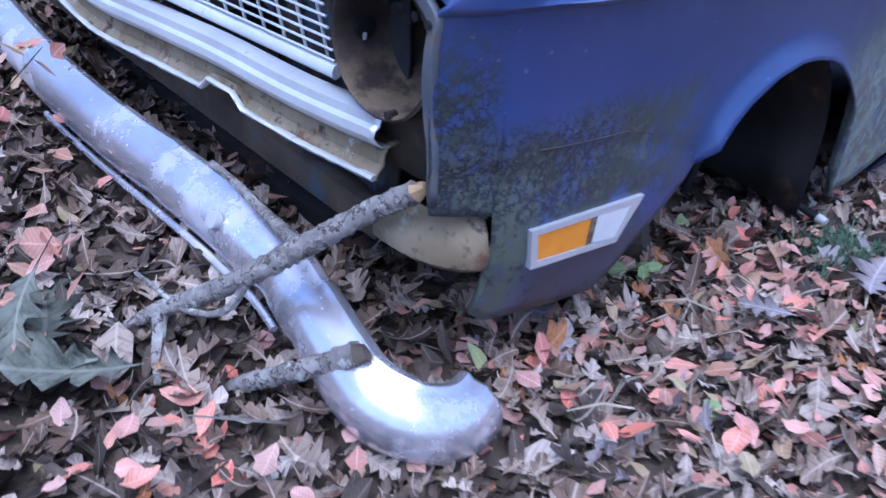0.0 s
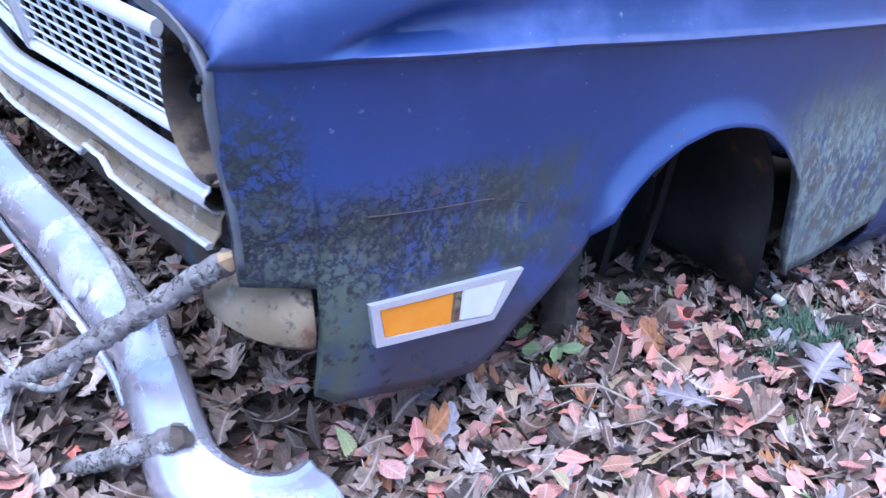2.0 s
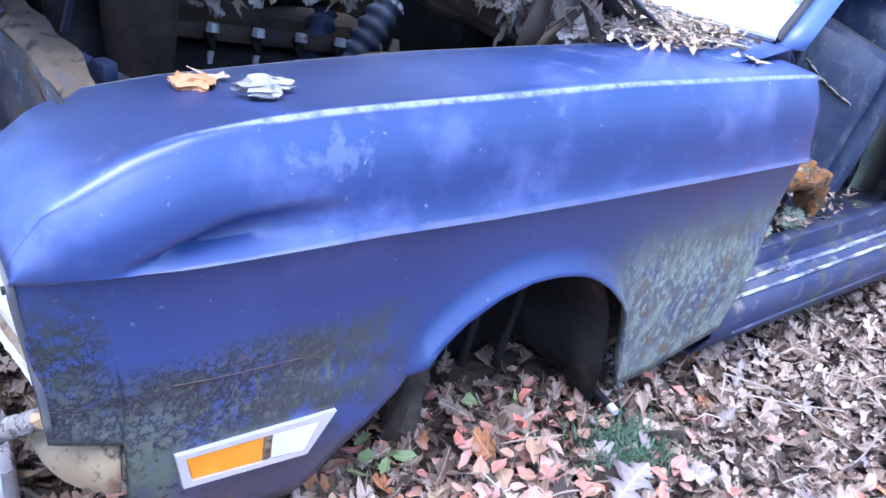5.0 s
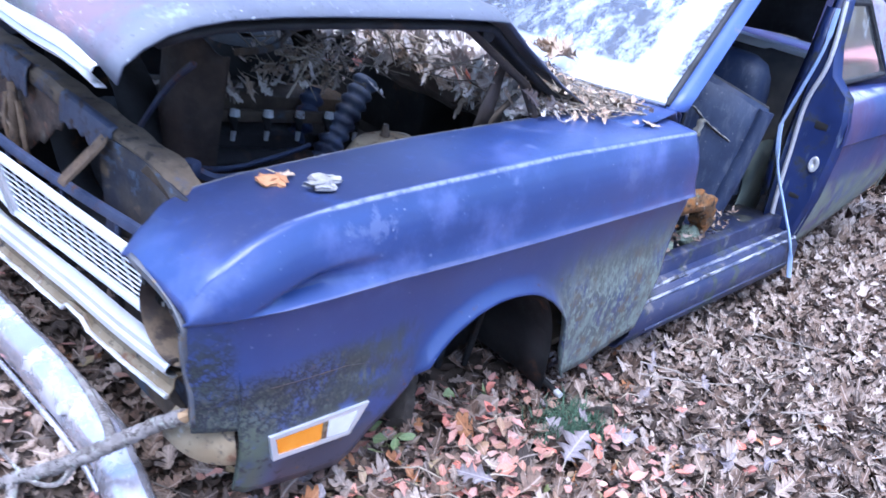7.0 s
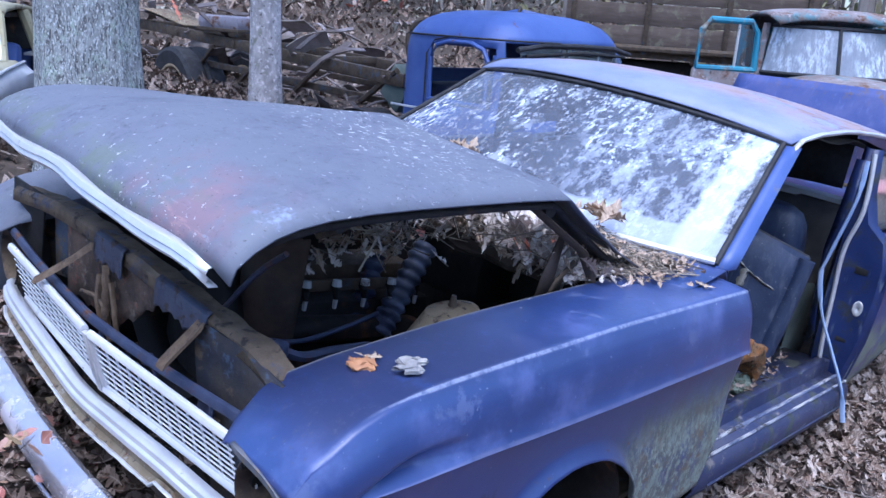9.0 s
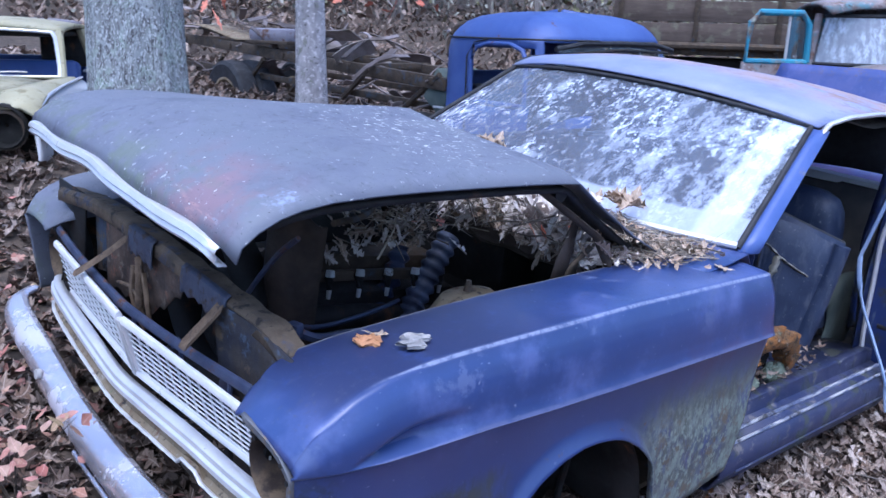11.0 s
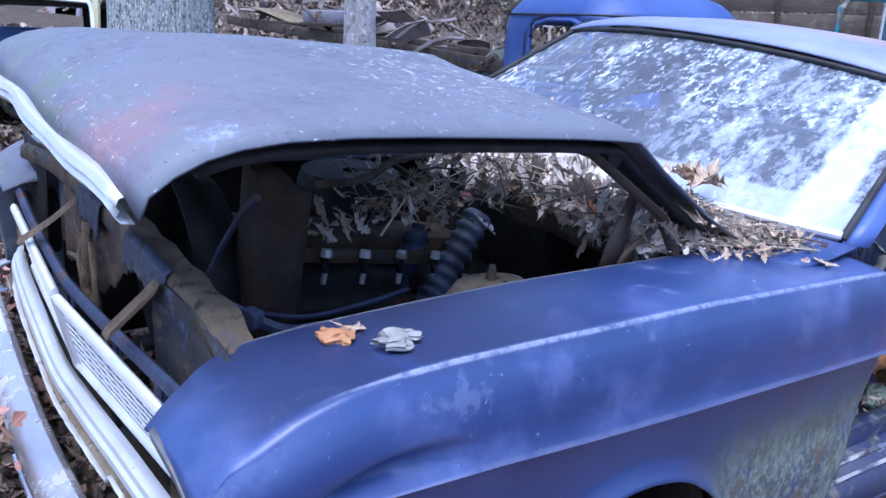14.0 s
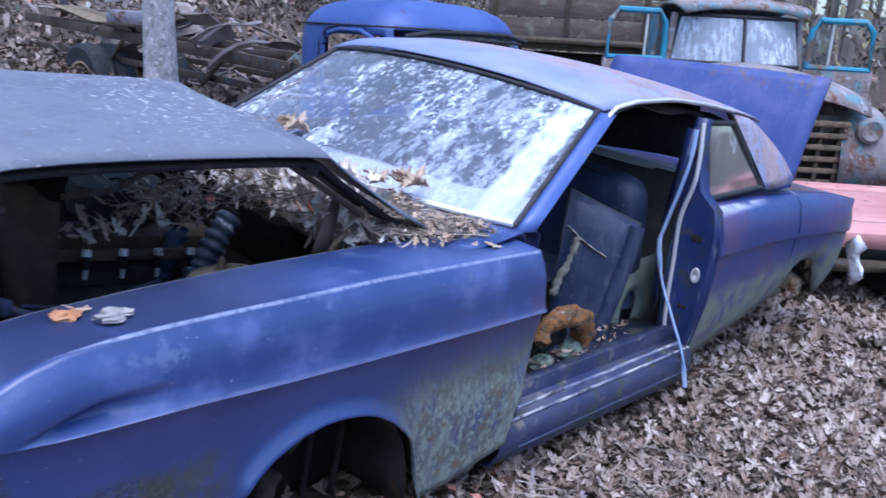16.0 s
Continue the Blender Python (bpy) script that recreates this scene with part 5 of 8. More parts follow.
def quarter(s, label):
    secs = []
    for k in range(55):
        x = 2.53 + (4.32 - 2.53) * k / 54
        top, low = spline(QTOP, x), spline(QLOW, x)
        end = max(0.0, (x - 4.0) / 0.32) ** 2 * 0.05
        row = [(x, s * (0.70 - end), top - 0.01), (x, s * (0.79 - end), top), (x, s * (0.845 - end), top - 0.012), (x, s * (0.875 - end), top - 0.04), (x, s * (0.892 - end), top - 0.10),
               (x, s * (0.897 - end), top - 0.165), (x, s * (0.885 - end), top - 0.178)]
        z0 = top - 0.178
        for i in range(1, 8):
            u = i / 7
            z = z0 + (low - z0) * u
            row.append((x, s * (0.885 - end - 0.05 * u ** 3), z))
        secs.append(row)
    # passenger side is dark lining, not body paint: cabin shade in its colour
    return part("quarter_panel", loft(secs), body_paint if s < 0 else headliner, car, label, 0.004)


lq = quarter(-1, "purple-blue quarter panel, green with lichen low down")
quarter(1, "passenger quarter panel darkened for cabin shade")
part("far_belt_trim", tube([(2.5, 0.69, 0.602), (2.8, 0.69, 0.600), (3.1, 0.685, 0.596), (3.4, 0.68, 0.585)], 0.016, 8, squash=0.7), pale_metal, car, "pale belt trim of the passenger side")
part("quarter_seam", tube([(3.33, -0.80, 0.581), (3.34, -0.850, 0.566), (3.345, -0.880, 0.52), (3.35, -0.898, 0.42), (3.36, -0.887, 0.36), (3.37, -0.878, 0.2), (3.38, -0.862, 0.1)], 0.003, 6), body_paint, lq)
part("rear_panel", loft([[(4.32, y, 0.44), (4.34, y, 0.26), (4.30, y, 0.06)] for y in (-0.83, -0.4, 0, 0.4, 0.83)]), body_paint, car, "rear panel", 0.006)
part("rear_deck_shelf", box(0.40, 1.40, 0.02, (3.50, 0, 0.535), bevel=0.004), body_paint, car)


def trunk_lid():
    """Open trunk lid standing up behind the roof."""
    rows = []
    for v in [k / 10 for k in range(11)]:
        x, z = 3.66 + 0.16 * v - 0.018 * math.sin(math.pi * v), 0.565 + 0.470 * v
        rows.append([(x + 0.012 * u * u, -0.125 + 0.585 * u, z + 0.008 * (1 - u * u) - 0.03 * v - 0.035 * v * u) for u in [-1 + k / 8 for k in range(17)]])
    lid = part("trunk_lid", loft(rows), lid_paint, car, "plain blue trunk lid standing open", 0.016)
    for s in (-1, 1):
        part("lid_hinge", tube([(3.66, 0.6 * s, 0.57), (3.60, 0.6 * s, 0.54), (3.56, 0.6 * s, 0.50)], 0.012, 8), rust_metal, lid)


trunk_lid()


def doorway():
    sill = part("rocker_panel", loft([[(x, -0.55, 0.10 - 0.03 * t), (x, -0.74, 0.12 - 0.03 * t), (x, -0.76, 0.155 - 0.045 * t), (x, -0.80, 0.155 - 0.045 * t), (x, -0.805, 0.115 - 0.05 * t),
                                       (x, -0.86, 0.105 - 0.05 * t), (x, -0.885, 0.085 - 0.06 * t), (x, -0.89, 0.03 - 0.06 * t), (x, -0.86, -0.03 - 0.07 * t), (x, -0.80, -0.05 - 0.07 * t)]
                                      for x, t in ((1.375, -0.06), (1.8, 0.33), (2.15, 0.66), (2.54, 1.0))]), sill_paint, car, "worn blue rocker sill", 0.006)
    part("sill_plate", loft([[(x, -0.765, 0.161 - 0.045 * t), (x, -0.795, 0.161 - 0.045 * t), (x, -0.80, 0.155 - 0.045 * t)] for x, t in ((1.5, 0.05), (1.8, 0.33), (2.1, 0.62), (2.48, 0.95))]),
         sill_paint, sill, "scuffed sill plate", 0.002)
    part("floor_pan", box(2.6, 1.5, 0.02, (2.5, 0, -0.02), bevel=0.002), rust_metal, car, "rusty floor pan")
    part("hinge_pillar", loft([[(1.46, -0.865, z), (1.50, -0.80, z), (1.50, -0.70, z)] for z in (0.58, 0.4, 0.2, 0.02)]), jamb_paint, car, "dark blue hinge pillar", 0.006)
    # latch pillar, facing forward
    jamb = part("latch_pillar", loft([[(2.545, y0, z), (2.525, y0 + 0.02, z), (2.530, (y0 + y1) / 2, z), (2.52, y1 - 0.02, z), (2.56, y1, z)] for y0, y1, z in (
        (-0.745, -0.69, 0.90), (-0.765, -0.69, 0.75), (-0.80, -0.69, 0.64), (-0.865, -0.70, 0.585), (-0.888, -0.70, 0.50), (-0.892, -0.70, 0.38), (-0.885, -0.71, 0.22), (-0.865, -0.72, 0.08), (-0.84, -0.73, -0.04))]),
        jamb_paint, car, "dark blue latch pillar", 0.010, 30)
    part("striker_plate", loft([[(2.517, -0.835 + 0.018 * math.cos(a) * r, 0.335 + 0.030 * math.sin(a) * r) for a in [2 * math.pi * k / 18 for k in range(18)]] for r in (1.0, 0.8, 0.02)], ring=True),
         pale_metal, jamb, "pale oval striker plate", 0.004)
    # dark boxes stand for the shade in the two recesses
    part("pillar_recess", box(0.010, 0.07, 0.03, (2.523, -0.82, 0.47), bevel=0.004), dark_metal, jamb)
    part("pillar_recess", box(0.010, 0.06, 0.02, (2.523, -0.82, 0.20), bevel=0.004), dark_metal, jamb)
    pale = smooth_path([(2.512, -0.735, 0.885), (2.508, -0.752, 0.76), (2.505, -0.755, 0.66), (2.500, -0.735, 0.53), (2.505, -0.745, 0.35), (2.505, -0.755, 0.20), (2.50, -0.778, 0.03)], 6)
    part("pale_weatherstrip", tube(pale, 0.0085, 8), trim, jamb, "pale loose weatherstrip")
    loose = smooth_path([(2.49, -0.725, 0.86), (2.47, -0.735, 0.72), (2.455, -0.705, 0.50), (2.45, -0.70, 0.43), (2.45, -0.740, 0.30), (2.45, -0.815, 0.17), (2.45, -0.885, 0.05), (2.45, -0.925, -0.07)], 6)
    part("hanging_strip", tube(loose, 0.009, 8, squash=0.6), strip_mat, jamb, "pale blue strip hanging to the ground")
    part("torn_trim_flap", loft([[(2.48, -0.722, 0.86), (2.49, -0.690, 0.86)], [(2.47, -0.728, 0.70), (2.50, -0.68, 0.70)], [(2.46, -0.70, 0.50), (2.50, -0.67, 0.52)], [(2.455, -0.700, 0.43), (2.50, -0.68, 0.38)], [(2.48, -0.73, 0.20), (2.51, -0.70, 0.15)]]),
         jamb_paint, jamb, "torn dark blue trim flap", 0.004)
    # quarter window frame
    fr = [(2.60, -0.705, 0.875), (2.84, -0.702, 0.865), (2.97, -0.74, 0.74), (3.10, -0.775, 0.605), (2.60, -0.775, 0.605)]
    q = part("quarter_window_frame", tube(fr + [fr[0]], 0.012, 8), rubber, car, "dark quarter window frame")
    part("pane", loft([[fr[1], fr[3]], [fr[0], fr[4]]]), truck_glass, q, "grimy quarter glass").visible_shadow = False
    part("belt_shelf", loft([[(x, -0.70, 0.595), (x, -0.78, 0.604)] for x in (2.53, 2.8, 3.2)]), body_paint, car, "", 0.006)
    # far side and rear of the cabin, in dark tones that carry its shade
    part("far_door", box(1.05, 0.05, 0.60, (2.02, 0.82, 0.30), bevel=0.012), vinyl, car, "dark blue passenger door")
    part("far_side_trim", box(0.95, 0.03, 0.58, (2.98, 0.76, 0.32), bevel=0.01), headliner, car, "grimy side trim")
    part("far_pillar_trim", loft([[(2.62, 0.735, z), (2.70, 0.72, z), (3.0, 0.70, z)] for z in (0.60, 0.75, 0.90)]), headliner, car, "dark pillar trim", 0.01)
    part("rear_seat_back", loft([[(2.99, y, 0.575), (2.96, y, 0.54), (2.93, y, 0.40), (2.86, y, 0.16), (2.80, y, 0.06)] for y in (-0.62, -0.5, -0.2, 0, 0.2, 0.5, 0.66)]), headliner, car, "grey mildewed rear seat back", 0.03)
    # white paint also stands in for light falling through the rear window
    part("rear_shelf_edge", loft([[(2.960 + 0.01 * math.sin(9 * y), y, 0.585), (2.975, y, 0.612), (3.03, y, 0.616), (3.06, y, 0.600)] for y in [-0.60 + 0.07 * k for k in range(19)]]), white_paint, car, "pale rear shelf edge, whitened for rear-window light", 0.004)
    part("hanging_lining", loft([[(2.84 + 0.02 * math.sin(8 * y), y, 0.93 - d * (0.27 + 0.02 * math.sin(5 * y + 1))) for d in (0, 0.5, 1.0)] for y in [-0.55 + 0.11 * k for k in range(11)]]), rubber, car, "dark lining hanging from the roof", 0.004)
    part("hanging_lining", loft([[(x, 0.60 + 0.03 * math.sin(9 * x), 0.92 - d * (0.24 + 0.03 * math.sin(7 * x))) for d in (0, 0.5, 1.0)] for x in [2.0 + 0.1 * k for k in range(11)]]), rubber, car, "dark lining hanging from the roof", 0.004)
    part("dashboard", loft([[(1.50, y, 0.60), (1.62, y, 0.61), (1.67, y, 0.57), (1.66, y, 0.45), (1.58, y, 0.40)] for y in (-0.70, -0.3, 0, 0.3, 0.70)]), jamb_paint, car, "blue metal dashboard", 0.006)


doorway()
part("sill_rib", tube([(1.4, -0.835, 0.117), (2.0, -0.835, 0.085), (2.53, -0.835, 0.062)], 0.006, 6), scuffed_rib, car, "scuffed sill rib")
part("sill_rib", tube([(1.4, -0.868, 0.107), (2.0, -0.868, 0.076), (2.53, -0.868, 0.052)], 0.005, 6), scuffed_rib, car)
part("sill_lip", tube([(1.46, -0.886, 0.022), (2.0, -0.886, -0.005), (2.53, -0.886, -0.035)], 0.007, 6), sill_paint, car)
part("hanging_headliner", loft([[(x, y, 0.93 - 0.12 * v + 0.03 * math.sin(11 * x + 4 * v)) for y, v in ((0.30, 0.0), (0.22, 0.3), (0.18, 0.7), (0.20, 1.0))] for x in [1.98 + 0.09 * k for k in range(13)]]), headliner, car, "torn headliner hanging down", 0.004)


def trim_board():
    """Mouldy inner side panel with a round hole."""
    n, rings = 36, []
    c, eye_at = Vector((2.61, -0.62, 0.10)), Vector((-0.14, 0, 0.02))
    for f in (0.0, 0.25, 0.6, 1.0):
        row = []
        for k in range(n):
            a = 2 * math.pi * k / n
            hole = eye_at + Vector((0.052 * math.cos(a), 0, 0.085 * math.sin(a)))
            edge = Vector((0.235 * math.copysign(abs(math.cos(a)) ** 0.6, math.cos(a)), 0, 0.215 * math.copysign(abs(math.sin(a)) ** 0.7, math.sin(a))))
            row.append(c + hole.lerp(edge, f) + Vector((0, 0.03 * f * f, 0)))
        rings.append(row)
    b = part("trim_board", loft(rings, ring=True), card, car, "mouldy green trim board with a round hole", 0.006)
    # dark box added behind the hole in place of its shade
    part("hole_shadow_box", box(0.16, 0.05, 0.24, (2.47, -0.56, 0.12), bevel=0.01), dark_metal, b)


trim_board()


# ---- loose seats and foam inside ----
def seat_shape(corners, thick, name, mat, label, cat):
    """Padded seat panel between four corners, its face bulging to the outside."""
    a, b, c, d = [Vector(p) for p in corners]
    nrm = (b - a).cross(d - a).normalized()
    root = empty(name, CAR, label, cat)
    rows, back = [], []
    for j in range(13):
        v = j / 12
        row = []
        for i in range(13):
            u = i / 12
            p = a.lerp(b, u).lerp(d.lerp(c, u), v)
            f = (1 - (2 * u - 1) ** 6) * (1 - (2 * v - 1) ** 6)
            f *= 1 - 0.10 * (abs(math.sin(u * math.pi * 4)) < 0.3)
            row.append(p + nrm * thick * f + nrm * 0.006 * noise.noise(p * 9))
        rows.append(row)
    part("cushion", loft(rows), mat, root)
    part("backing", loft([[a - nrm * 0.01, b - nrm * 0.01], [d - nrm * 0.01, c - nrm * 0.01]]), mat, root, "", 0.03)
    part("piping", tube([rows[0][i] for i in range(13)] + [rows[j][12] for j in range(13)] + [rows[12][12 - i] for i in range(13)] + [rows[12 - j][0] for j in range(13)], 0.006, 6), rubber, root)
    return root


SEAT = [(2.10, -0.503, 0.617), (2.25, -0.710, 0.530), (2.165, -0.665, 0.03), (2.05, -0.532, 0.083)]
front_seat = seat_shape(SEAT, -0.035, "car_seat", vinyl, "torn dark blue vinyl seat back leaning in the doorway", "car seat")


def seat_spot(u, v, out=0.0):
    a, b, c, d = [Vector(p) for p in SEAT]
    return a.lerp(b, u).lerp(d.lerp(c, u), v) - (b - a).cross(d - a).normalized() * (0.036 + out)


def ragged(points, width, name, mat, label, seed):
    """Torn strip of stuffing lying along a line on the seat face."""
    rnd = random.Random(seed)
    path = smooth_path([seat_spot(u, v) for u, v in points], 8)
    rows = []
    for i, p in enumerate(path):
        d = (path[min(i + 1, len(path) - 1)] - path[max(i - 1, 0)]).normalized()
        s = d.cross(Vector((1, 0.3, 0))).normalized() * width
        rows.append([p + s * rnd.uniform(0.4, 1.2), p + Vector((-0.006, -0.006, 0.002)) + s * rnd.uniform(-0.2, 0.2), p - s * rnd.uniform(0.4, 1.2)])
    part(name, loft(rows), mat, front_seat, label, 0.003)


ragged([(0.02, 0.22), (0.2, 0.255), (0.42, 0.285), (0.68, 0.30)], 0.006, "torn_seam", pale_stuffing, "pale torn seam", 1)
ragged([(0.22, 0.26), (0.16, 0.42), (0.06, 0.58), (0.0, 0.70)], 0.013, "torn_split", pale_stuffing, "split with pale stuffing", 2)
part("side_bolster", tube([seat_spot(0.98, v, -0.02) for v in (0.02, 0.25, 0.5, 0.75, 0.98)], [0.026, 0.030, 0.032, 0.030, 0.026], 12), vinyl, front_seat)


def round_seat_top():
    root = empty("car_seat", CAR, "dark blue rounded seat back inside the cabin", "car seat")
    rows = []
    for z, w, t in ((0.12, 0.25, 0.09), (0.40, 0.245, 0.095), (0.52, 0.24, 0.095), (0.575, 0.23, 0.09), (0.615, 0.21, 0.075), (0.638, 0.17, 0.05), (0.645, 0.10, 0.015)):
        rows.append([(2.47 + t * math.copysign(abs(math.cos(a)) ** 0.6, math.cos(a)) + 0.10 * (0.5 - z), -0.36 + w * math.copysign(abs(math.sin(a)) ** 0.5, math.sin(a)), z) for a in [2 * math.pi * k / 28 for k in range(28)]])
    part("cushion", loft(rows, ring=True, caps=True), vinyl, root)
    part("piping", tube([(2.40, -0.36 + 0.20 * math.cos(a), 0.47 + 0.17 * math.sin(a)) for a in [math.pi * k / 16 for k in range(17)]], 0.006, 6), rubber, root)


round_seat_top()
seat_shape([(1.75, 0.55, 0.30), (2.3, 0.55, 0.30), (2.3, -0.50, 0.28), (1.75, -0.50, 0.28)], 0.08, "car_seat", vinyl, "dark blue bench seat cushion on the floor", "car seat")


def lump(name, at, size, mat, label, cat, seed):
    bm = bmesh.new()
    bmesh.ops.create_icosphere(bm, subdivisions=5, radius=1)
    for v in bm.verts:
        k = 1 + 0.35 * noise.noise(v.co * 1.6 + Vector((seed, 0, 0))) + 0.16 * noise.noise(v.co * 5 + Vector((seed, 2, 0))) + 0.10 * noise.noise(v.co * 13 + Vector((seed, 5, 0)))
        v.co = Vector((v.co.x * size[0] * k, v.co.y * size[1] * k, v.co.z * size[2] * k))
    ob = part(name, bm, mat)
    ob.matrix_world = CAR @ Matrix.Translation(at)
    return tagged(ob, label, cat)


def foam_arch():
    """Torn seat corner: a crumbling arch of orange foam over a dark hollow, mould-green at its foot."""
    path = smooth_path([(1.70, -0.735, 0.215), (1.74, -0.735, 0.265), (1.80, -0.735, 0.285), (1.87, -0.735, 0.275), (1.94, -0.735, 0.235), (1.975, -0.735, 0.185), (1.98, -0.735, 0.150)], 9)
    bm = tube(path, [0.022 + 0.012 * math.sin(math.pi * k / (len(path) - 1)) for k in range(len(path))], 22, wobble=0.12, seed=2)
    for v in bm.verts:
        v.co += 0.022 * noise.noise(v.co * 22) * Vector((0.7, -1, 0.9)) + 0.012 * noise.noise(v.co * 90) * Vector((0.6, -0.6, 0.8))
    arch = part("foam_arch", bm, foam)
    arch.matrix_world = CAR
    tagged(arch, "crumbling arch of orange seat foam in the doorway", "foam")


foam_arch()
lump("foam_lump", (1.93, -0.72, 0.135), (0.055, 0.03, 0.030), green_foam, "greenish crumbled seat foam on the sill", "foam", 5)
lump("foam_lump", (1.76, -0.72, 0.135), (0.060, 0.03, 0.016), green_foam, "mouldy green foam crumbs under the hollow seat corner", "foam", 3)
# black lump put in to stand for the shaded hollow
lump("spring_box", (1.84, -0.67, 0.190), (0.11, 0.03, 0.06), shade_black, "black lump standing for the shaded hollow under the foam", "seat frame", 9)


# ---- bumper and branches in front ----
def bumper():
    path = smooth_path([(0.128, -0.902, 0.036), (0.10, -0.912, 0.040), (0.07, -0.912, 0.048), (0.036, -0.898, 0.062), (0.014, -0.855, 0.072), (0.018, -0.80, 0.078), (0.035, -0.70, 0.092), (0.046, -0.60, 0.105),
                        (0.046, -0.48, 0.108), (0.040, -0.34, 0.107), (0.031, -0.10, 0.100), (0.026, 0.10, 0.106), (0.024, 0.28, 0.128), (0.024, 0.44, 0.150), (0.022, 0.62, 0.175), (0.036, 0.72, 0.188), (0.085, 0.76, 0.195)], 7)
    profile = [(0.030, 0.040), (0.024, 0.049), (0.012, 0.053), (0.004, 0.046), (-0.012, 0.044), (-0.030, 0.030), (-0.040, 0.008), (-0.041, -0.012), (-0.034, -0.030), (-0.020, -0.043), (-0.005, -0.048), (0.006, -0.046)]
    secs = []
    for i, p in enumerate(path):
        d = (path[min(i + 1, len(path) - 1)] - path[max(i - 1, 0)]).normalized()
        out = Vector((-d.y, d.x, 0)).normalized()
        g = 0.96
        dent = 0.006 * math.exp(-((p.y + 0.62) / 0.03) ** 2) + 0.004 * math.exp(-((p.y + 0.30) / 0.02) ** 2)
        p = p + Vector((dent, 0, -0.006 * (p.y > -0.7)))
        secs.append([p + out * (-a) * g + Vector((0, 0, b * g)) for a, b in profile])
    b = empty("bumper", CAR, "bent dull chrome front bumper lying loose before the car", "bumper")
    part("bumper_bar", loft(secs), chrome, b, "", 0.003)
    part("bumper_bolt", tube([(-0.010, 0.335, 0.150), (-0.021, 0.335, 0.152)], 0.014, 14), pale_metal, b, "bright bumper bolt")
    part("bumper_bolt", tube([(0.016, -0.505, 0.128), (0.006, -0.505, 0.132)], 0.012, 14), pale_metal, b, "bright bumper bolt")
    part("lower_strip", tube([p + Vector((-0.035, 0, -0.050)) for p in path if -0.66 < p.y < 0.1], 0.006, 8), chrome, b, "thin dull lower strip")
    part("bumper_iron", tube([(0.03, -0.36, 0.04), (0.04, -0.55, 0.02), (0.10, -0.62, 0.02)], 0.012, 6, squash=0.4), rust_metal, b)


bumper()


def branch(points, radii, label, stubs=(), seed=1, end=cut_wood, end_label="pale splintered end"):
    root = empty("fallen_branch", CAR, label, "branch")
    part("limb", tube(smooth_path(points, 14), list(np.interp(np.linspace(0, 1, 14 * (len(points) - 1) + 1), np.linspace(0, 1, len(points)), radii) * 0.78), 14, wobble=0.30, seed=seed), branch_bark, root)
    d = (Vector(points[0]) - Vector(points[1])).normalized()
    part("broken_end", tube([Vector(points[0]), Vector(points[0]) + d * 0.012], [radii[0] * 0.74, radii[0] * 0.4], 10, wobble=0.7, seed=seed), end, root, end_label)
    for pts, r in stubs:
        part("side_twig", tube(smooth_path(pts, 4), list(np.linspace(r, r * 0.45, 4 * (len(pts) - 1) + 1)), 8, wobble=0.3, seed=seed + 3), branch_bark, root)
    return root


branch([(0.074, -0.828, 0.314), (0.046, -0.768, 0.259), (0.014, -0.725, 0.214), (-0.024, -0.681, 0.167), (-0.060, -0.622, 0.112), (-0.100, -0.560, 0.062), (-0.135, -0.525, 0.025)], [0.0155, 0.016, 0.017, 0.017, 0.016, 0.014, 0.009],
       "grey lichen-spotted branch lying across the bumper",
       [([(-0.03, -0.672, 0.157), (-0.060, -0.655, 0.105), (-0.085, -0.60, 0.085), (-0.10, -0.50, 0.085)], 0.006), ([(0.010, -0.715, 0.205), (0.040, -0.62, 0.168), (0.052, -0.52, 0.165), (0.050, -0.43, 0.170)], 0.010),
        ([(-0.10, -0.565, 0.062), (-0.125, -0.60, 0.03), (-0.14, -0.63, 0.01)], 0.010)], 2)
branch([(0.010, -0.826, 0.124), (-0.020, -0.775, 0.082), (-0.040, -0.738, 0.054), (-0.062, -0.700, 0.024), (-0.085, -0.660, -0.008)], [0.020, 0.016, 0.015, 0.014, 0.009], "short broken grey branch against the bumper", (), 7, log_bark, "dark rotten end")


# ---- leaves ----
LEAF_SHAPES = {  # stations along the midrib: place, half width, forward sweep of the edge
    "oak": [(0.0, 0.010, 0.0), (0.12, 0.020, 0.0), (0.20, 0.115, 0.03), (0.27, 0.13, 0.04), (0.32, 0.055, 0.02), (0.42, 0.20, 0.04), (0.51, 0.235, 0.05), (0.56, 0.075, 0.02), (0.66, 0.215, 0.04), (0.75, 0.205, 0.05), (0.80, 0.080, 0.02), (0.89, 0.125, 0.03), (0.96, 0.080, 0.01), (1.0, 0.010, 0.0)],
    "big_oak": [(0.0, 0.008, 0.0), (0.08, 0.014, 0.0), (0.14, 0.09, 0.03), (0.20, 0.16, 0.04), (0.26, 0.06, 0.02), (0.33, 0.14, 0.04), (0.40, 0.28, 0.07), (0.46, 0.20, 0.06), (0.51, 0.07, 0.02), (0.58, 0.17, 0.05), (0.65, 0.30, 0.08), (0.72, 0.18, 0.05),
                (0.77, 0.07, 0.02), (0.84, 0.17, 0.05), (0.89, 0.10, 0.03), (0.94, 0.07, 0.01), (1.0, 0.004, 0.0)],
    "oval": [(0.0, 0.012, 0.0), (0.10, 0.085, 0.0), (0.25, 0.195, 0.0), (0.45, 0.265, 0.0), (0.66, 0.255, 0.0), (0.84, 0.17, 0.0), (0.95, 0.075, 0.0), (1.0, 0.006, 0.0)],
}


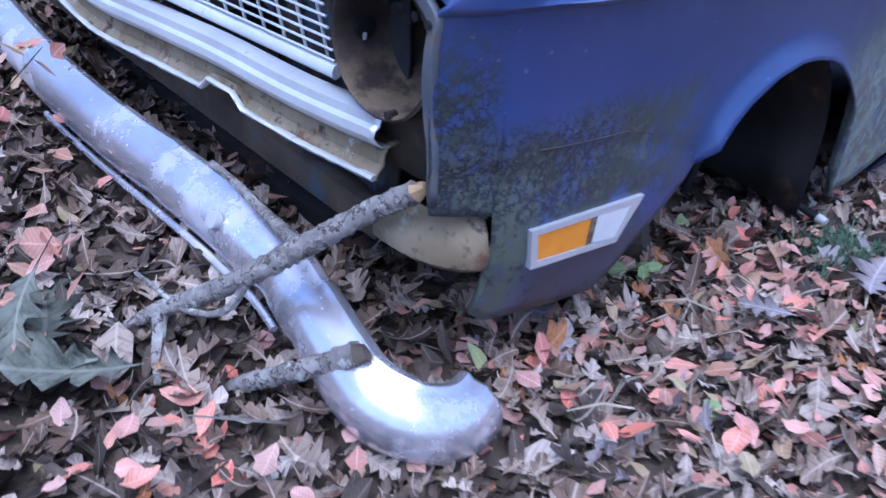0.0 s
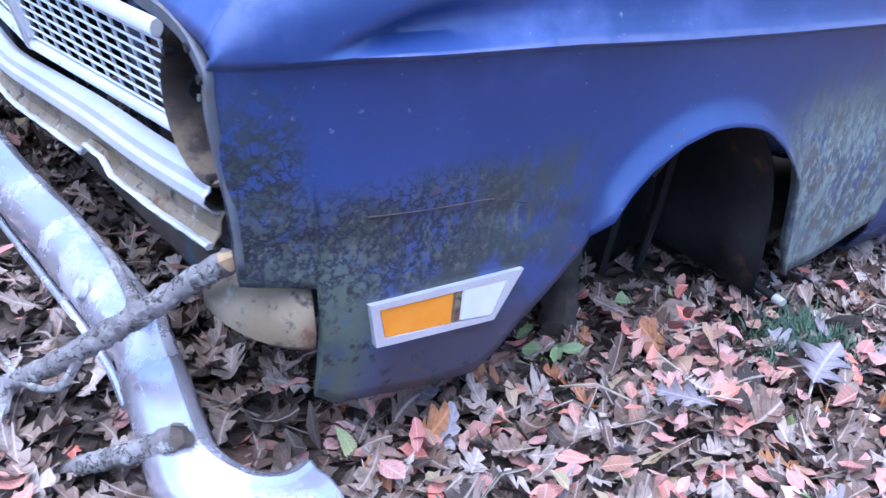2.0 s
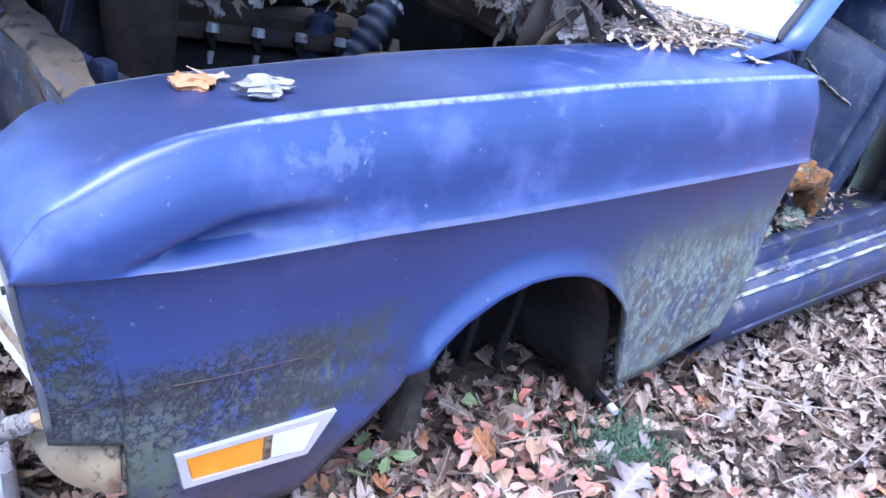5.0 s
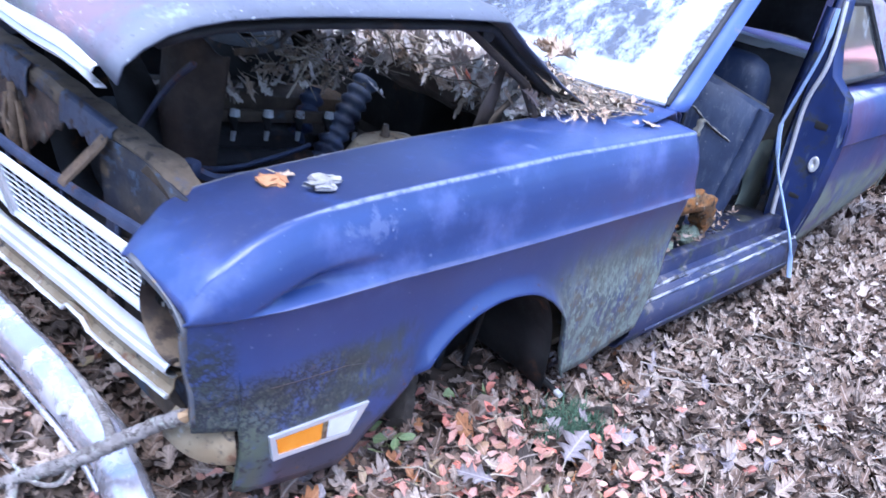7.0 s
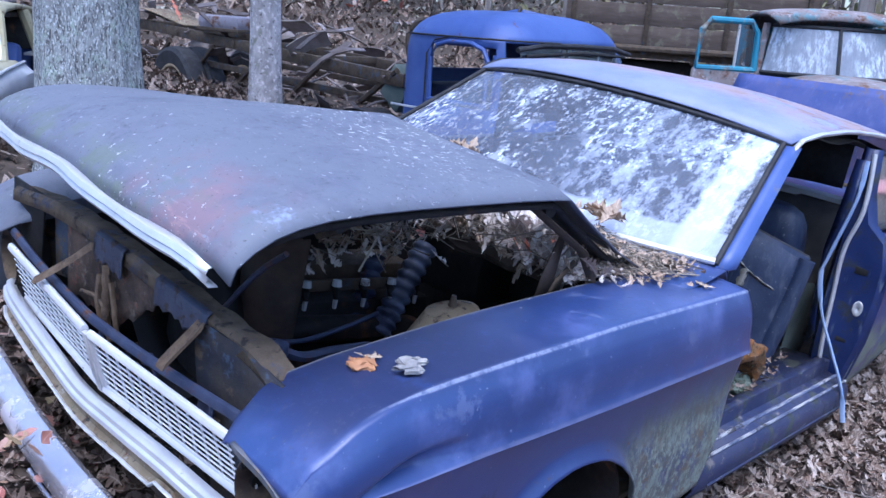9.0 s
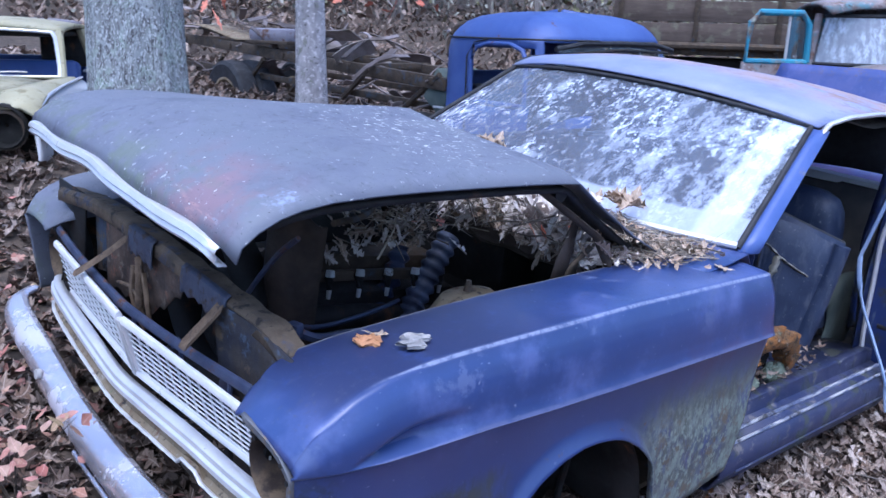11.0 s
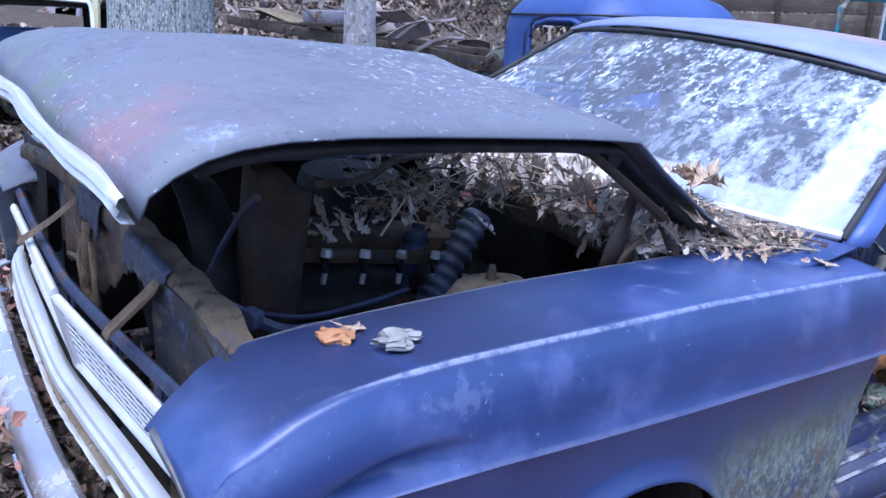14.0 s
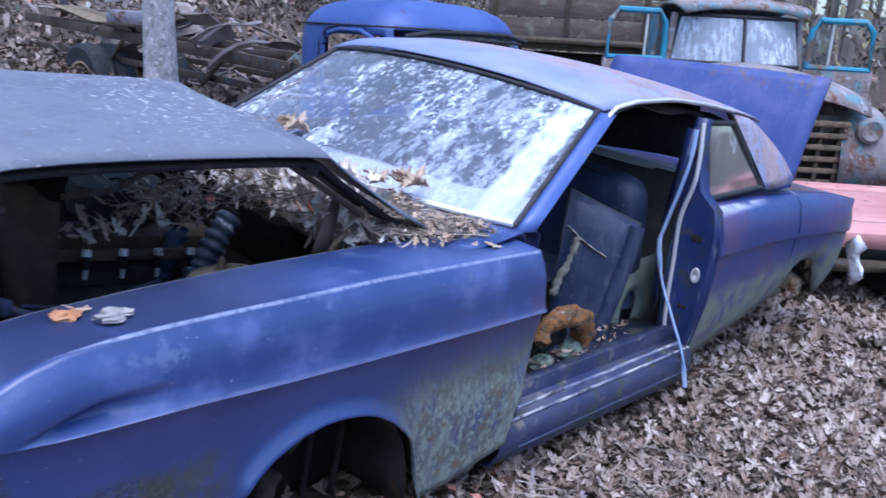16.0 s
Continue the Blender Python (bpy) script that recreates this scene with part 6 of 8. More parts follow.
def leaf_template(kind):
    """Points and triangles of a leaf of unit length: a lobed or oval blade with a midrib, or, far off, a plain fan."""
    if kind in LEAF_SHAPES:
        pts, tris = [], []
        for t, w, sweep in LEAF_SHAPES[kind]:
            pts += [(t - 0.5, 0.0), (t + sweep - 0.5, w), (t + sweep - 0.5, -w)]
        for i in range(len(LEAF_SHAPES[kind]) - 1):
            a = 3 * i
            tris += [(a, a + 3, a + 4), (a, a + 4, a + 1), (a, a + 2, a + 5), (a, a + 5, a + 3)]
        return np.array(pts), tris
    if kind == "far_oak":
        half = [(0.0, 0.025), (0.14, 0.18), (0.27, 0.08), (0.42, 0.29), (0.54, 0.10), (0.70, 0.29), (0.82, 0.10), (1.0, 0.0)]
    else:
        half = [(0.0, 0.02), (0.25, 0.21), (0.60, 0.22), (1.0, 0.0)]
    rim = [(x - 0.5, y) for x, y in half] + [(x - 0.5, -y) for x, y in half[-2::-1]]
    n = len(rim)
    return np.array([(0.0, 0.0)] + rim), [(0, 1 + i, 1 + (i + 1) % n) for i in range(n)]


def scatter_mesh(name, kind, places, sizes, mat, seed, tilt=0.45, curl=0.9):
    """One mesh of many loose leaves. places: (n, 3)."""
    rng = np.random.default_rng(seed)
    flat, tri = leaf_template(kind)
    n, k = len(places), len(flat)
    yaw, a, b = rng.uniform(0, 2 * np.pi, n), rng.normal(0, tilt, n), rng.normal(0, tilt, n)
    bend, fold, twist = rng.uniform(-0.5, 1.2, n) * curl, rng.uniform(-0.2, 1.1, n) * curl, rng.normal(0, 0.7, n) * curl
    sway = rng.normal(0, 0.35, n) * min(1.0, curl)
    x = np.tile(flat[:, 0], (n, 1)) * rng.uniform(0.8, 1.1, (n, 1))
    y = np.tile(flat[:, 1], (n, 1)) * rng.uniform(0.7, 1.25, (n, 1))
    edge = np.abs(flat[:, 1])[None] * 4
    x = x + rng.normal(0, 0.022, (n, k)) * np.minimum(1, edge)
    y = y * (1 + rng.normal(0, 0.16, (n, k)))
    z = bend[:, None] * x ** 2 + fold[:, None] * np.abs(y) * 0.8 + twist[:, None] * x * y * 1.4 + rng.normal(0, 0.045, (n, k)) * edge * min(1.0, curl)
    y = y + sway[:, None] * x ** 2
    z = z + a[:, None] * x + b[:, None] * y
    s = np.asarray(sizes)[:, None]
    px = (x * np.cos(yaw)[:, None] - y * np.sin(yaw)[:, None]) * s + places[:, :1]
    py = (x * np.sin(yaw)[:, None] + y * np.cos(yaw)[:, None]) * s + places[:, 1:2]
    pz = z * s + places[:, 2:3]
    v = np.stack([px, py, pz], -1).reshape(-1, 3)
    f = (np.array(tri)[None] + (np.arange(n) * k)[:, None, None]).reshape(-1, 3)
    me = bpy.data.meshes.new(name)
    me.vertices.add(len(v))
    me.vertices.foreach_set("co", v.astype(np.float32).ravel())
    me.loops.add(len(f) * 3)
    me.loops.foreach_set("vertex_index", f.ravel().astype(np.int32))
    me.polygons.add(len(f))
    me.polygons.foreach_set("loop_start", np.arange(0, len(f) * 3, 3, dtype=np.int32))
    me.polygons.foreach_set("loop_total", np.full(len(f), 3, dtype=np.int32))
    me.polygons.foreach_set("use_smooth", np.ones(len(f), dtype=bool))
    me.update(calc_edges=True)
    along = np.tile(flat[np.array(tri).ravel()], (n, 1)) + np.array([0.5, 0.0])
    me.uv_layers.new(name="blade").data.foreach_set("uv", along.astype(np.float32).ravel())
    me.materials.append(mat)
    return me


def on_ground(rng, n, x0, x1, y0, y1, lift=0.03, keep=None):
    out = []
    while len(out) < n:
        x, y = rng.uniform(x0, x1), rng.uniform(y0, y1)
        if keep and rng.random() > keep(x, y):
            continue
        out.append((x, y, ground_z(x, y) + 0.004 + lift * rng.random() ** 2))
    return np.array(out)


def litter(name, kind, n, area, size, mat, seed, label, keep=None, lift=0.035, tilt=0.5, curl=1.3):
    rng = np.random.default_rng(seed)
    p = on_ground(rng, n, *area, lift=lift, keep=keep)
    tagged(new(name, scatter_mesh(name, kind, p, rng.uniform(size[0], size[1], n), mat, seed, tilt, curl)), label, "leaves", kind="stuff")


def under_car(x, y):
    return 0.25 if (0.75 < x < 4.5 and -0.75 < y < 0.8) else 1.0


litter("leaf_litter", "oak", 14500, (-1.2, 3.4, -2.3, 0.3), (0.040, 0.082), leaf_brown, 1, "dry brown oak leaves covering the ground", lambda x, y: under_car(x, y) * min(1.0, max(0.55, 0.6 + 0.3 * x)), tilt=0.42, curl=1.1)
litter("leaf_litter", "far_oak", 13000, (3.2, 7.0, -3.4, 0.6), (0.050, 0.095), leaf_brown, 10, "dry brown oak leaves covering the ground", under_car, tilt=0.42)
litter("leaf_litter", "far_oval", 17000, (-1.4, 2.6, -2.3, 0.6), (0.022, 0.050), leaf_dark, 9, "dark damp leaves under the dry ones", under_car, lift=0.02)
litter("leaf_litter", "oak", 6200, (-1.2, 3.4, -2.3, 0.3), (0.038, 0.080), leaf_pale, 2, "pale curled leaves scattered over the ground", lambda x, y: under_car(x, y) * (0.10 + 0.14 * max(0.0, x) if x < 1.3 else min(1.0, 0.28 + 0.7 * (x - 1.3))), tilt=0.45, curl=1.1)
litter("leaf_litter", "far_oak", 9500, (2.8, 7.0, -3.4, -0.6), (0.050, 0.092), leaf_pale, 24, "pale curled leaves scattered over the ground", lift=0.04, tilt=0.42)
litter("leaf_litter", "far_oak", 9000, (-2.5, 3.5, 0.3, 7.0), (0.05, 0.10), leaf_brown, 3, "dry brown leaves beside the car", under_car)
litter("leaf_litter", "far_oak", 9000, (3.0, 16, -4, 16), (0.08, 0.15), leaf_brown, 4, "dry brown leaves among the trucks")
def off_path(x, y):
    """Thin where the dense litter round the car lies."""
    return 0.08 if (-1.1 < x < 6.8 and -2.2 < y < 6.5) else math.exp(-0.0025 * ((x - 1) ** 2 + (y + 1) ** 2))


litter("leaf_litter", "far_oval", 21000, (-8, 10, -9, 9), (0.07, 0.13), leaf_brown, 63, "dry brown leaves of the wood floor", off_path, tilt=0.42)
litter("leaf_litter", "far_oval", 8000, (-8, 10, -9, 9), (0.06, 0.12), leaf_pale, 64, "pale dry leaves of the wood floor", off_path, tilt=0.42)
litter("pink_leaf_litter", "oval", 1700, (-0.3, 1.9, -1.9, -0.7), (0.024, 0.042), leaf_pink, 5, "pink-red fallen leaves on the ground",
       lambda x, y: math.exp(-((x - 0.6) / 0.5) ** 2), lift=0.05, tilt=0.35, curl=0.6)
litter("pink_leaf_litter", "oval", 900, (-1.6, 0.3, -1.0, 3.0), (0.028, 0.048), leaf_pink, 6, "pink-red fallen leaves before the car",
       lambda x, y: 0.4 + 0.6 * math.exp(-((x + 0.4) / 0.5) ** 2), lift=0.06, tilt=0.35, curl=0.6)
litter("leaf_litter", "oak", 2600, (-1.7, 0.5, 0.2, 2.4), (0.040, 0.085), leaf_brown, 61, "dry brown leaves before the passenger fender", tilt=0.45)
litter("pink_leaf_litter", "oval", 800, (-1.3, 0.2, -0.4, 1.8), (0.028, 0.050), leaf_pink, 62, "pink-red fallen leaves before the bumper", lift=0.06, tilt=0.4, curl=0.6)
litter("salmon_leaf_litter", "oval", 260, (0.1, 1.5, -1.7, -0.72), (0.028, 0.05), leaf_salmon, 16, "salmon-pink fallen leaves on the brown litter", lambda x, y: math.exp(-((x - 0.7) / 0.45) ** 2), lift=0.055, tilt=0.35, curl=0.7)
litter("salmon_leaf_litter", "oval", 26, (-0.28, -0.04, -0.90, -0.60), (0.030, 0.05), leaf_salmon, 17, "salmon-pink fallen leaves by the broken branch", lift=0.06, tilt=0.35, curl=0.7)
litter("pale_leaf_litter", "oak", 150, (0.2, 1.7, -1.8, -0.75), (0.035, 0.065), leaf_lilac, 18, "pale lilac-grey dry leaves on the litter", lift=0.05, tilt=0.5, curl=1.2)
litter("seedling_leaves", "oval", 16, (0.50, 0.60, -0.86, -0.77), (0.032, 0.052), leaf_fresh, 19, "fresh green seedling leaves beside the wheel opening", lift=0.08, tilt=0.4, curl=0.6)
litter("green_leaf_litter", "oval", 16, (0.2, 1.3, -1.2, -0.75), (0.026, 0.045), leaf_fresh, 7, "yellow-green low leaves by the wheel opening", lift=0.04)
litter("orange_leaf_litter", "oak", 110, (-0.6, 2.0, -1.8, 0.2), (0.045, 0.075), leaf_orange, 8, "orange-brown fallen leaves", under_car)


def car_pile(name, n, seed, boxes, size, mat, kind, label, tilt=0.6):
    """Leaves lying on parts of the car; boxes: (centre, spread) in car space."""
    rng = np.random.default_rng(seed)
    pts = []
    for (c, s, w) in boxes:
        for _ in range(int(n * w)):
            p = Vector((c[0] + rng.normal(0, s[0]), c[1] + rng.normal(0, s[1]), c[2] + abs(rng.normal(0, s[2]))))
            if p.y < -0.82 or (p.x > 1.40 and p.y < -0.6 and p.z > 0.5 and p.x < 1.6):
                continue
            pts.append(tuple(CAR @ p))
    pts = np.array(pts)
    tagged(new(name, scatter_mesh(name, kind, pts, rng.uniform(size[0], size[1], len(pts)), mat, seed, tilt, 1.0)), label, "leaves", kind="stuff")


car_pile("cowl_leaves", 420, 11, [((1.20, -0.62, 0.628), (0.05, 0.05, 0.008), 0.35), ((1.34, -0.66, 0.630), (0.05, 0.05, 0.008), 0.25), ((1.27, -0.46, 0.645), (0.03, 0.06, 0.012), 0.25), ((1.36, 0.25, 0.66), (0.03, 0.12, 0.02), 0.3)], (0.018, 0.042), leaf_tan, "oak",
         "dry leaves heaped on the cowl", 0.4)
car_pile("cowl_leaves", 170, 34, [((1.11, -0.60, 0.628), (0.035, 0.035, 0.012), 1.0)], (0.014, 0.03), leaf_brightened, "oak", "small grey-white leaf scraps against the hood hinge", 0.5)


def leaf_heap():
    """Rotted mass of leaves along the top of the firewall, under the loose ones."""
    bm = bmesh.new()
    bmesh.ops.create_icosphere(bm, subdivisions=4, radius=1)
    for v in bm.verts:
        k = 1 + 0.22 * noise.noise(v.co * 3) + 0.13 * noise.noise(v.co * 9)
        v.co = Vector((1.15 + 0.11 * v.co.x * k, -0.22 + 0.34 * v.co.y * k, 0.585 + 0.065 * v.co.z * k))
    ob = part("rotted_leaf_heap", bm, leaf_dark)
    ob.matrix_world = CAR
    tagged(ob, "dark rotted leaf heap in the engine bay", "leaves", kind="stuff")


leaf_heap()
car_pile("engine_bay_leaves", 420, 12, [((1.03, -0.45, 0.640), (0.035, 0.05, 0.030), 0.55), ((1.05, -0.33, 0.650), (0.035, 0.07, 0.030), 0.65), ((1.05, -0.14, 0.625), (0.05, 0.10, 0.025), 0.25), ((1.08, 0.06, 0.60), (0.05, 0.10, 0.02), 0.12), ((1.06, -0.56, 0.600), (0.03, 0.025, 0.02), 0.2), ((1.15, -0.36, 0.675), (0.025, 0.07, 0.022), 0.4)], (0.034, 0.070), leaf_brightened, "oak",
         "pale dead leaves heaped in the engine bay", 0.9)
car_pile("engine_bay_leaves", 380, 13, [((1.06, -0.30, 0.630), (0.06, 0.14, 0.022), 0.5), ((1.08, -0.50, 0.60), (0.04, 0.04, 0.02), 0.2), ((0.80, -0.08, 0.560), (0.09, 0.06, 0.04), 0.10), ((0.62, -0.08, 0.545), (0.12, 0.035, 0.012), 0.06)], (0.026, 0.058), leaf_tan, "oak", "tan dead leaves in the engine bay", 0.9)
car_pile("engine_bay_leaves", 90, 35, [((0.66, -0.10, 0.545), (0.13, 0.03, 0.006), 0.15), ((0.80, -0.16, 0.60), (0.07, 0.08, 0.06), 0.4)], (0.030, 0.06), leaf_brightened, "oak", "pale leaves caught on the engine", 0.9)
car_pile("engine_bay_leaves", 16, 14, [((1.03, -0.47, 0.655), (0.03, 0.04, 0.012), 0.6), ((0.84, -0.22, 0.63), (0.03, 0.03, 0.01), 0.2)], (0.024, 0.042), leaf_red, "oval", "rust-red leaves in the engine bay", 0.7)
car_pile("sill_leaves", 150, 15, [((1.85, -0.72, 0.12), (0.22, 0.03, 0.02), 0.7), ((2.1, -0.5, 0.0), (0.3, 0.1, 0.02), 0.3)], (0.02, 0.045), leaf_brown, "oak", "dry leaves lying on the door sill", 0.35)


def twigs(name, n, seed, boxes, length, r, mat, label, rise=0.25):
    rng = np.random.default_rng(seed)
    verts, faces = [], []
    for c, s, w in boxes:
        for _ in range(int(n * w)):
            p = Vector((c[0] + rng.normal(0, s[0]), c[1] + rng.normal(0, s[1]), c[2] + abs(rng.normal(0, s[2]))))
            if p.y < -0.76:
                p.y = -0.76 - 0.02 * rng.random() if p.z > 0.3 else p.y
            d = Vector(rng.normal(0, 1, 3))
            d.z *= rise
            d.normalize()
            l, rr = rng.uniform(*length), r * rng.uniform(0.5, 1.2)
            side = d.cross(Vector((0, 0, 1))).normalized()
            up = side.cross(d)
            bend = Vector(rng.normal(0, 0.15, 3)) * l
            base = len(verts)
            for q, k in ((p - d * l / 2, 1.0), (p + bend * 0.5, 0.85), (p + d * l / 2, 0.4)):
                for a in (0, 2.094, 4.189):
                    verts.append(tuple(CAR @ (q + rr * k * (math.cos(a) * side + math.sin(a) * up))))
            for j in (0, 3):
                for i in range(3):
                    faces.append((base + j + i, base + j + (i + 1) % 3, base + j + 3 + (i + 1) % 3, base + j + 3 + i))
    tagged(new(name, mesh_of(name, verts, faces, mat)), label, "twigs", kind="stuff")


twigs("cowl_twigs", 420, 21, [((1.17, -0.60, 0.632), (0.06, 0.045, 0.010), 0.4), ((1.30, -0.655, 0.632), (0.055, 0.05, 0.008), 0.4), ((1.26, -0.48, 0.645), (0.035, 0.06, 0.012), 0.25)], (0.03, 0.11), 0.0019, straw, "dry straw and thin twigs on the cowl", 0.10)
twigs("engine_bay_twigs", 190, 22, [((0.98, -0.36, 0.670), (0.06, 0.12, 0.03), 0.5), ((0.80, -0.16, 0.60), (0.09, 0.09, 0.06), 0.55)], (0.05, 0.16), 0.0024, straw, "thin dead twigs in the engine bay", 0.5)
twigs("ground_twigs", 160, 23, [((-0.35, -0.6, 0.0), (0.35, 0.7, 0.02), 0.5), ((0.9, -1.2, -0.10), (0.6, 0.3, 0.02), 0.5)], (0.08, 0.30), 0.0026, twig_mat, "thin twigs on the leaf litter")


def single_leaf(name, kind, at, size, yaw, mat, label, curl=1.2, seed=0, m=CAR):
    rng_pts = np.array([[0.0, 0.0, 0.0]])
    ob = new(name, scatter_mesh(name, kind, rng_pts, [size], mat, seed, 0.15, curl))
    s = ob.modifiers.new("thickness", "SOLIDIFY")
    s.thickness = 0.0008
    ob.matrix_world = m @ Matrix.Translation(at) @ Matrix.Rotation(radians(yaw), 4, "Z")
    return tagged(ob, label, "leaf")


single_leaf("fender_leaf", "big_oak", (0.310, -0.700, 0.628), 0.06, 65, leaf_tan, "small tan leaf beside the orange one on the fender", 0.9, 37)


def shrivelled_leaf(at, mat, label, yaw=25, size=1.0, seed=5):
    """Dry leaf rolled up on itself, with a crumpled skin and open ends."""
    rng, verts, faces, n, m = random.Random(seed), [], [], 15, 9
    for i in range(m):
        u = i / (m - 1) - 0.5
        for j in range(n):
            a = -0.7 + 4.6 * j / (n - 1)
            r = 0.017 * (1 - 0.35 * j / n) * (1.1 - 1.6 * u * u) * (1 + rng.uniform(-0.30, 0.30))
            verts.append((0.056 * u + rng.uniform(-0.004, 0.004) * (i in (0, m - 1)) + 0.004 * math.sin(7 * a), 1.25 * r * math.cos(a) + 0.008 * math.sin(9 * u), 0.009 + 0.62 * r * math.sin(a)))
    for i in range(m - 1):
        for j in range(n - 1):
            k = i * n + j
            faces.append((k, k + 1, k + n + 1, k + n))
    ob = new("fender_leaf", mesh_of("fender_leaf", verts, faces, mat, True, 60))
    ob.matrix_world = CAR @ pose(*at, 0, 0, yaw) @ Matrix.Scale(size, 4)
    tagged(ob, label, "leaf")


shrivelled_leaf((0.278, -0.722, 0.621), leaf_orange, "curled orange-brown leaf lying on the fender", -50, 0.9, 12)
shrivelled_leaf((0.332, -0.786, 0.634), leaf_bleached_grey, "grey shrivelled leaf lying on the fender")
for cx, cy, cz, count, size in ((1.335, -0.46, 0.690, 9, 0.085), (1.30, -0.36, 0.675, 4, 0.06), (1.395, 0.165, 0.715, 9, 0.085)):
    for k in range(count):
        a, r = 2.4 * k, 0.011 * k ** 0.5
        single_leaf("windscreen_leaf", "big_oak", (cx + r * math.cos(a), cy + 1.6 * r * math.sin(a), cz + 0.006 * (k % 4)), size * (0.75 + 0.1 * (k % 4)), 137 * k, leaf_tan, "curled tan oak leaf clumped at the windscreen base", 1.8, 33 + k)
single_leaf("cowl_leaf", "big_oak", (1.32, -0.80, 0.624), 0.06, 20, leaf_tan, "small brown leaf lying on the fender by the windscreen", 0.6, 71)
single_leaf("oak_leaf", "big_oak", (-0.211, -0.478, 0.045), 0.18, 70, leaf_green, "large grey-green oak leaf on the ground", 0.7, 34)
single_leaf("oak_leaf", "big_oak", (-0.257, -0.562, 0.057), 0.17, 150, leaf_green, "large grey-green oak leaf on the ground", 0.7, 41)
single_leaf("oak_leaf", "big_oak", (-0.224, -0.618, 0.069), 0.15, 20, leaf_green, "large grey-green oak leaf on the ground", 0.7, 48)
single_leaf("oak_leaf", "big_oak", (-0.250, -0.511, 0.081), 0.14, -60, leaf_green, "large grey-green oak leaf on the ground", 0.7, 55)
single_leaf("oak_leaf", "big_oak", (0.88, -1.07, ground_z(0.88, -1.07) + 0.07), 0.11, 250, leaf_lilac, "large pale lilac oak leaf on the litter", 0.4, 35, Matrix.Identity(4))
single_leaf("oak_leaf", "big_oak", (0.61, -1.02, ground_z(0.61, -1.02) + 0.07), 0.095, 300, leaf_lilac, "pale lilac oak leaf on the litter", 0.4, 39, Matrix.Identity(4))


def straw_stems():
    """Bleached grass stems lying flat over the leaves."""
    rnd, bm = random.Random(41), bmesh.new()
    for k in range(60):
        x, y, a, l = rnd.uniform(0.2, 1.9), rnd.uniform(-1.7, -0.85), rnd.gauss(2.5, 0.5), rnd.uniform(0.03, 0.10)
        z = ground_z(x, y) + rnd.uniform(0.030, 0.055)
        d = Vector((math.cos(a), math.sin(a), 0)) * l
        p = Vector((x, y, z))
        tube([p - d * 0.5, p + Vector((0, 0, 0.012)) + d.cross(Vector((0, 0, 1))) * rnd.uniform(-0.12, 0.12), p + d * 0.5], [0.0026, 0.0034, 0.0016], 5, bm=bm, squash=0.5)
    ob = part("straw_stems", bm, straw)
    tagged(ob, "bleached grass stems lying on the leaf litter", "grass", kind="stuff")


straw_stems()


def ground_rod():
    z = ground_z(1.05, -0.85)
    rod = part("steel_rod", tube([(1.09, -0.66, z + 0.10), (1.06, -0.79, z + 0.07), (1.04, -0.90, z + 0.055)], 0.008, 10), dark_metal)
    tagged(rod, "thin dark steel rod lying out of the wheel opening", "rod")
    part("rod_tip", tube([(1.04, -0.90, z + 0.055), (1.037, -0.918, z + 0.053)], [0.0095, 0.008], 10), pale_metal, rod, "bright bare tip")
    p = [(0.80, -0.63, ground_z(0.80, -0.63) + 0.10), (0.74, -0.67, ground_z(0.74, -0.67) + 0.07), (0.67, -0.73, ground_z(0.67, -0.73) + 0.05), (0.61, -0.78, ground_z(0.61, -0.78) + 0.03)]
    log = part("rotten_log", tube(smooth_path(p, 5), 0.028, 12, wobble=0.4, seed=4), log_bark)
    tagged(log, "short rotten brown log lying under the fender", "log")


ground_rod()


def shrub(at, n, seed, spread, height, label):
    """Low wiry seedling bush with pink oval leaves."""
    rng = np.random.default_rng(seed)
    root = empty("seedling_bush", CAR @ Matrix.Translation(at), label, "bush", "pink-leaved seedlings")
    bm, pts = bmesh.new(), []
    for k in range(n):
        a = rng.uniform(0, 2 * np.pi)
        tip = Vector((spread * math.cos(a) * rng.uniform(0.4, 1), spread * math.sin(a) * rng.uniform(0.4, 1), height * rng.uniform(0.5, 1.1)))
        mid = tip * 0.5 + Vector((0, 0, height * 0.2))
        tube([(0, 0, 0), mid, tip], [0.0018, 0.0013, 0.0008], 5, bm)
        for q in range(8):
            t = 0.1 + 0.9 * q / 7
            p = mid.lerp(tip, t) + Vector(rng.normal(0, 0.022, 3))
            pts.append(tuple(p))
    part("stem", bm, log_bark, root)
    ob = new("foliage", scatter_mesh("leaves", "oval", np.array(pts), rng.uniform(0.028, 0.046, len(pts)), leaf_pink, seed, 0.5, 0.5))
    ob.parent = root


shrub((-0.16, -0.02, 0.0), 6, 41, 0.16, 0.22, "thin bush with pink leaves before the bumper")
shrub((-0.30, 0.30, 0.02), 6, 42, 0.22, 0.22, "thin bush with pink leaves on the leaf litter")
shrub((-0.28, -0.50, 0.0), 4, 43, 0.30, 0.12, "thin bush with pink leaves by the branch")
shrub((0.75, -1.0, -0.07), 4, 44, 0.15, 0.10, "low pink seedling beside the wheel opening")
shrub((-0.35, 0.7, 0.02), 6, 45, 0.25, 0.25, "thin bush with pink leaves near the far fender")


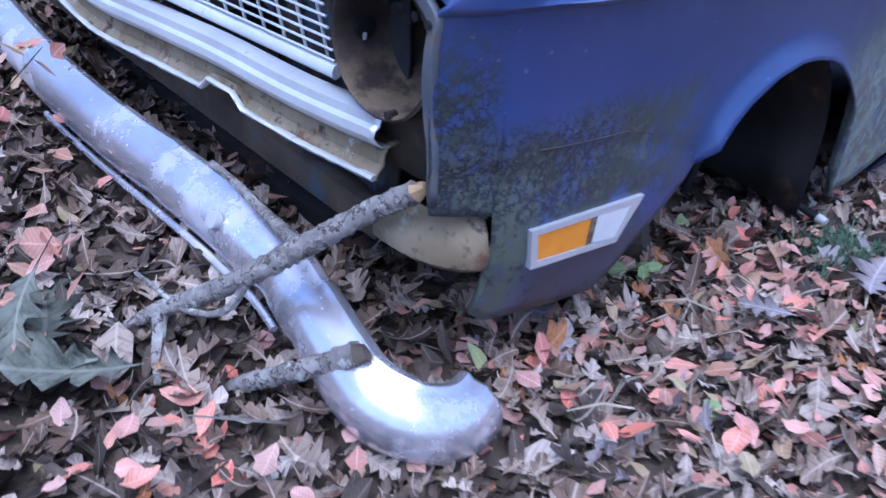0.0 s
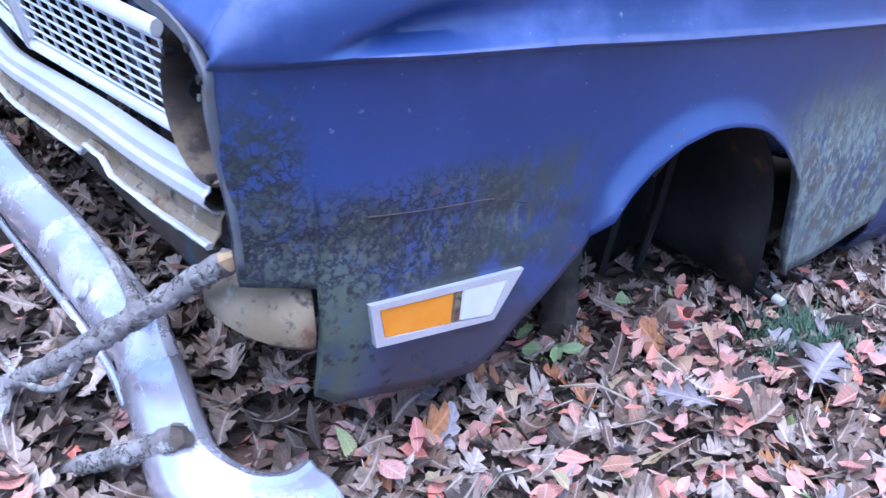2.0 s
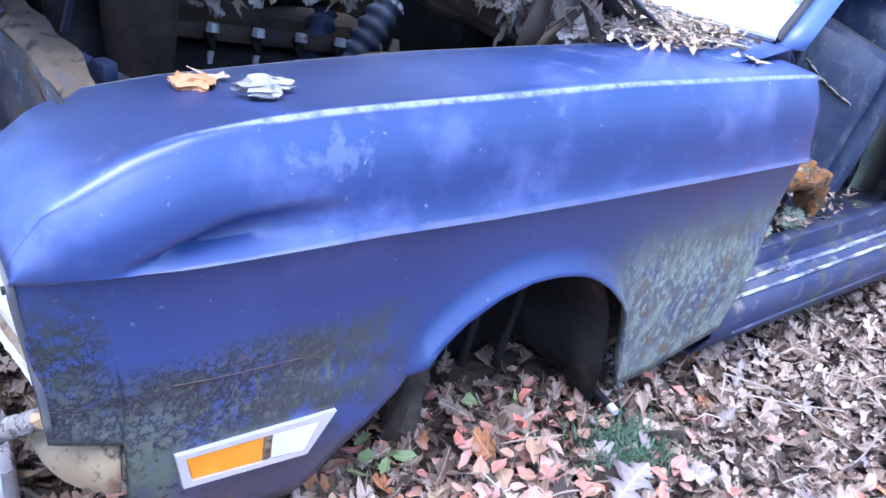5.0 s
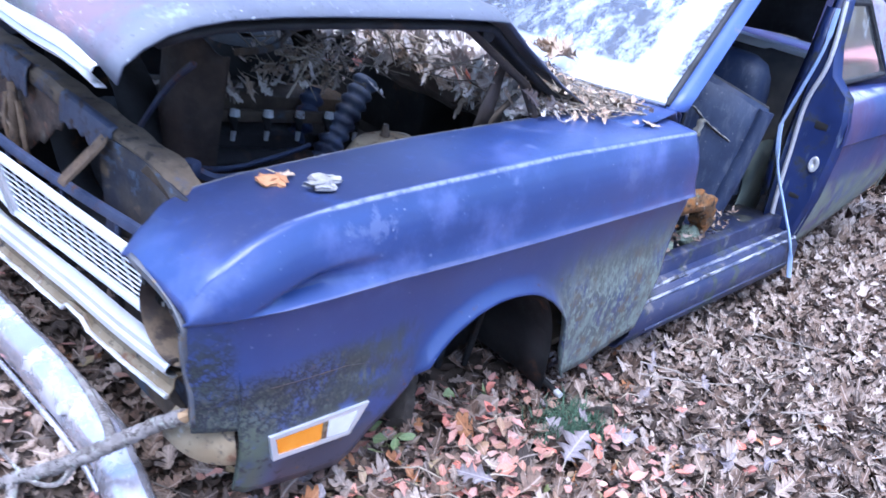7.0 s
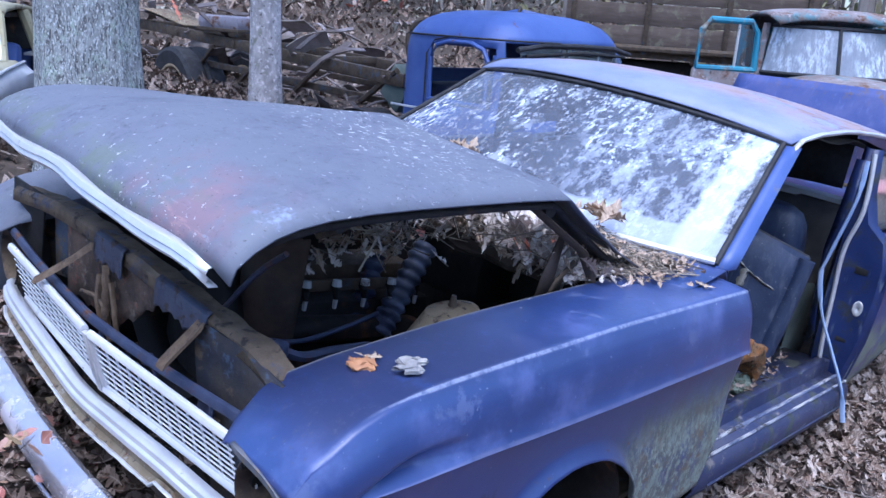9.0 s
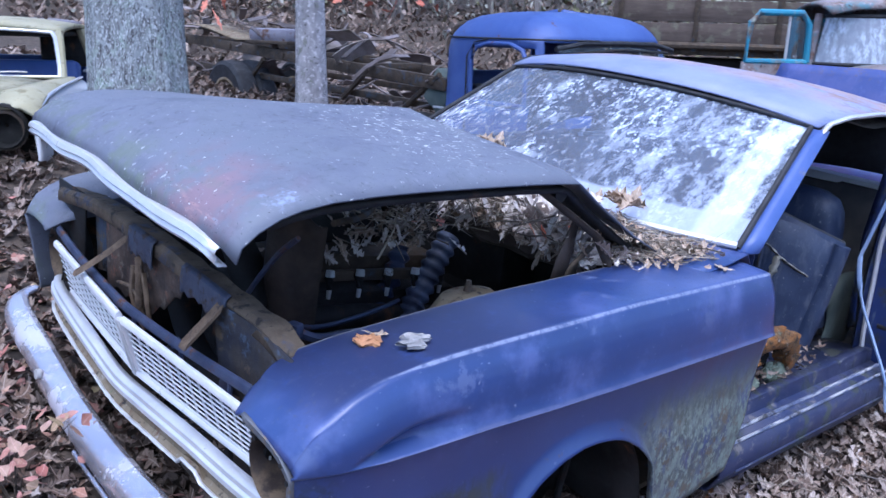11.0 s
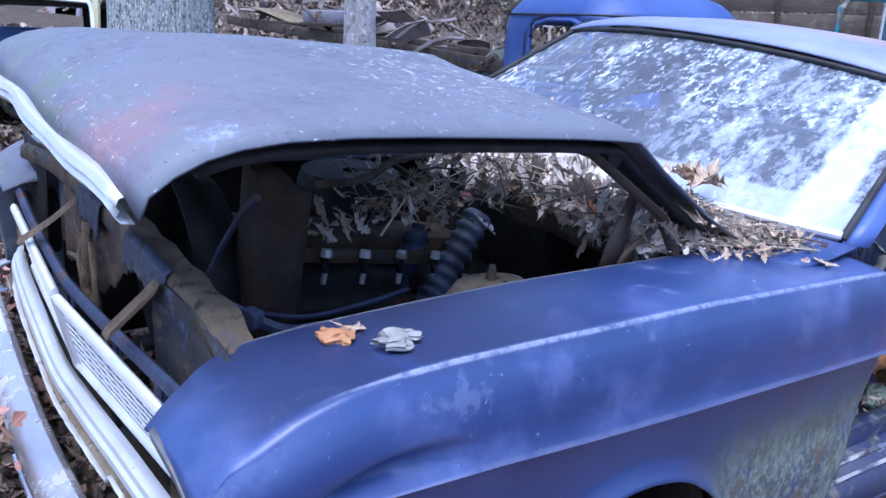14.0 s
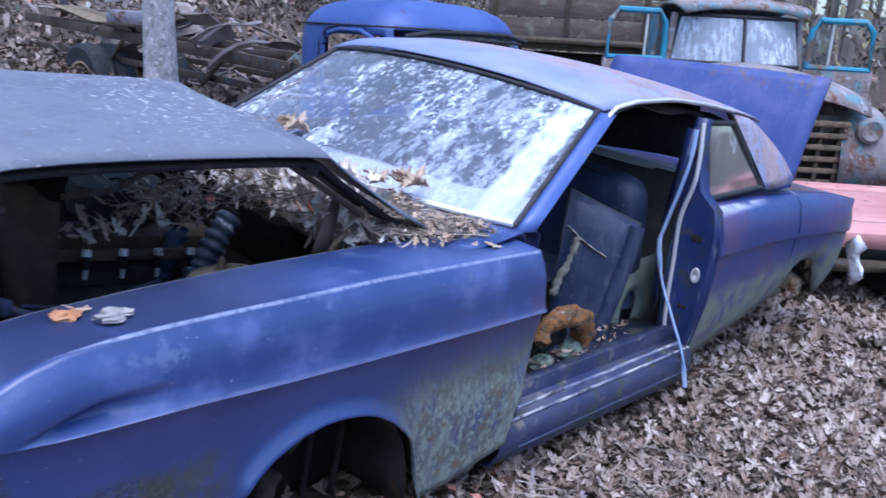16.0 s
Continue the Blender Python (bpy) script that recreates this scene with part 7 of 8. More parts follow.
def grass_tuft(at, n, seed, label):
    rng = np.random.default_rng(seed)
    verts, faces = [], []
    for k in range(n):
        p = Vector(at) + Vector((rng.normal(0, 0.045), rng.normal(0, 0.035), 0))
        h, a = rng.uniform(0.012, 0.042), rng.uniform(0, 6.28)
        d = Vector((math.cos(a), math.sin(a), 0))
        w = Vector((-d.y, d.x, 0)) * 0.0016
        b = len(verts)
        for q, s in ((p, 1), (p + d * 0.3 * h + Vector((0, 0, h * 0.7)), 0.8)):
            verts += [tuple(CAR @ (q - w * s)), tuple(CAR @ (q + w * s))]
        verts.append(tuple(CAR @ (p + d * 0.8 * h + Vector((0, 0, h)))))
        faces += [(b, b + 1, b + 3, b + 2), (b + 2, b + 3, b + 4)]
    tagged(new("grass_tuft", mesh_of("grass_tuft", verts, faces, grass_mat)), label, "grass", kind="stuff")


grass_tuft(CAR.inverted() @ Vector((0.985, -0.985, ground_z(0.985, -0.985) + 0.02)), 1200, 51, "clump of thin green grass under the wheel opening")
grass_tuft((0.6, -0.95, -0.04), 120, 52, "sparse green shoots among leaves")


# ---- trees ----
def tree(name, at, r, height, mat, label, seed, limbs=0, crown=None, flare=0.35, n=28, ridge=0.03, lean=(0, 0)):
    rnd = random.Random(seed)
    x, y = at
    z0 = ground_z(x, y) - 0.1
    root = empty(name, Matrix.Translation((x, y, z0)), label, "tree")
    secs = []
    steps = max(10, int(height * 6))
    for k in range(steps + 1):
        h = height * (k / steps) ** 1.3
        rr = r * (1 - 0.55 * h / height) * (1 + flare * math.exp(-h / 0.35))
        row = []
        for i in range(n):
            a = 2 * math.pi * i / n
            w = 1 + ridge * math.sin(a * 9 + 2 * math.sin(h * 1.5)) + 1.5 * ridge * noise.noise((4 * math.cos(a), 4 * math.sin(a), h * 1.2 + seed))
            row.append((rr * w * math.cos(a) + lean[0] * h, rr * w * math.sin(a) + lean[1] * h, h))
        secs.append(row)
    part("trunk", loft(secs, ring=True), mat, root, "", 0, 80)
    pts = []
    bm = bmesh.new()
    for k in range(limbs):
        h = height * (0.35 + 0.6 * k / max(1, limbs))
        a = rnd.uniform(0, 6.28)
        l = height * rnd.uniform(0.12, 0.28)
        p0 = Vector((lean[0] * h, lean[1] * h, h))
        p1 = p0 + Vector((math.cos(a), math.sin(a), 0.5)) * l * 0.5
        p2 = p0 + Vector((math.cos(a + 0.3), math.sin(a + 0.3), 0.7)) * l
        r0 = r * 0.30 * (1 - 0.6 * h / height)
        tube([p0, p1, p2], [r0, r0 * 0.6, r0 * 0.2], 6, bm)
        for q in range(6):
            s = p0.lerp(p2, 0.35 + 0.6 * q / 5)
            e = s + Vector((rnd.uniform(-1, 1), rnd.uniform(-1, 1), rnd.uniform(-0.1, 0.9))) * l * 0.4
            tube([s, e], [r0 * 0.25, r0 * 0.06], 5, bm)
            pts += [tuple(s.lerp(e, rnd.random()) + Vector((rnd.gauss(0, 0.25), rnd.gauss(0, 0.25), rnd.gauss(0, 0.2)))) for _ in range(26)]
    if limbs:
        part("limbs", bm, mat, root)
        if crown:
            rng = np.random.default_rng(seed)
            ob = new("crown", scatter_mesh("crown", "far_oak", np.array(pts), rng.uniform(0.10, 0.18, len(pts)), crown, seed, 0.8, 0.8))
            ob.parent = root
    return root


tree("oak_tree", (0.948, 2.055), 0.222, 9.0, oak_bark, "thick ridged grey oak trunk with lichen", 61, 10, leaf_brown, 0.30, 48, 0.045)
tree("beech_tree", (2.72, 3.41), 0.112, 8.0, grey_bark, "slim pale smooth-barked trunk", 62, 8, leaf_brown, 0.35, 24, 0.015)


def red_sprig():
    """Thin drooping branches with red oak leaves before the pale trunk."""
    base = Vector((2.9, 3.4, 1.45))
    root = empty("red_oak_sprig", BANK @ Matrix.Translation(base), "thin branch with salmon-red oak leaves", "branch")
    rng = np.random.default_rng(5)
    bm, pts = bmesh.new(), []
    stem = Vector((0.8, 1.4, 0.9))
    for tip in ((-1.22, -0.90, -0.24), (-1.28, -0.95, -0.20), (-1.15, -1.0, -0.15), (-0.66, -0.9, -0.20), (-0.40, -1.05, -0.16), (-0.2, -1.0, -0.22), (-0.05, -1.05, -0.12), (0.3, -0.6, -0.1)):
        e = Vector(tip)
        mid = stem.lerp(e, 0.55) + Vector((rng.normal(0, 0.1), rng.normal(0, 0.1), 0.10))
        tube(smooth_path([stem, mid, e], 5), list(np.linspace(0.014, 0.003, 11)), 5, bm)
        for q in range(11):
            pts.append(tuple(mid.lerp(e, rng.uniform(0.55, 1.06)) + Vector(rng.normal(0, 0.07, 3))))
    part("twig", bm, grey_bark, root)
    ob = new("foliage", scatter_mesh("leaves", "oak", np.array(pts), rng.uniform(0.06, 0.10, len(pts)), leaf_red, 8, 0.9, 0.6))
    ob.parent = root


red_sprig()


def far_woods():
    """Thin trunks of the wood all round, one mesh, with their leaves."""
    rnd = random.Random(9)
    verts, faces, leaves = [], [], []
    for k in range(480):
        a, d = rnd.uniform(0, 2 * math.pi), rnd.uniform(15, 55)
        x, y = 1 + d * math.cos(a), d * math.sin(a)
        # trunks on the unseen side thinned so more open sky reflects
        if math.cos(a - math.radians(225)) > -0.1 and k % 4:
            continue
        r, h = rnd.uniform(0.06, 0.2), rnd.uniform(9, 15)
        z = ground_z(x, y) - 0.2
        lx, ly = rnd.gauss(0, 0.02), rnd.gauss(0, 0.02)
        for j in range(5):
            t = j / 4
            for i in range(7):
                w = 2 * math.pi * i / 7
                verts.append((x + lx * h * t + r * (1 - 0.7 * t) * math.cos(w), y + ly * h * t + r * (1 - 0.7 * t) * math.sin(w), z + h * t))
        b = len(verts) - 35
        faces += [(b + j * 7 + i, b + j * 7 + (i + 1) % 7, b + (j + 1) * 7 + (i + 1) % 7, b + (j + 1) * 7 + i) for j in range(4) for i in range(7)]
        for q in range(9):
            t = rnd.uniform(0.35, 0.95)
            w, l = rnd.uniform(0, 6.28), rnd.uniform(0.8, 2.2)
            p = Vector((x + lx * h * t, y + ly * h * t, z + h * t))
            e = p + Vector((math.cos(w), math.sin(w), 0.6)) * l
            b = len(verts)
            for s, rr in ((p, r * 0.25), (e, r * 0.05)):
                verts += [(s.x + rr, s.y, s.z), (s.x - rr * 0.5, s.y + rr * 0.87, s.z), (s.x - rr * 0.5, s.y - rr * 0.87, s.z)]
            faces += [(b + i, b + (i + 1) % 3, b + 3 + (i + 1) % 3, b + 3 + i) for i in range(3)]
            for _ in range(7):
                m = p.lerp(e, rnd.uniform(0.4, 1.1))
                leaves.append((m.x + rnd.gauss(0, 0.4), m.y + rnd.gauss(0, 0.4), m.z + rnd.gauss(0, 0.3)))
    tagged(new("far_woods", mesh_of("far_woods", verts, faces, wood_bark)), "thin bare trunks of the surrounding wood", "woods", kind="stuff")
    rng = np.random.default_rng(4)
    tagged(new("far_foliage", scatter_mesh("far_foliage", "far_oval", np.array(leaves), rng.uniform(0.15, 0.35, len(leaves)), haze_leaf, 4, 0.9, 0.6)), "sparse pale foliage of the wood", "woods", kind="stuff")


far_woods()


def undergrowth():
    rng = np.random.default_rng(17)
    pts = []
    for k in range(110):
        a, d = rng.uniform(-0.3, 1.9), rng.uniform(13, 34)
        x, y = d * math.cos(a), d * math.sin(a)
        s = rng.uniform(0.5, 1.4)
        z = ground_z(x, y)
        for _ in range(70):
            pts.append((x + rng.normal(0, s), y + rng.normal(0, s), z + abs(rng.normal(0, 0.9 * s))))
    tagged(new("undergrowth", scatter_mesh("undergrowth", "far_oval", np.array(pts), rng.uniform(0.06, 0.15, len(pts)), haze_leaf, 18, 0.9, 0.6)), "pale grey undergrowth behind the trucks", "woods", kind="stuff")
    pts = []
    for k in range(380):
        a, d = rng.uniform(-0.35, 1.9), rng.uniform(15, 30)
        x, y, sp = d * math.cos(a), d * math.sin(a), rng.uniform(0.5, 1.2)
        z = ground_z(x, y) + rng.uniform(0, 5.5)
        for _ in range(45):
            pts.append((x + rng.normal(0, sp), y + rng.normal(0, sp), z + rng.normal(0, sp)))
    tagged(new("far_brush", scatter_mesh("far_brush", "far_oval", np.array(pts), rng.uniform(0.12, 0.26, len(pts)), far_leaf, 20, 0.9, 0.6)), "yellow-green thin foliage far behind the trucks", "woods", kind="stuff")
    pts = []
    for k in range(240):
        a, d = rng.uniform(-0.2, 1.75), rng.uniform(10.5, 24)
        x, y, sp = d * math.cos(a), d * math.sin(a), rng.uniform(0.3, 0.9)
        for _ in range(40):
            pts.append((x + rng.normal(0, sp), y + rng.normal(0, sp), ground_z(x, y) + abs(rng.normal(0, 0.6 * sp))))
    tagged(new("brown_undergrowth", scatter_mesh("brown_undergrowth", "far_oval", np.array(pts), rng.uniform(0.08, 0.16, len(pts)), leaf_brown, 19, 0.9, 0.8)), "brown dead brush behind the trucks", "woods", kind="stuff")


undergrowth()


# ---- other wrecks ----
def nearer(k):
    return Matrix.Translation(HUB) @ Matrix.Scale(k, 4) @ Matrix.Translation(-HUB)


def wheel(name, r, w, parent, m, rim_mat):
    n = 32
    def ring(rr, y):
        return [tuple(m @ Vector((rr * math.cos(2 * math.pi * k / n), y, rr * math.sin(2 * math.pi * k / n)))) for k in range(n)]
    t = part(name, loft([ring(r * 0.62, -w * 0.42), ring(r * 0.9, -w * 0.5), ring(r * 0.98, -w * 0.38), ring(r, 0), ring(r * 0.98, w * 0.38), ring(r * 0.9, w * 0.5), ring(r * 0.62, w * 0.42)], ring=True), rubber, parent, "weathered truck tyre")
    part("rim", loft([ring(r * 0.63, -w * 0.42), ring(r * 0.58, -w * 0.40), ring(r * 0.52, -w * 0.1), ring(r * 0.25, -w * 0.05), ring(r * 0.2, -w * 0.25), ring(r * 0.02, -w * 0.27)], ring=True), rim_mat, t, "rusty rim", 0.004)
    for k in range(6):
        a = math.pi * k / 3
        p = Vector((r * 0.38 * math.cos(a), -w * 0.12, r * 0.38 * math.sin(a)))
        part("lug", tube([m @ p, m @ (p + Vector((0, -0.03, 0)))], 0.016, 6), dark_metal, t)
    return t


def old_blue_truck():
    """1940s style cab on a long bare frame; local x ahead, y to its left."""
    m = Matrix.Translation((4.95, 2.95, -0.12)) @ Matrix.Rotation(radians(-90), 4, "Z")
    t = empty("old_truck", BANK @ m, "old blue truck with rounded cab and long bare rusty frame", "truck")
    levels = [(0.10, 0.62, 0.80), (0.3, 0.62, 0.795)] + [(0.45 + 0.06 * k, 0.62, 0.79 - 0.002 * k) for k in range(11)] + [
        (1.10, 0.615, 0.765), (1.15, 0.605, 0.755), (1.20, 0.585, 0.735), (1.25, 0.555, 0.70), (1.30, 0.51, 0.645), (1.345, 0.43, 0.55), (1.375, 0.32, 0.41), (1.39, 0.18, 0.24), (1.394, 0.02, 0.03)]
    n, bm = 120, bmesh.new()
    def sup(a, h, e):
        return h * abs(a) ** (2 / e) * (1 if a > 0 else -1)
    rows = [[(-0.05 + sup(math.cos(2 * math.pi * k / n), hx, 4.0) - (0.10 * max(0, z - 0.85) if math.cos(2 * math.pi * k / n) > 0.3 else 0), sup(math.sin(2 * math.pi * k / n), hy, 4.0), z) for k in range(n)] for z, hx, hy in levels]
    loft(rows, bm, ring=True)

    def opening(f):
        c = f.calc_center_median()
        side = abs(c.y) > 0.6 and -0.16 < c.x < 0.38 and 0.66 < c.z < 1.12
        screen = c.x > 0.40 and abs(c.y) < 0.66 and 0.82 < c.z < 1.14
        return side or screen or (c.x < -0.5 and abs(c.y) < 0.36 and 0.85 < c.z < 1.08)
    bmesh.ops.delete(bm, geom=[f for f in bm.faces if opening(f)], context="FACES")
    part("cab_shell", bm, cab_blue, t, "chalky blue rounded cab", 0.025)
    for s in (-1, 1):
        w = [(-0.17, 0.66), (-0.17, 1.0), (-0.12, 1.09), (0.0, 1.125), (0.22, 1.125), (0.34, 1.08), (0.38, 1.0), (0.38, 0.66)]
        part("window_rim", tube([(x, s * (0.785 - 0.03 * max(0, z - 0.9)), z) for x, z in w + [w[0]]], 0.018, 8), cab_blue, t)
        part("door_seam", tube([(-0.21, s * 0.80, 0.2), (-0.21, s * 0.79, 1.02), (-0.15, s * 0.775, 1.13), (0.0, s * 0.765, 1.165)], 0.006, 6), rubber, t)
        part("chrome_line", box(0.30, 0.012, 0.018, (-0.42, s * 0.795, 0.57), bevel=0.003), trim, t)
        part("rear_fender", loft([[(-0.80 + 0.42 * -math.cos(a), s * y, 0.05 + 0.45 * math.sin(a)) for y in (0.70, 0.82, 0.92, 0.95)] for a in [math.pi * k / 12 for k in range(13)]]), dark_metal, t, "dark rear fender", 0.01)
    part("gutter", tube([(-0.05 + sup(math.cos(2 * math.pi * k / 60), 0.615, 4.0), sup(math.sin(2 * math.pi * k / 60), 0.765, 4.0), 1.165) for k in range(20, 60)], 0.008, 6), rubber, t, "dark roof seam")
    part("screen_pane", loft([[(0.54, -0.64, 0.84), (0.56, 0, 0.85), (0.54, 0.64, 0.84)], [(0.50, -0.60, 1.13), (0.52, 0, 1.14), (0.50, 0.60, 1.13)]]), truck_glass, t)
    part("screen_rim", tube([(0.535, -0.66, 1.10), (0.55, -0.4, 1.145), (0.555, 0, 1.15), (0.55, 0.4, 1.145), (0.535, 0.66, 1.10)], 0.02, 8), rubber, t)
    part("wiper_bar", tube([(0.56, -0.6, 1.06), (0.575, 0, 1.10), (0.57, 0.55, 1.08)], 0.012, 6), dark_metal, t)
    part("cowl_panel", loft([[(0.56, y, 0.82), (0.72, y, 0.80), (0.75, y, 0.5), (0.74, y, 0.2)] for y in (-0.75, -0.4, 0, 0.4, 0.75)]), cab_blue, t, "", 0.01)
    part("seat", box(0.3, 1.2, 0.45, (-0.3, 0, 0.55), bevel=0.05), vinyl, t)
    for ob in list(t.children):
        ob.data.transform(Matrix.Diagonal((1.13, 1.13, 1.0, 1.0)))
    # frame and rear axle
    for y, label in ((-0.60, "rusty frame rail"), (0.35, "rusty frame rail")):
        part("frame_rail", box(6.2, 0.06, 0.12, (-3.9, y, 0.885 if y < 0 else 0.86), Matrix.Rotation(radians(2.7), 4, "Y"), 0.01), rust_metal, t, label)
        part("lower_rail", box(6.2, 0.05, 0.07, (-3.7, y + 0.1, 0.58), Matrix.Rotation(radians(1.5), 4, "Y"), 0.01), rust_metal, t)
    for k in range(0, 9, 2):
        part("cross_member", box(0.06, 1.1, 0.07, (-1.0 - 0.68 * k, -0.1, 0.76 + 0.03 * k), bevel=0.01), rust_metal, t)
    for k in range(5):
        part("frame_strut", tube([(-0.9 - 1.1 * k, -0.62, 0.82), (-1.5 - 1.1 * k, -0.55, 0.48)], 0.03, 6), rust_metal, t)
    for y in (-0.55, -0.30, 0.45):
        wheel("rear_wheel", 0.58, 0.25, t, Matrix.Translation((-4.90, y - 0.16, 0.20)), tan_metal)
    part("axle", tube([(-4.94, -0.7, 0.22), (-4.94, 0.6, 0.22)], 0.06, 10), rust_metal, t)
    part("bent_hoop", tube(smooth_path([(-0.70, -0.5, 0.70), (-0.85, -0.55, 1.05), (-0.80, -0.5, 1.25), (-0.62, -0.4, 1.28)], 5), 0.03, 8), rust_metal, t, "bent rusty hoop behind the cab")
    part("tank", box(0.3, 0.5, 0.34, (-0.95, -0.35, 0.66), Matrix.Rotation(radians(35), 4, "Y"), 0.02), card, t, "grey-green fuel tank")


old_blue_truck()


def teal_truck():
    """1950s cab, both doors open, facing the blue car. Local x ahead (towards the viewer), y to its left."""
    m = Matrix.Translation((8.55, 1.66, -0.49)) @ Matrix.Rotation(radians(222), 4, "Z")
    t = empty("teal_truck", nearer(0.90) @ m, "rusting teal truck with open doors and a split wraparound windscreen", "truck")
    def arc(z, w, xf, xs):
        return [(xf - (xf - xs) * abs(u) ** 3.2, w * u, z) for u in [-1 + k / 12 for k in range(25)]]
    part("windscreen_pane", loft([arc(1.36, 0.70, 0.18, -0.10), arc(1.60, 0.66, 0.12, -0.13), arc(1.84, 0.62, 0.05, -0.16)]), truck_screen, t, "split grimy windscreen with reflections painted in")
    part("centre_post", tube([(0.19, 0, 1.36), (0.13, 0, 1.60), (0.06, 0, 1.84)], 0.018, 8), rubber, t)
    part("screen_gasket", tube(arc(1.355, 0.705, 0.185, -0.10), 0.02, 8), rubber, t)
    part("screen_gasket", tube(arc(1.845, 0.625, 0.055, -0.16), 0.02, 8), rubber, t)
    part("roof", loft([[(x, w * u, z + 0.07 * (1 - abs(u) ** 3)) for u in [-1 + k / 8 for k in range(17)]] for x, w, z in ((0.10, 0.64, 1.86), (0.06, 0.70, 1.92), (-0.1, 0.74, 1.97), (-0.5, 0.75, 1.98), (-0.9, 0.73, 1.93), (-1.0, 0.68, 1.80))]),
         teal_rust, t, "lichen-stained cab roof", 0.03)
    part("cab_back", box(0.04, 1.4, 1.3, (-1.0, 0, 1.25), bevel=0.02), teal_paint, t)
    for s in (-1, 1):
        part("cab_post", tube([(-0.12, s * 0.74, 0.6), (-0.14, s * 0.73, 1.36), (-0.20, s * 0.68, 1.86)], 0.04, 10), teal_rust, t)
        part("cab_side", box(0.35, 0.04, 1.3, (-0.85, s * 0.74, 1.25), bevel=0.02), teal_paint, t)
        # open door with a window frame
        h = Matrix.Translation((-0.10, s * 0.78, 0)) @ Matrix.Rotation(s * radians(-100), 4, "Z")
        fr = [(0.0, 1.36), (-0.02, 1.75), (-0.10, 1.86), (-0.55, 1.86), (-0.64, 1.76), (-0.66, 1.36)]
        d = part("door_frame", tube([h @ Vector((x, 0, z)) for x, z in fr + [fr[0]]], 0.035, 8), teal_paint, t, "teal open door frame")
        part("door_skin", box(0.74, 0.05, 0.75, (0, 0, 0), h @ Matrix.Translation((-0.33, 0, 0.98)), 0.02), teal_rust, d)
        part("vent_pane", loft([[h @ Vector((-0.04, 0, 1.40)), h @ Vector((-0.22, 0, 1.40))], [h @ Vector((-0.06, 0, 1.80)), h @ Vector((-0.22, 0, 1.82))]]), truck_glass, d)
        part("vent_post", tube([h @ Vector((-0.23, 0, 1.36)), h @ Vector((-0.23, 0, 1.84))], 0.015, 6), pale_metal, d)
        # front wing
        part("front_fender", loft([[(1.0 + 0.62 * -math.cos(a) * 0.95, s * y, 0.35 + (0.74 if y < 0.95 else 0.70) * math.sin(a) ** 0.7) for y in (0.55, 0.75, 0.95, 1.02)] for a in [math.pi * k / 14 for k in range(15)]]),
             teal_rust, t, "rusted rounded fender", 0.02)
        part("headlight", loft([[(1.52 + dx, s * 0.78 + r * math.cos(a), 0.86 + r * math.sin(a)) for a in [2 * math.pi * k / 20 for k in range(20)]] for r, dx in ((0.12, 0), (0.12, 0.06), (0.09, 0.08), (0.01, 0.06))], ring=True), teal_rust, t)
    part("hood", loft([[(x, w * u, z + 0.16 * (1 - abs(u) ** 2.2)) for u in [-1 + k / 8 for k in range(17)]] for x, w, z in ((0.12, 0.74, 1.22), (0.5, 0.80, 1.22), (1.0, 0.84, 1.18), (1.4, 0.82, 1.10), (1.55, 0.78, 0.98))]), teal_rust, t, "rusted rounded hood", 0.02)
    part("hood_seam", tube([(0.9, -0.66, 1.13), (0.92, -0.3, 1.26), (0.93, 0, 1.28), (0.92, 0.3, 1.26), (0.9, 0.66, 1.13)], 0.012, 6), rubber, t)
    part("hood_badge", box(0.03, 0.16, 0.08, (1.56, 0, 1.05), bevel=0.015), teal_paint, t)
    for k in range(6):
        part("grille_bar", box(0.05, 1.20, 0.05, (1.54 - 0.01 * k, 0, 0.90 - 0.11 * k), bevel=0.012), rail_rust, t)
    for k in range(7):
        part("grille_post", box(0.04, 0.04, 0.62, (1.50, -0.54 + 0.18 * k, 0.62), bevel=0.008), rust_metal, t)
    part("grille_back", box(0.04, 1.24, 0.75, (1.42, 0, 0.60), bevel=0.01), dark_metal, t)
    part("front_bumper", box(0.10, 1.9, 0.18, (1.66, 0, 0.22), bevel=0.03), teal_rust, t)
    part("seat", box(0.4, 1.2, 0.5, (-0.75, 0, 1.2), bevel=0.06), vinyl, t)
    for s in (-1, 1):
        wheel("front_wheel", 0.42, 0.22, t, Matrix.Translation((1.0, s * 0.82, 0.30)), rust_metal)
    part("chassis", box(5.0, 0.9, 0.2, (-1.2, 0, 0.45), bevel=0.02), rust_metal, t)


teal_truck()


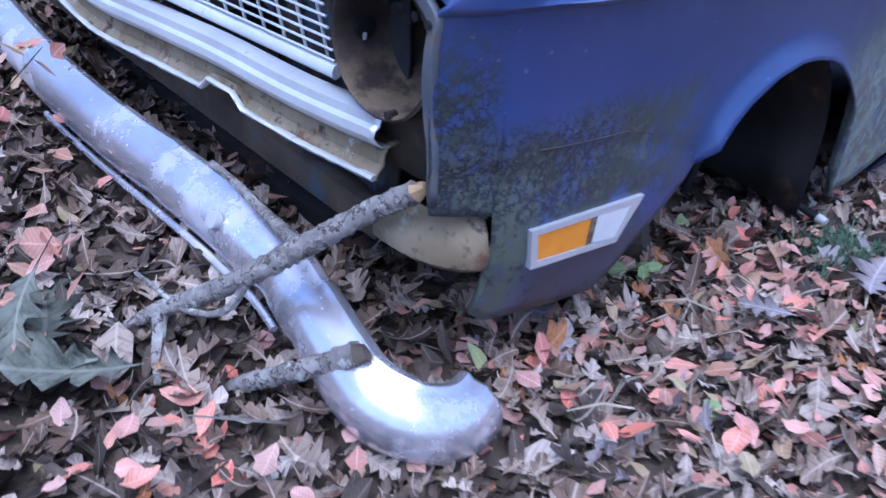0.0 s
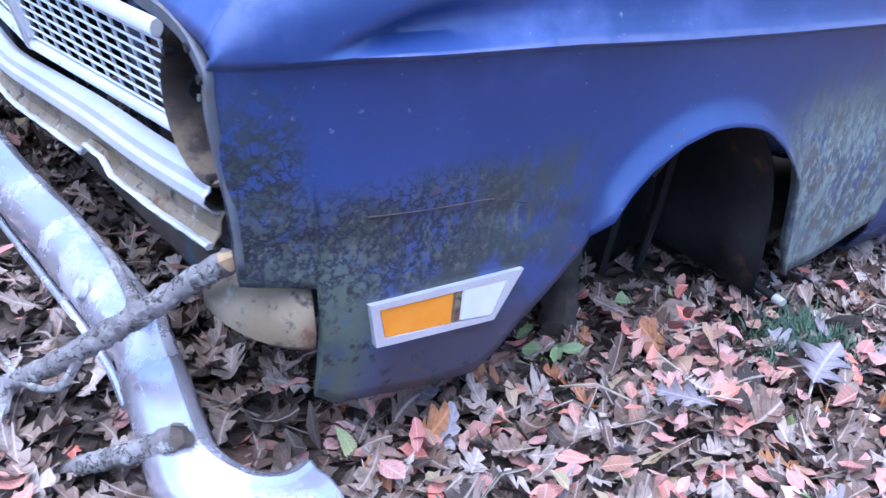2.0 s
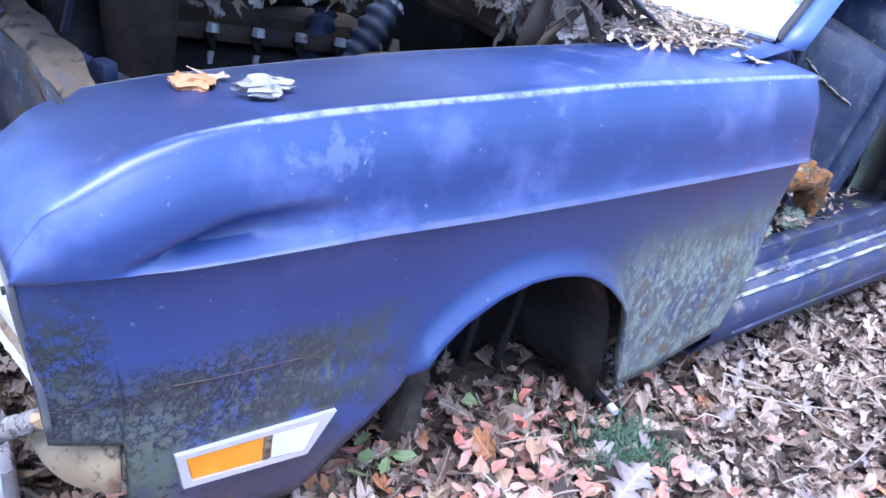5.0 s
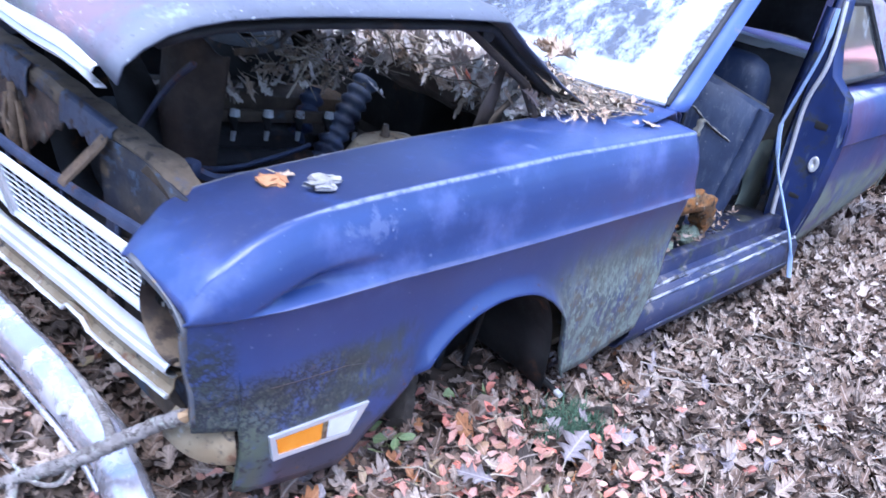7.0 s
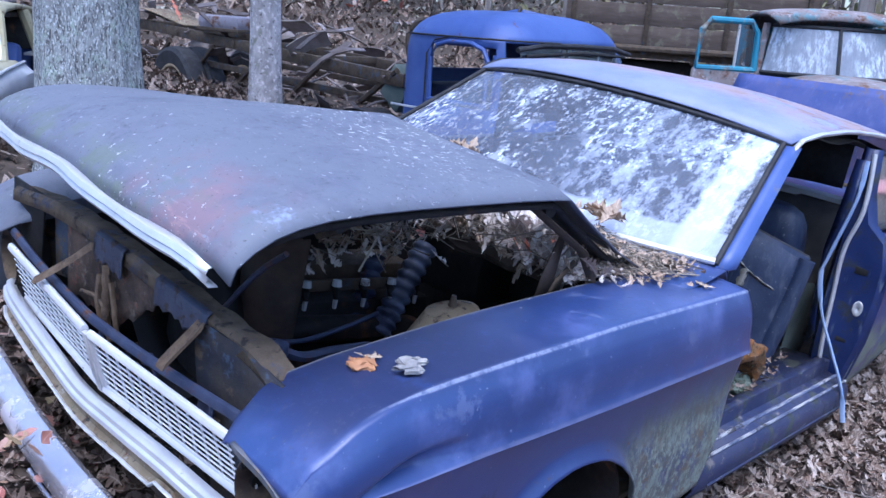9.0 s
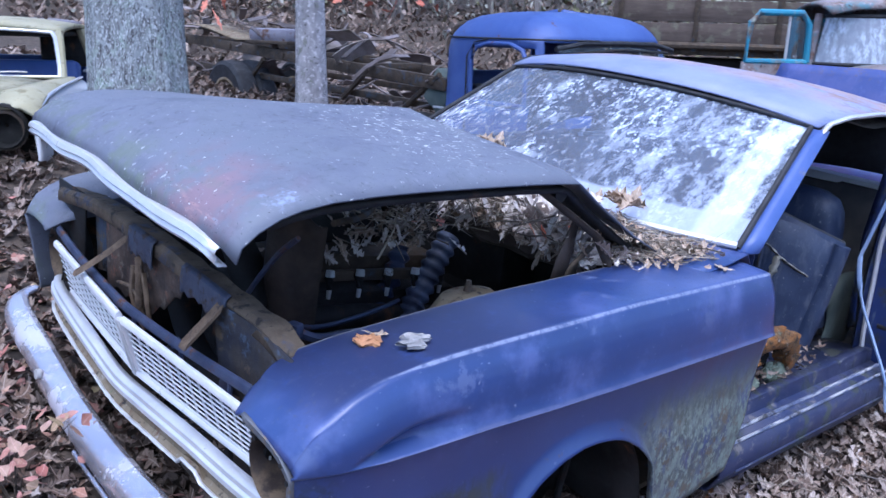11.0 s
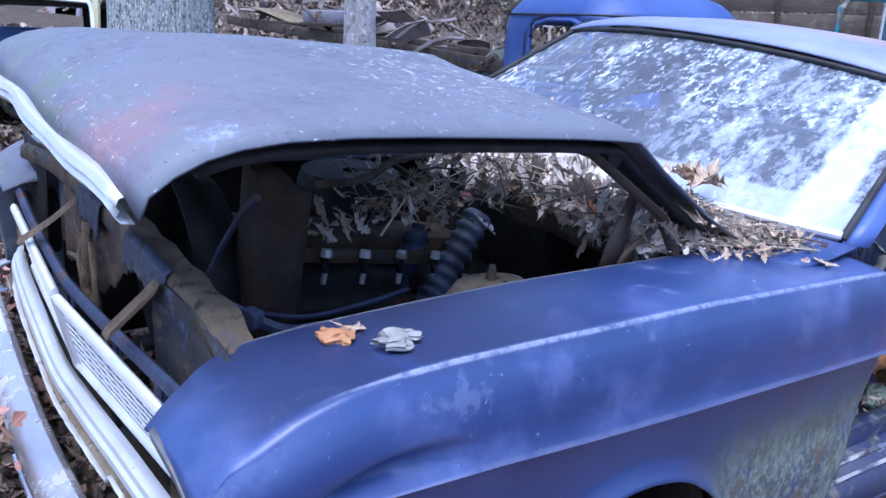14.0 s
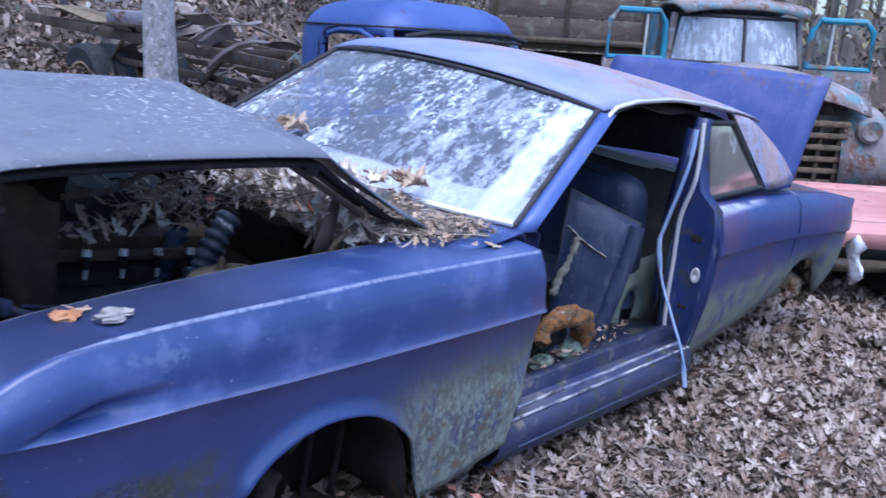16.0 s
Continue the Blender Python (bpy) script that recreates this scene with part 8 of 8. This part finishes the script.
def board_box():
    """Weathered wooden truck body with horizontal boards."""
    m = Matrix.Translation((10.15, 4.35, 0.0)) @ Matrix.Rotation(radians(-55), 4, "Z")
    t = empty("box_body", nearer(0.88) @ m, "weathered red-brown boarded truck body with iron posts", "truck body")
    for k in range(7):
        part("board", box(3.4, 0.05, 0.285, (0, 0, 1.15 + 0.30 * k), Matrix.Rotation(radians(0.4 * (k % 3 - 1)), 4, "Y"), 0.006), board_mat, t)
        part("board", box(0.05, 1.9, 0.285, (1.72, 0.95, 1.15 + 0.30 * k), bevel=0.006), board_mat, t)
    for x in (-1.6, -0.55, 0.55, 1.6):
        part("post", box(0.07, 0.04, 2.2, (x, -0.045, 2.0), bevel=0.006), rust_metal, t, "iron post")
    part("bed_beam", box(3.5, 1.8, 0.14, (0, 0.9, 0.92), bevel=0.01), rust_metal, t)
    part("lower_rail", tube([(-1.7, -0.06, 0.98), (1.7, -0.06, 0.98)], 0.05, 8), rust_metal, t)
    part("chassis", box(3.2, 0.9, 0.5, (0, 0.9, 0.55), bevel=0.02), dark_metal, t)
    for x in (-1.1, 1.1):
        wheel("wheel", 0.42, 0.22, t, Matrix.Translation((x, 0.15, 0.40)), rust_metal)


board_box()


def wreck(name, m, paint, side_paint, label, length=4.3, roof_paint_=None):
    """A saloon hulk without glass. Local x from its nose to its tail, y to its left side as one faces the tail."""
    t = empty(name, m, label, "car")
    W = 0.86
    def body_row(x):
        nose = max(0.0, 1 - x / 0.25)
        return [(x, 0.60, 0.72 - 0.08 * nose), (x, W - 0.10, 0.74 - 0.10 * nose), (x, W - 0.02, 0.69 - 0.10 * nose), (x, W, 0.58), (x, W - 0.03, 0.50)]
    for s in (-1, 1):
        part("fender", loft([[(x, s * y, z) for x, y, z in body_row(x)] for x in [0.02 + 1.35 * k / 12 for k in range(13)]]), side_paint, t, "", 0.02)
        low = []
        for k in range(29):
            x = 0.05 + 1.32 * k / 28
            a = (x - 0.72) / 0.36
            z = 0.18 + (0.30 * math.sqrt(max(0, 1 - a * a)) if abs(a) < 1 else 0)
            low.append([(x, s * (W - 0.03), 0.52), (x, s * (W - 0.02), (0.52 + z) / 2), (x, s * (W - 0.05), z)])
        part("flank", loft(low), side_paint, t, "pale flank", 0.02)
        part("rear_quarter", loft([[(x, s * 0.60, 0.73), (x, s * (W - 0.06), 0.72), (x, s * W, 0.6), (x, s * (W - 0.05), 0.2)] for x in [2.45 + (length - 2.45) * k / 4 for k in range(5)]]), paint, t, "", 0.02)
        part("sill", box(1.1, 0.1, 0.14, (1.9, s * (W - 0.07), 0.2), bevel=0.02), paint, t)
        part("windscreen_post", tube([(1.32, s * 0.70, 0.72), (1.58, s * 0.64, 0.98), (1.74, s * 0.60, 1.14)], 0.030, 8), paint, t)
        part("door_post", tube([(2.45, s * 0.74, 0.25), (2.45, s * 0.72, 0.72), (2.42, s * 0.62, 1.15)], 0.045, 8), paint, t)
        part("rear_post", loft([[(2.75, s * 0.61, 1.14), (3.0, s * 0.60, 1.10)], [(2.8, s * 0.70, 0.73), (min(3.6, length), s * 0.68, 0.72)]]), paint, t, "", 0.03)
        n = 24
        part("headlight_bowl", loft([[(0.02 + dx, s * 0.66 + r * math.cos(2 * math.pi * k / n), 0.56 + r * math.sin(2 * math.pi * k / n)) for k in range(n)] for r, dx in ((0.12, 0.02), (0.12, -0.03), (0.10, -0.03), (0.085, 0.06), (0.01, 0.12))], ring=True),
             rust_metal, t, "empty headlight", 0.004)
    part("roof", loft([[(x, u * 0.64, z + 0.06 * (1 - abs(u) ** 2.5)) for u in [-1 + k / 6 for k in range(13)]] for x, z in ((1.70, 1.13), (1.80, 1.17), (2.2, 1.20), (2.7, 1.18), (2.95, 1.12), (3.03, 1.08))]), roof_paint_ or paint, t, "", 0.03)
    part("hood_panel", loft([[(x, u * 0.60, 0.715 + 0.04 * (1 - u * u) - 0.05 * max(0, 1 - x / 0.3)) for u in [-1 + k / 6 for k in range(13)]] for x in (0.05, 0.3, 0.8, 1.25)]), paint, t, "", 0.012)
    part("cowl_panel", loft([[(1.25, y, 0.74), (1.36, y, 0.74), (1.42, y, 0.66)] for y in (-0.74, 0, 0.74)]), paint, t, "", 0.01)
    part("front_panel", box(0.05, 1.1, 0.20, (0.06, 0, 0.58), bevel=0.02), tan_metal, t)
    part("lower_front", box(0.08, 1.5, 0.14, (0.05, 0, 0.28), bevel=0.03), tan_metal, t)
    part("cabin_floor", box(length - 0.9, 1.4, 0.05, (0.7 + (length - 0.9) / 2, 0, 0.22), bevel=0.01), dark_metal, t)
    part("seat_back", box(0.18, 1.2, 0.46, (2.3, 0, 0.60), Matrix.Rotation(radians(12), 4, "Y"), 0.05), vinyl, t, "blue seat back")
    part("seat_back", box(0.18, 1.2, 0.46, (2.9, 0, 0.62), Matrix.Rotation(radians(12), 4, "Y"), 0.05), vinyl, t, "blue seat back")
    part("bulkhead", box(0.04, 1.4, 0.5, (1.35, 0, 0.46), bevel=0.01), dark_metal, t)
    part("tail", box(0.06, 1.5, 0.4, (length, 0, 0.5), bevel=0.02), paint, t)
    return t


def yellow_hulk():
    """Low yellow hulk with white lower fenders, white screen frame and rusted-out headlight."""
    m = BANK @ Matrix.Translation((0.023, 3.658, -0.05)) @ Matrix.Rotation(radians(61.2), 4, "Z")
    t = wreck("yellow_car", m, yellow_paint, yellow_paint, "dirty yellow car hulk with white trim and no glass", 3.0)
    for ob in t.children:
        if ob.name.startswith(("flank", "rear_quarter", "tail")):
            ob.data.materials[0] = white_paint
        elif ob.name.startswith(("seat_back",)):
            ob.data.materials[0] = cab_blue
        elif ob.name.startswith(("front_panel", "lower_front")):
            ob.data.materials[0] = rust_metal
        elif ob.name.startswith("headlight_bowl"):
            ob.data.transform(Matrix.Translation((0.03, 0, -0.05)))
    for s in (-1, 1):
        spear = [(1.36, s * 0.815, 0.735), (1.0, s * 0.835, 0.730), (0.6, s * 0.842, 0.715), (0.30, s * 0.838, 0.680), (0.06, s * 0.820, 0.600)]
        part("side_trim", tube(smooth_path(spear, 6), 0.016, 8, squash=0.6), trim, t, "white side moulding")
        part("lower_wing", loft([[(x, y + s * 0.002, z - 0.01), (x, s * 0.880, z - 0.07), (x, s * 0.872, z - 0.20)] for x, y, z in smooth_path(spear, 6)]), white_paint, t, "dirty white lower fender", 0.008)
        frame_path = [(1.34, 0.0, 0.735), (1.33, s * 0.62, 0.735), (1.34, s * 0.675, 0.76), (1.54, s * 0.625, 0.965), (1.68, s * 0.575, 1.10), (1.70, s * 0.50, 1.125), (1.71, 0.0, 1.15)]
        part("screen_frame", tube(smooth_path(frame_path, 5), 0.016, 8), trim, t, "white windscreen moulding")
        # near-black bowl carries the shade inside the headlight opening
        part("headlight_hollow", loft([[(0.03 + dx, s * 0.66 + r * math.cos(a), 0.53 + 1.05 * r * math.sin(a)) for a in [2 * math.pi * k / 20 for k in range(20)]] for r, dx in ((0.130, 0.02), (0.125, -0.02), (0.115, -0.03), (0.10, 0.03), (0.01, 0.05))], ring=True),
             shade_black, t, "rusted-out headlight opening", 0.004)
    part("wiper", tube([(1.30, -0.10, 0.765), (1.31, -0.38, 0.780), (1.33, -0.46, 0.775)], 0.008, 6), pale_metal, t)
    # two dark panels added to stand for the cabin's shade
    part("cabin_back", box(0.05, 0.42, 0.40, (2.80, -0.40, 0.94), bevel=0.02), dark_metal, t, "dark panel standing for the shaded rear cabin")
    part("cabin_lining", box(0.95, 1.16, 0.05, (2.30, 0, 1.10), bevel=0.02), dark_metal, t, "dark sheet standing for shade under the roof")
    # low cabin
    for ob in t.children:
        for v in ob.data.vertices:
            if v.co.z > 0.74:
                v.co.z = 0.74 + 0.80 * (v.co.z - 0.74)


yellow_hulk()
pink_hulk = wreck("pink_car", nearer(0.97) @ Matrix.Translation((5.50, 0.05, -0.70)) @ Matrix.Rotation(radians(-50), 4, "Z"), pink_paint, pink_paint, "faded pink-red car hulk behind the blue car")
for ob in pink_hulk.children:  # lower flanks cut off and darkened to stand for the shaded wheel arch
    if ob.name.startswith(("flank", "rear_quarter", "sill")):
        for v in ob.data.vertices:
            v.co.z = max(v.co.z, 0.44)
        if ob.name.startswith("flank"):
            ob.data.materials[0] = rust_metal
    elif ob.name.startswith("fender"):
        for v in ob.data.vertices:
            v.co.z = max(v.co.z, 0.60)
wreck("grey_car", Matrix.Translation((5.0, 10.6, -0.15)) @ Matrix.Rotation(radians(150), 4, "Z"), lilac_paint, lilac_paint, "dull grey-lilac car hulk among the trees")
wreck("lilac_car", Matrix.Translation((9.5, 11.0, -0.1)) @ Matrix.Rotation(radians(10), 4, "Z"), lilac_paint, cab_blue, "pale lilac car hulk far among the trees")


def rear_scrap():
    """Crumpled chrome bumper end by the rear wheel."""
    root = empty("rear_bumper_end", CAR, "crumpled chrome bumper end hanging behind the rear wheel", "bumper")
    part("bumper_skin", loft([[Vector((4.36 + 0.03 * math.sin(2.3 * u + v), -0.86 - 0.07 * v + 0.03 * math.sin(5 * u), 0.22 - 0.22 * u + 0.03 * math.sin(4 * v + 3 * u))) for v in (0, 0.4, 0.8, 1.2)] for u in (0, 0.25, 0.5, 0.75, 1.0)]), chrome, root, "", 0.004)


rear_scrap()


def frame_load():
    """Scrap lying on the old truck's bare frame."""
    m = Matrix.Translation((4.45, 6.95, 0.90)) @ Matrix.Rotation(radians(95), 4, "Z")
    seat = empty("loose_seat", BANK @ m, "dull lilac bench seat lying on the truck frame", "car seat")
    part("cushion", box(0.80, 0.40, 0.16, (0, 0, 0.08), bevel=0.05), lilac_paint, seat)
    part("seat_frame", box(0.84, 0.42, 0.04, (0, 0, 0.0), bevel=0.01), rust_metal, seat)
    panel = part("bent_panel", loft([[(x, y, 0.10 * math.sin(2.2 * x + 0.5) + 0.05 * y * y) for y in (-0.25, -0.1, 0.1, 0.25)] for x in [-0.6 + 0.1 * k for k in range(13)]]), tan_metal, None, "", 0.01)
    panel.matrix_world = BANK @ Matrix.Translation((4.5, 8.55, 0.98)) @ Matrix.Rotation(radians(100), 4, "Z")
    tagged(panel, "tan bent fender panel lying on the truck frame", "car panel")


frame_load()


def scrap_heap():
    """Bent sheet, strips and bars strewn on and behind the old truck's frame."""
    rnd = random.Random(77)
    verts, faces = [], []
    for k in range(150):
        c = Vector((rnd.uniform(4.3, 6.2), rnd.uniform(3.9, 10.5), 0))
        c.z = slope_z(c.x, c.y) + rnd.uniform(0.1, 0.9)
        m = Matrix.Translation(c) @ Matrix.Rotation(rnd.uniform(0, 3.14), 4, "Z") @ Matrix.Rotation(rnd.gauss(0, 0.5), 4, "X") @ Matrix.Rotation(rnd.gauss(0, 0.35), 4, "Y")
        l, w, bend = rnd.uniform(0.15, 0.7), rnd.choice((0.015, 0.02, 0.03, 0.05, 0.11)), rnd.gauss(0, 0.3)
        base, t = len(verts), 0.012
        for i in range(5):
            u = i / 4 - 0.5
            for dy, dz in ((-w, 0), (w, 0), (w, t), (-w, t)):
                verts.append(tuple(m @ Vector((l * u, dy, dz + bend * l * u * u))))
        for i in range(4):
            a = base + 4 * i
            faces += [(a + j, a + (j + 1) % 4, a + 4 + (j + 1) % 4, a + 4 + j) for j in range(4)]
        faces += [(base + 3, base + 2, base + 1, base), (base + 16, base + 17, base + 18, base + 19)]
    heap = new("scrap_metal", mesh_of("scrap_metal", verts, faces, scrap_mat, False))
    heap.matrix_world = BANK
    tagged(heap, "bent rusty and pale scrap strewn round the truck frame", "scrap", kind="stuff")


scrap_heap()
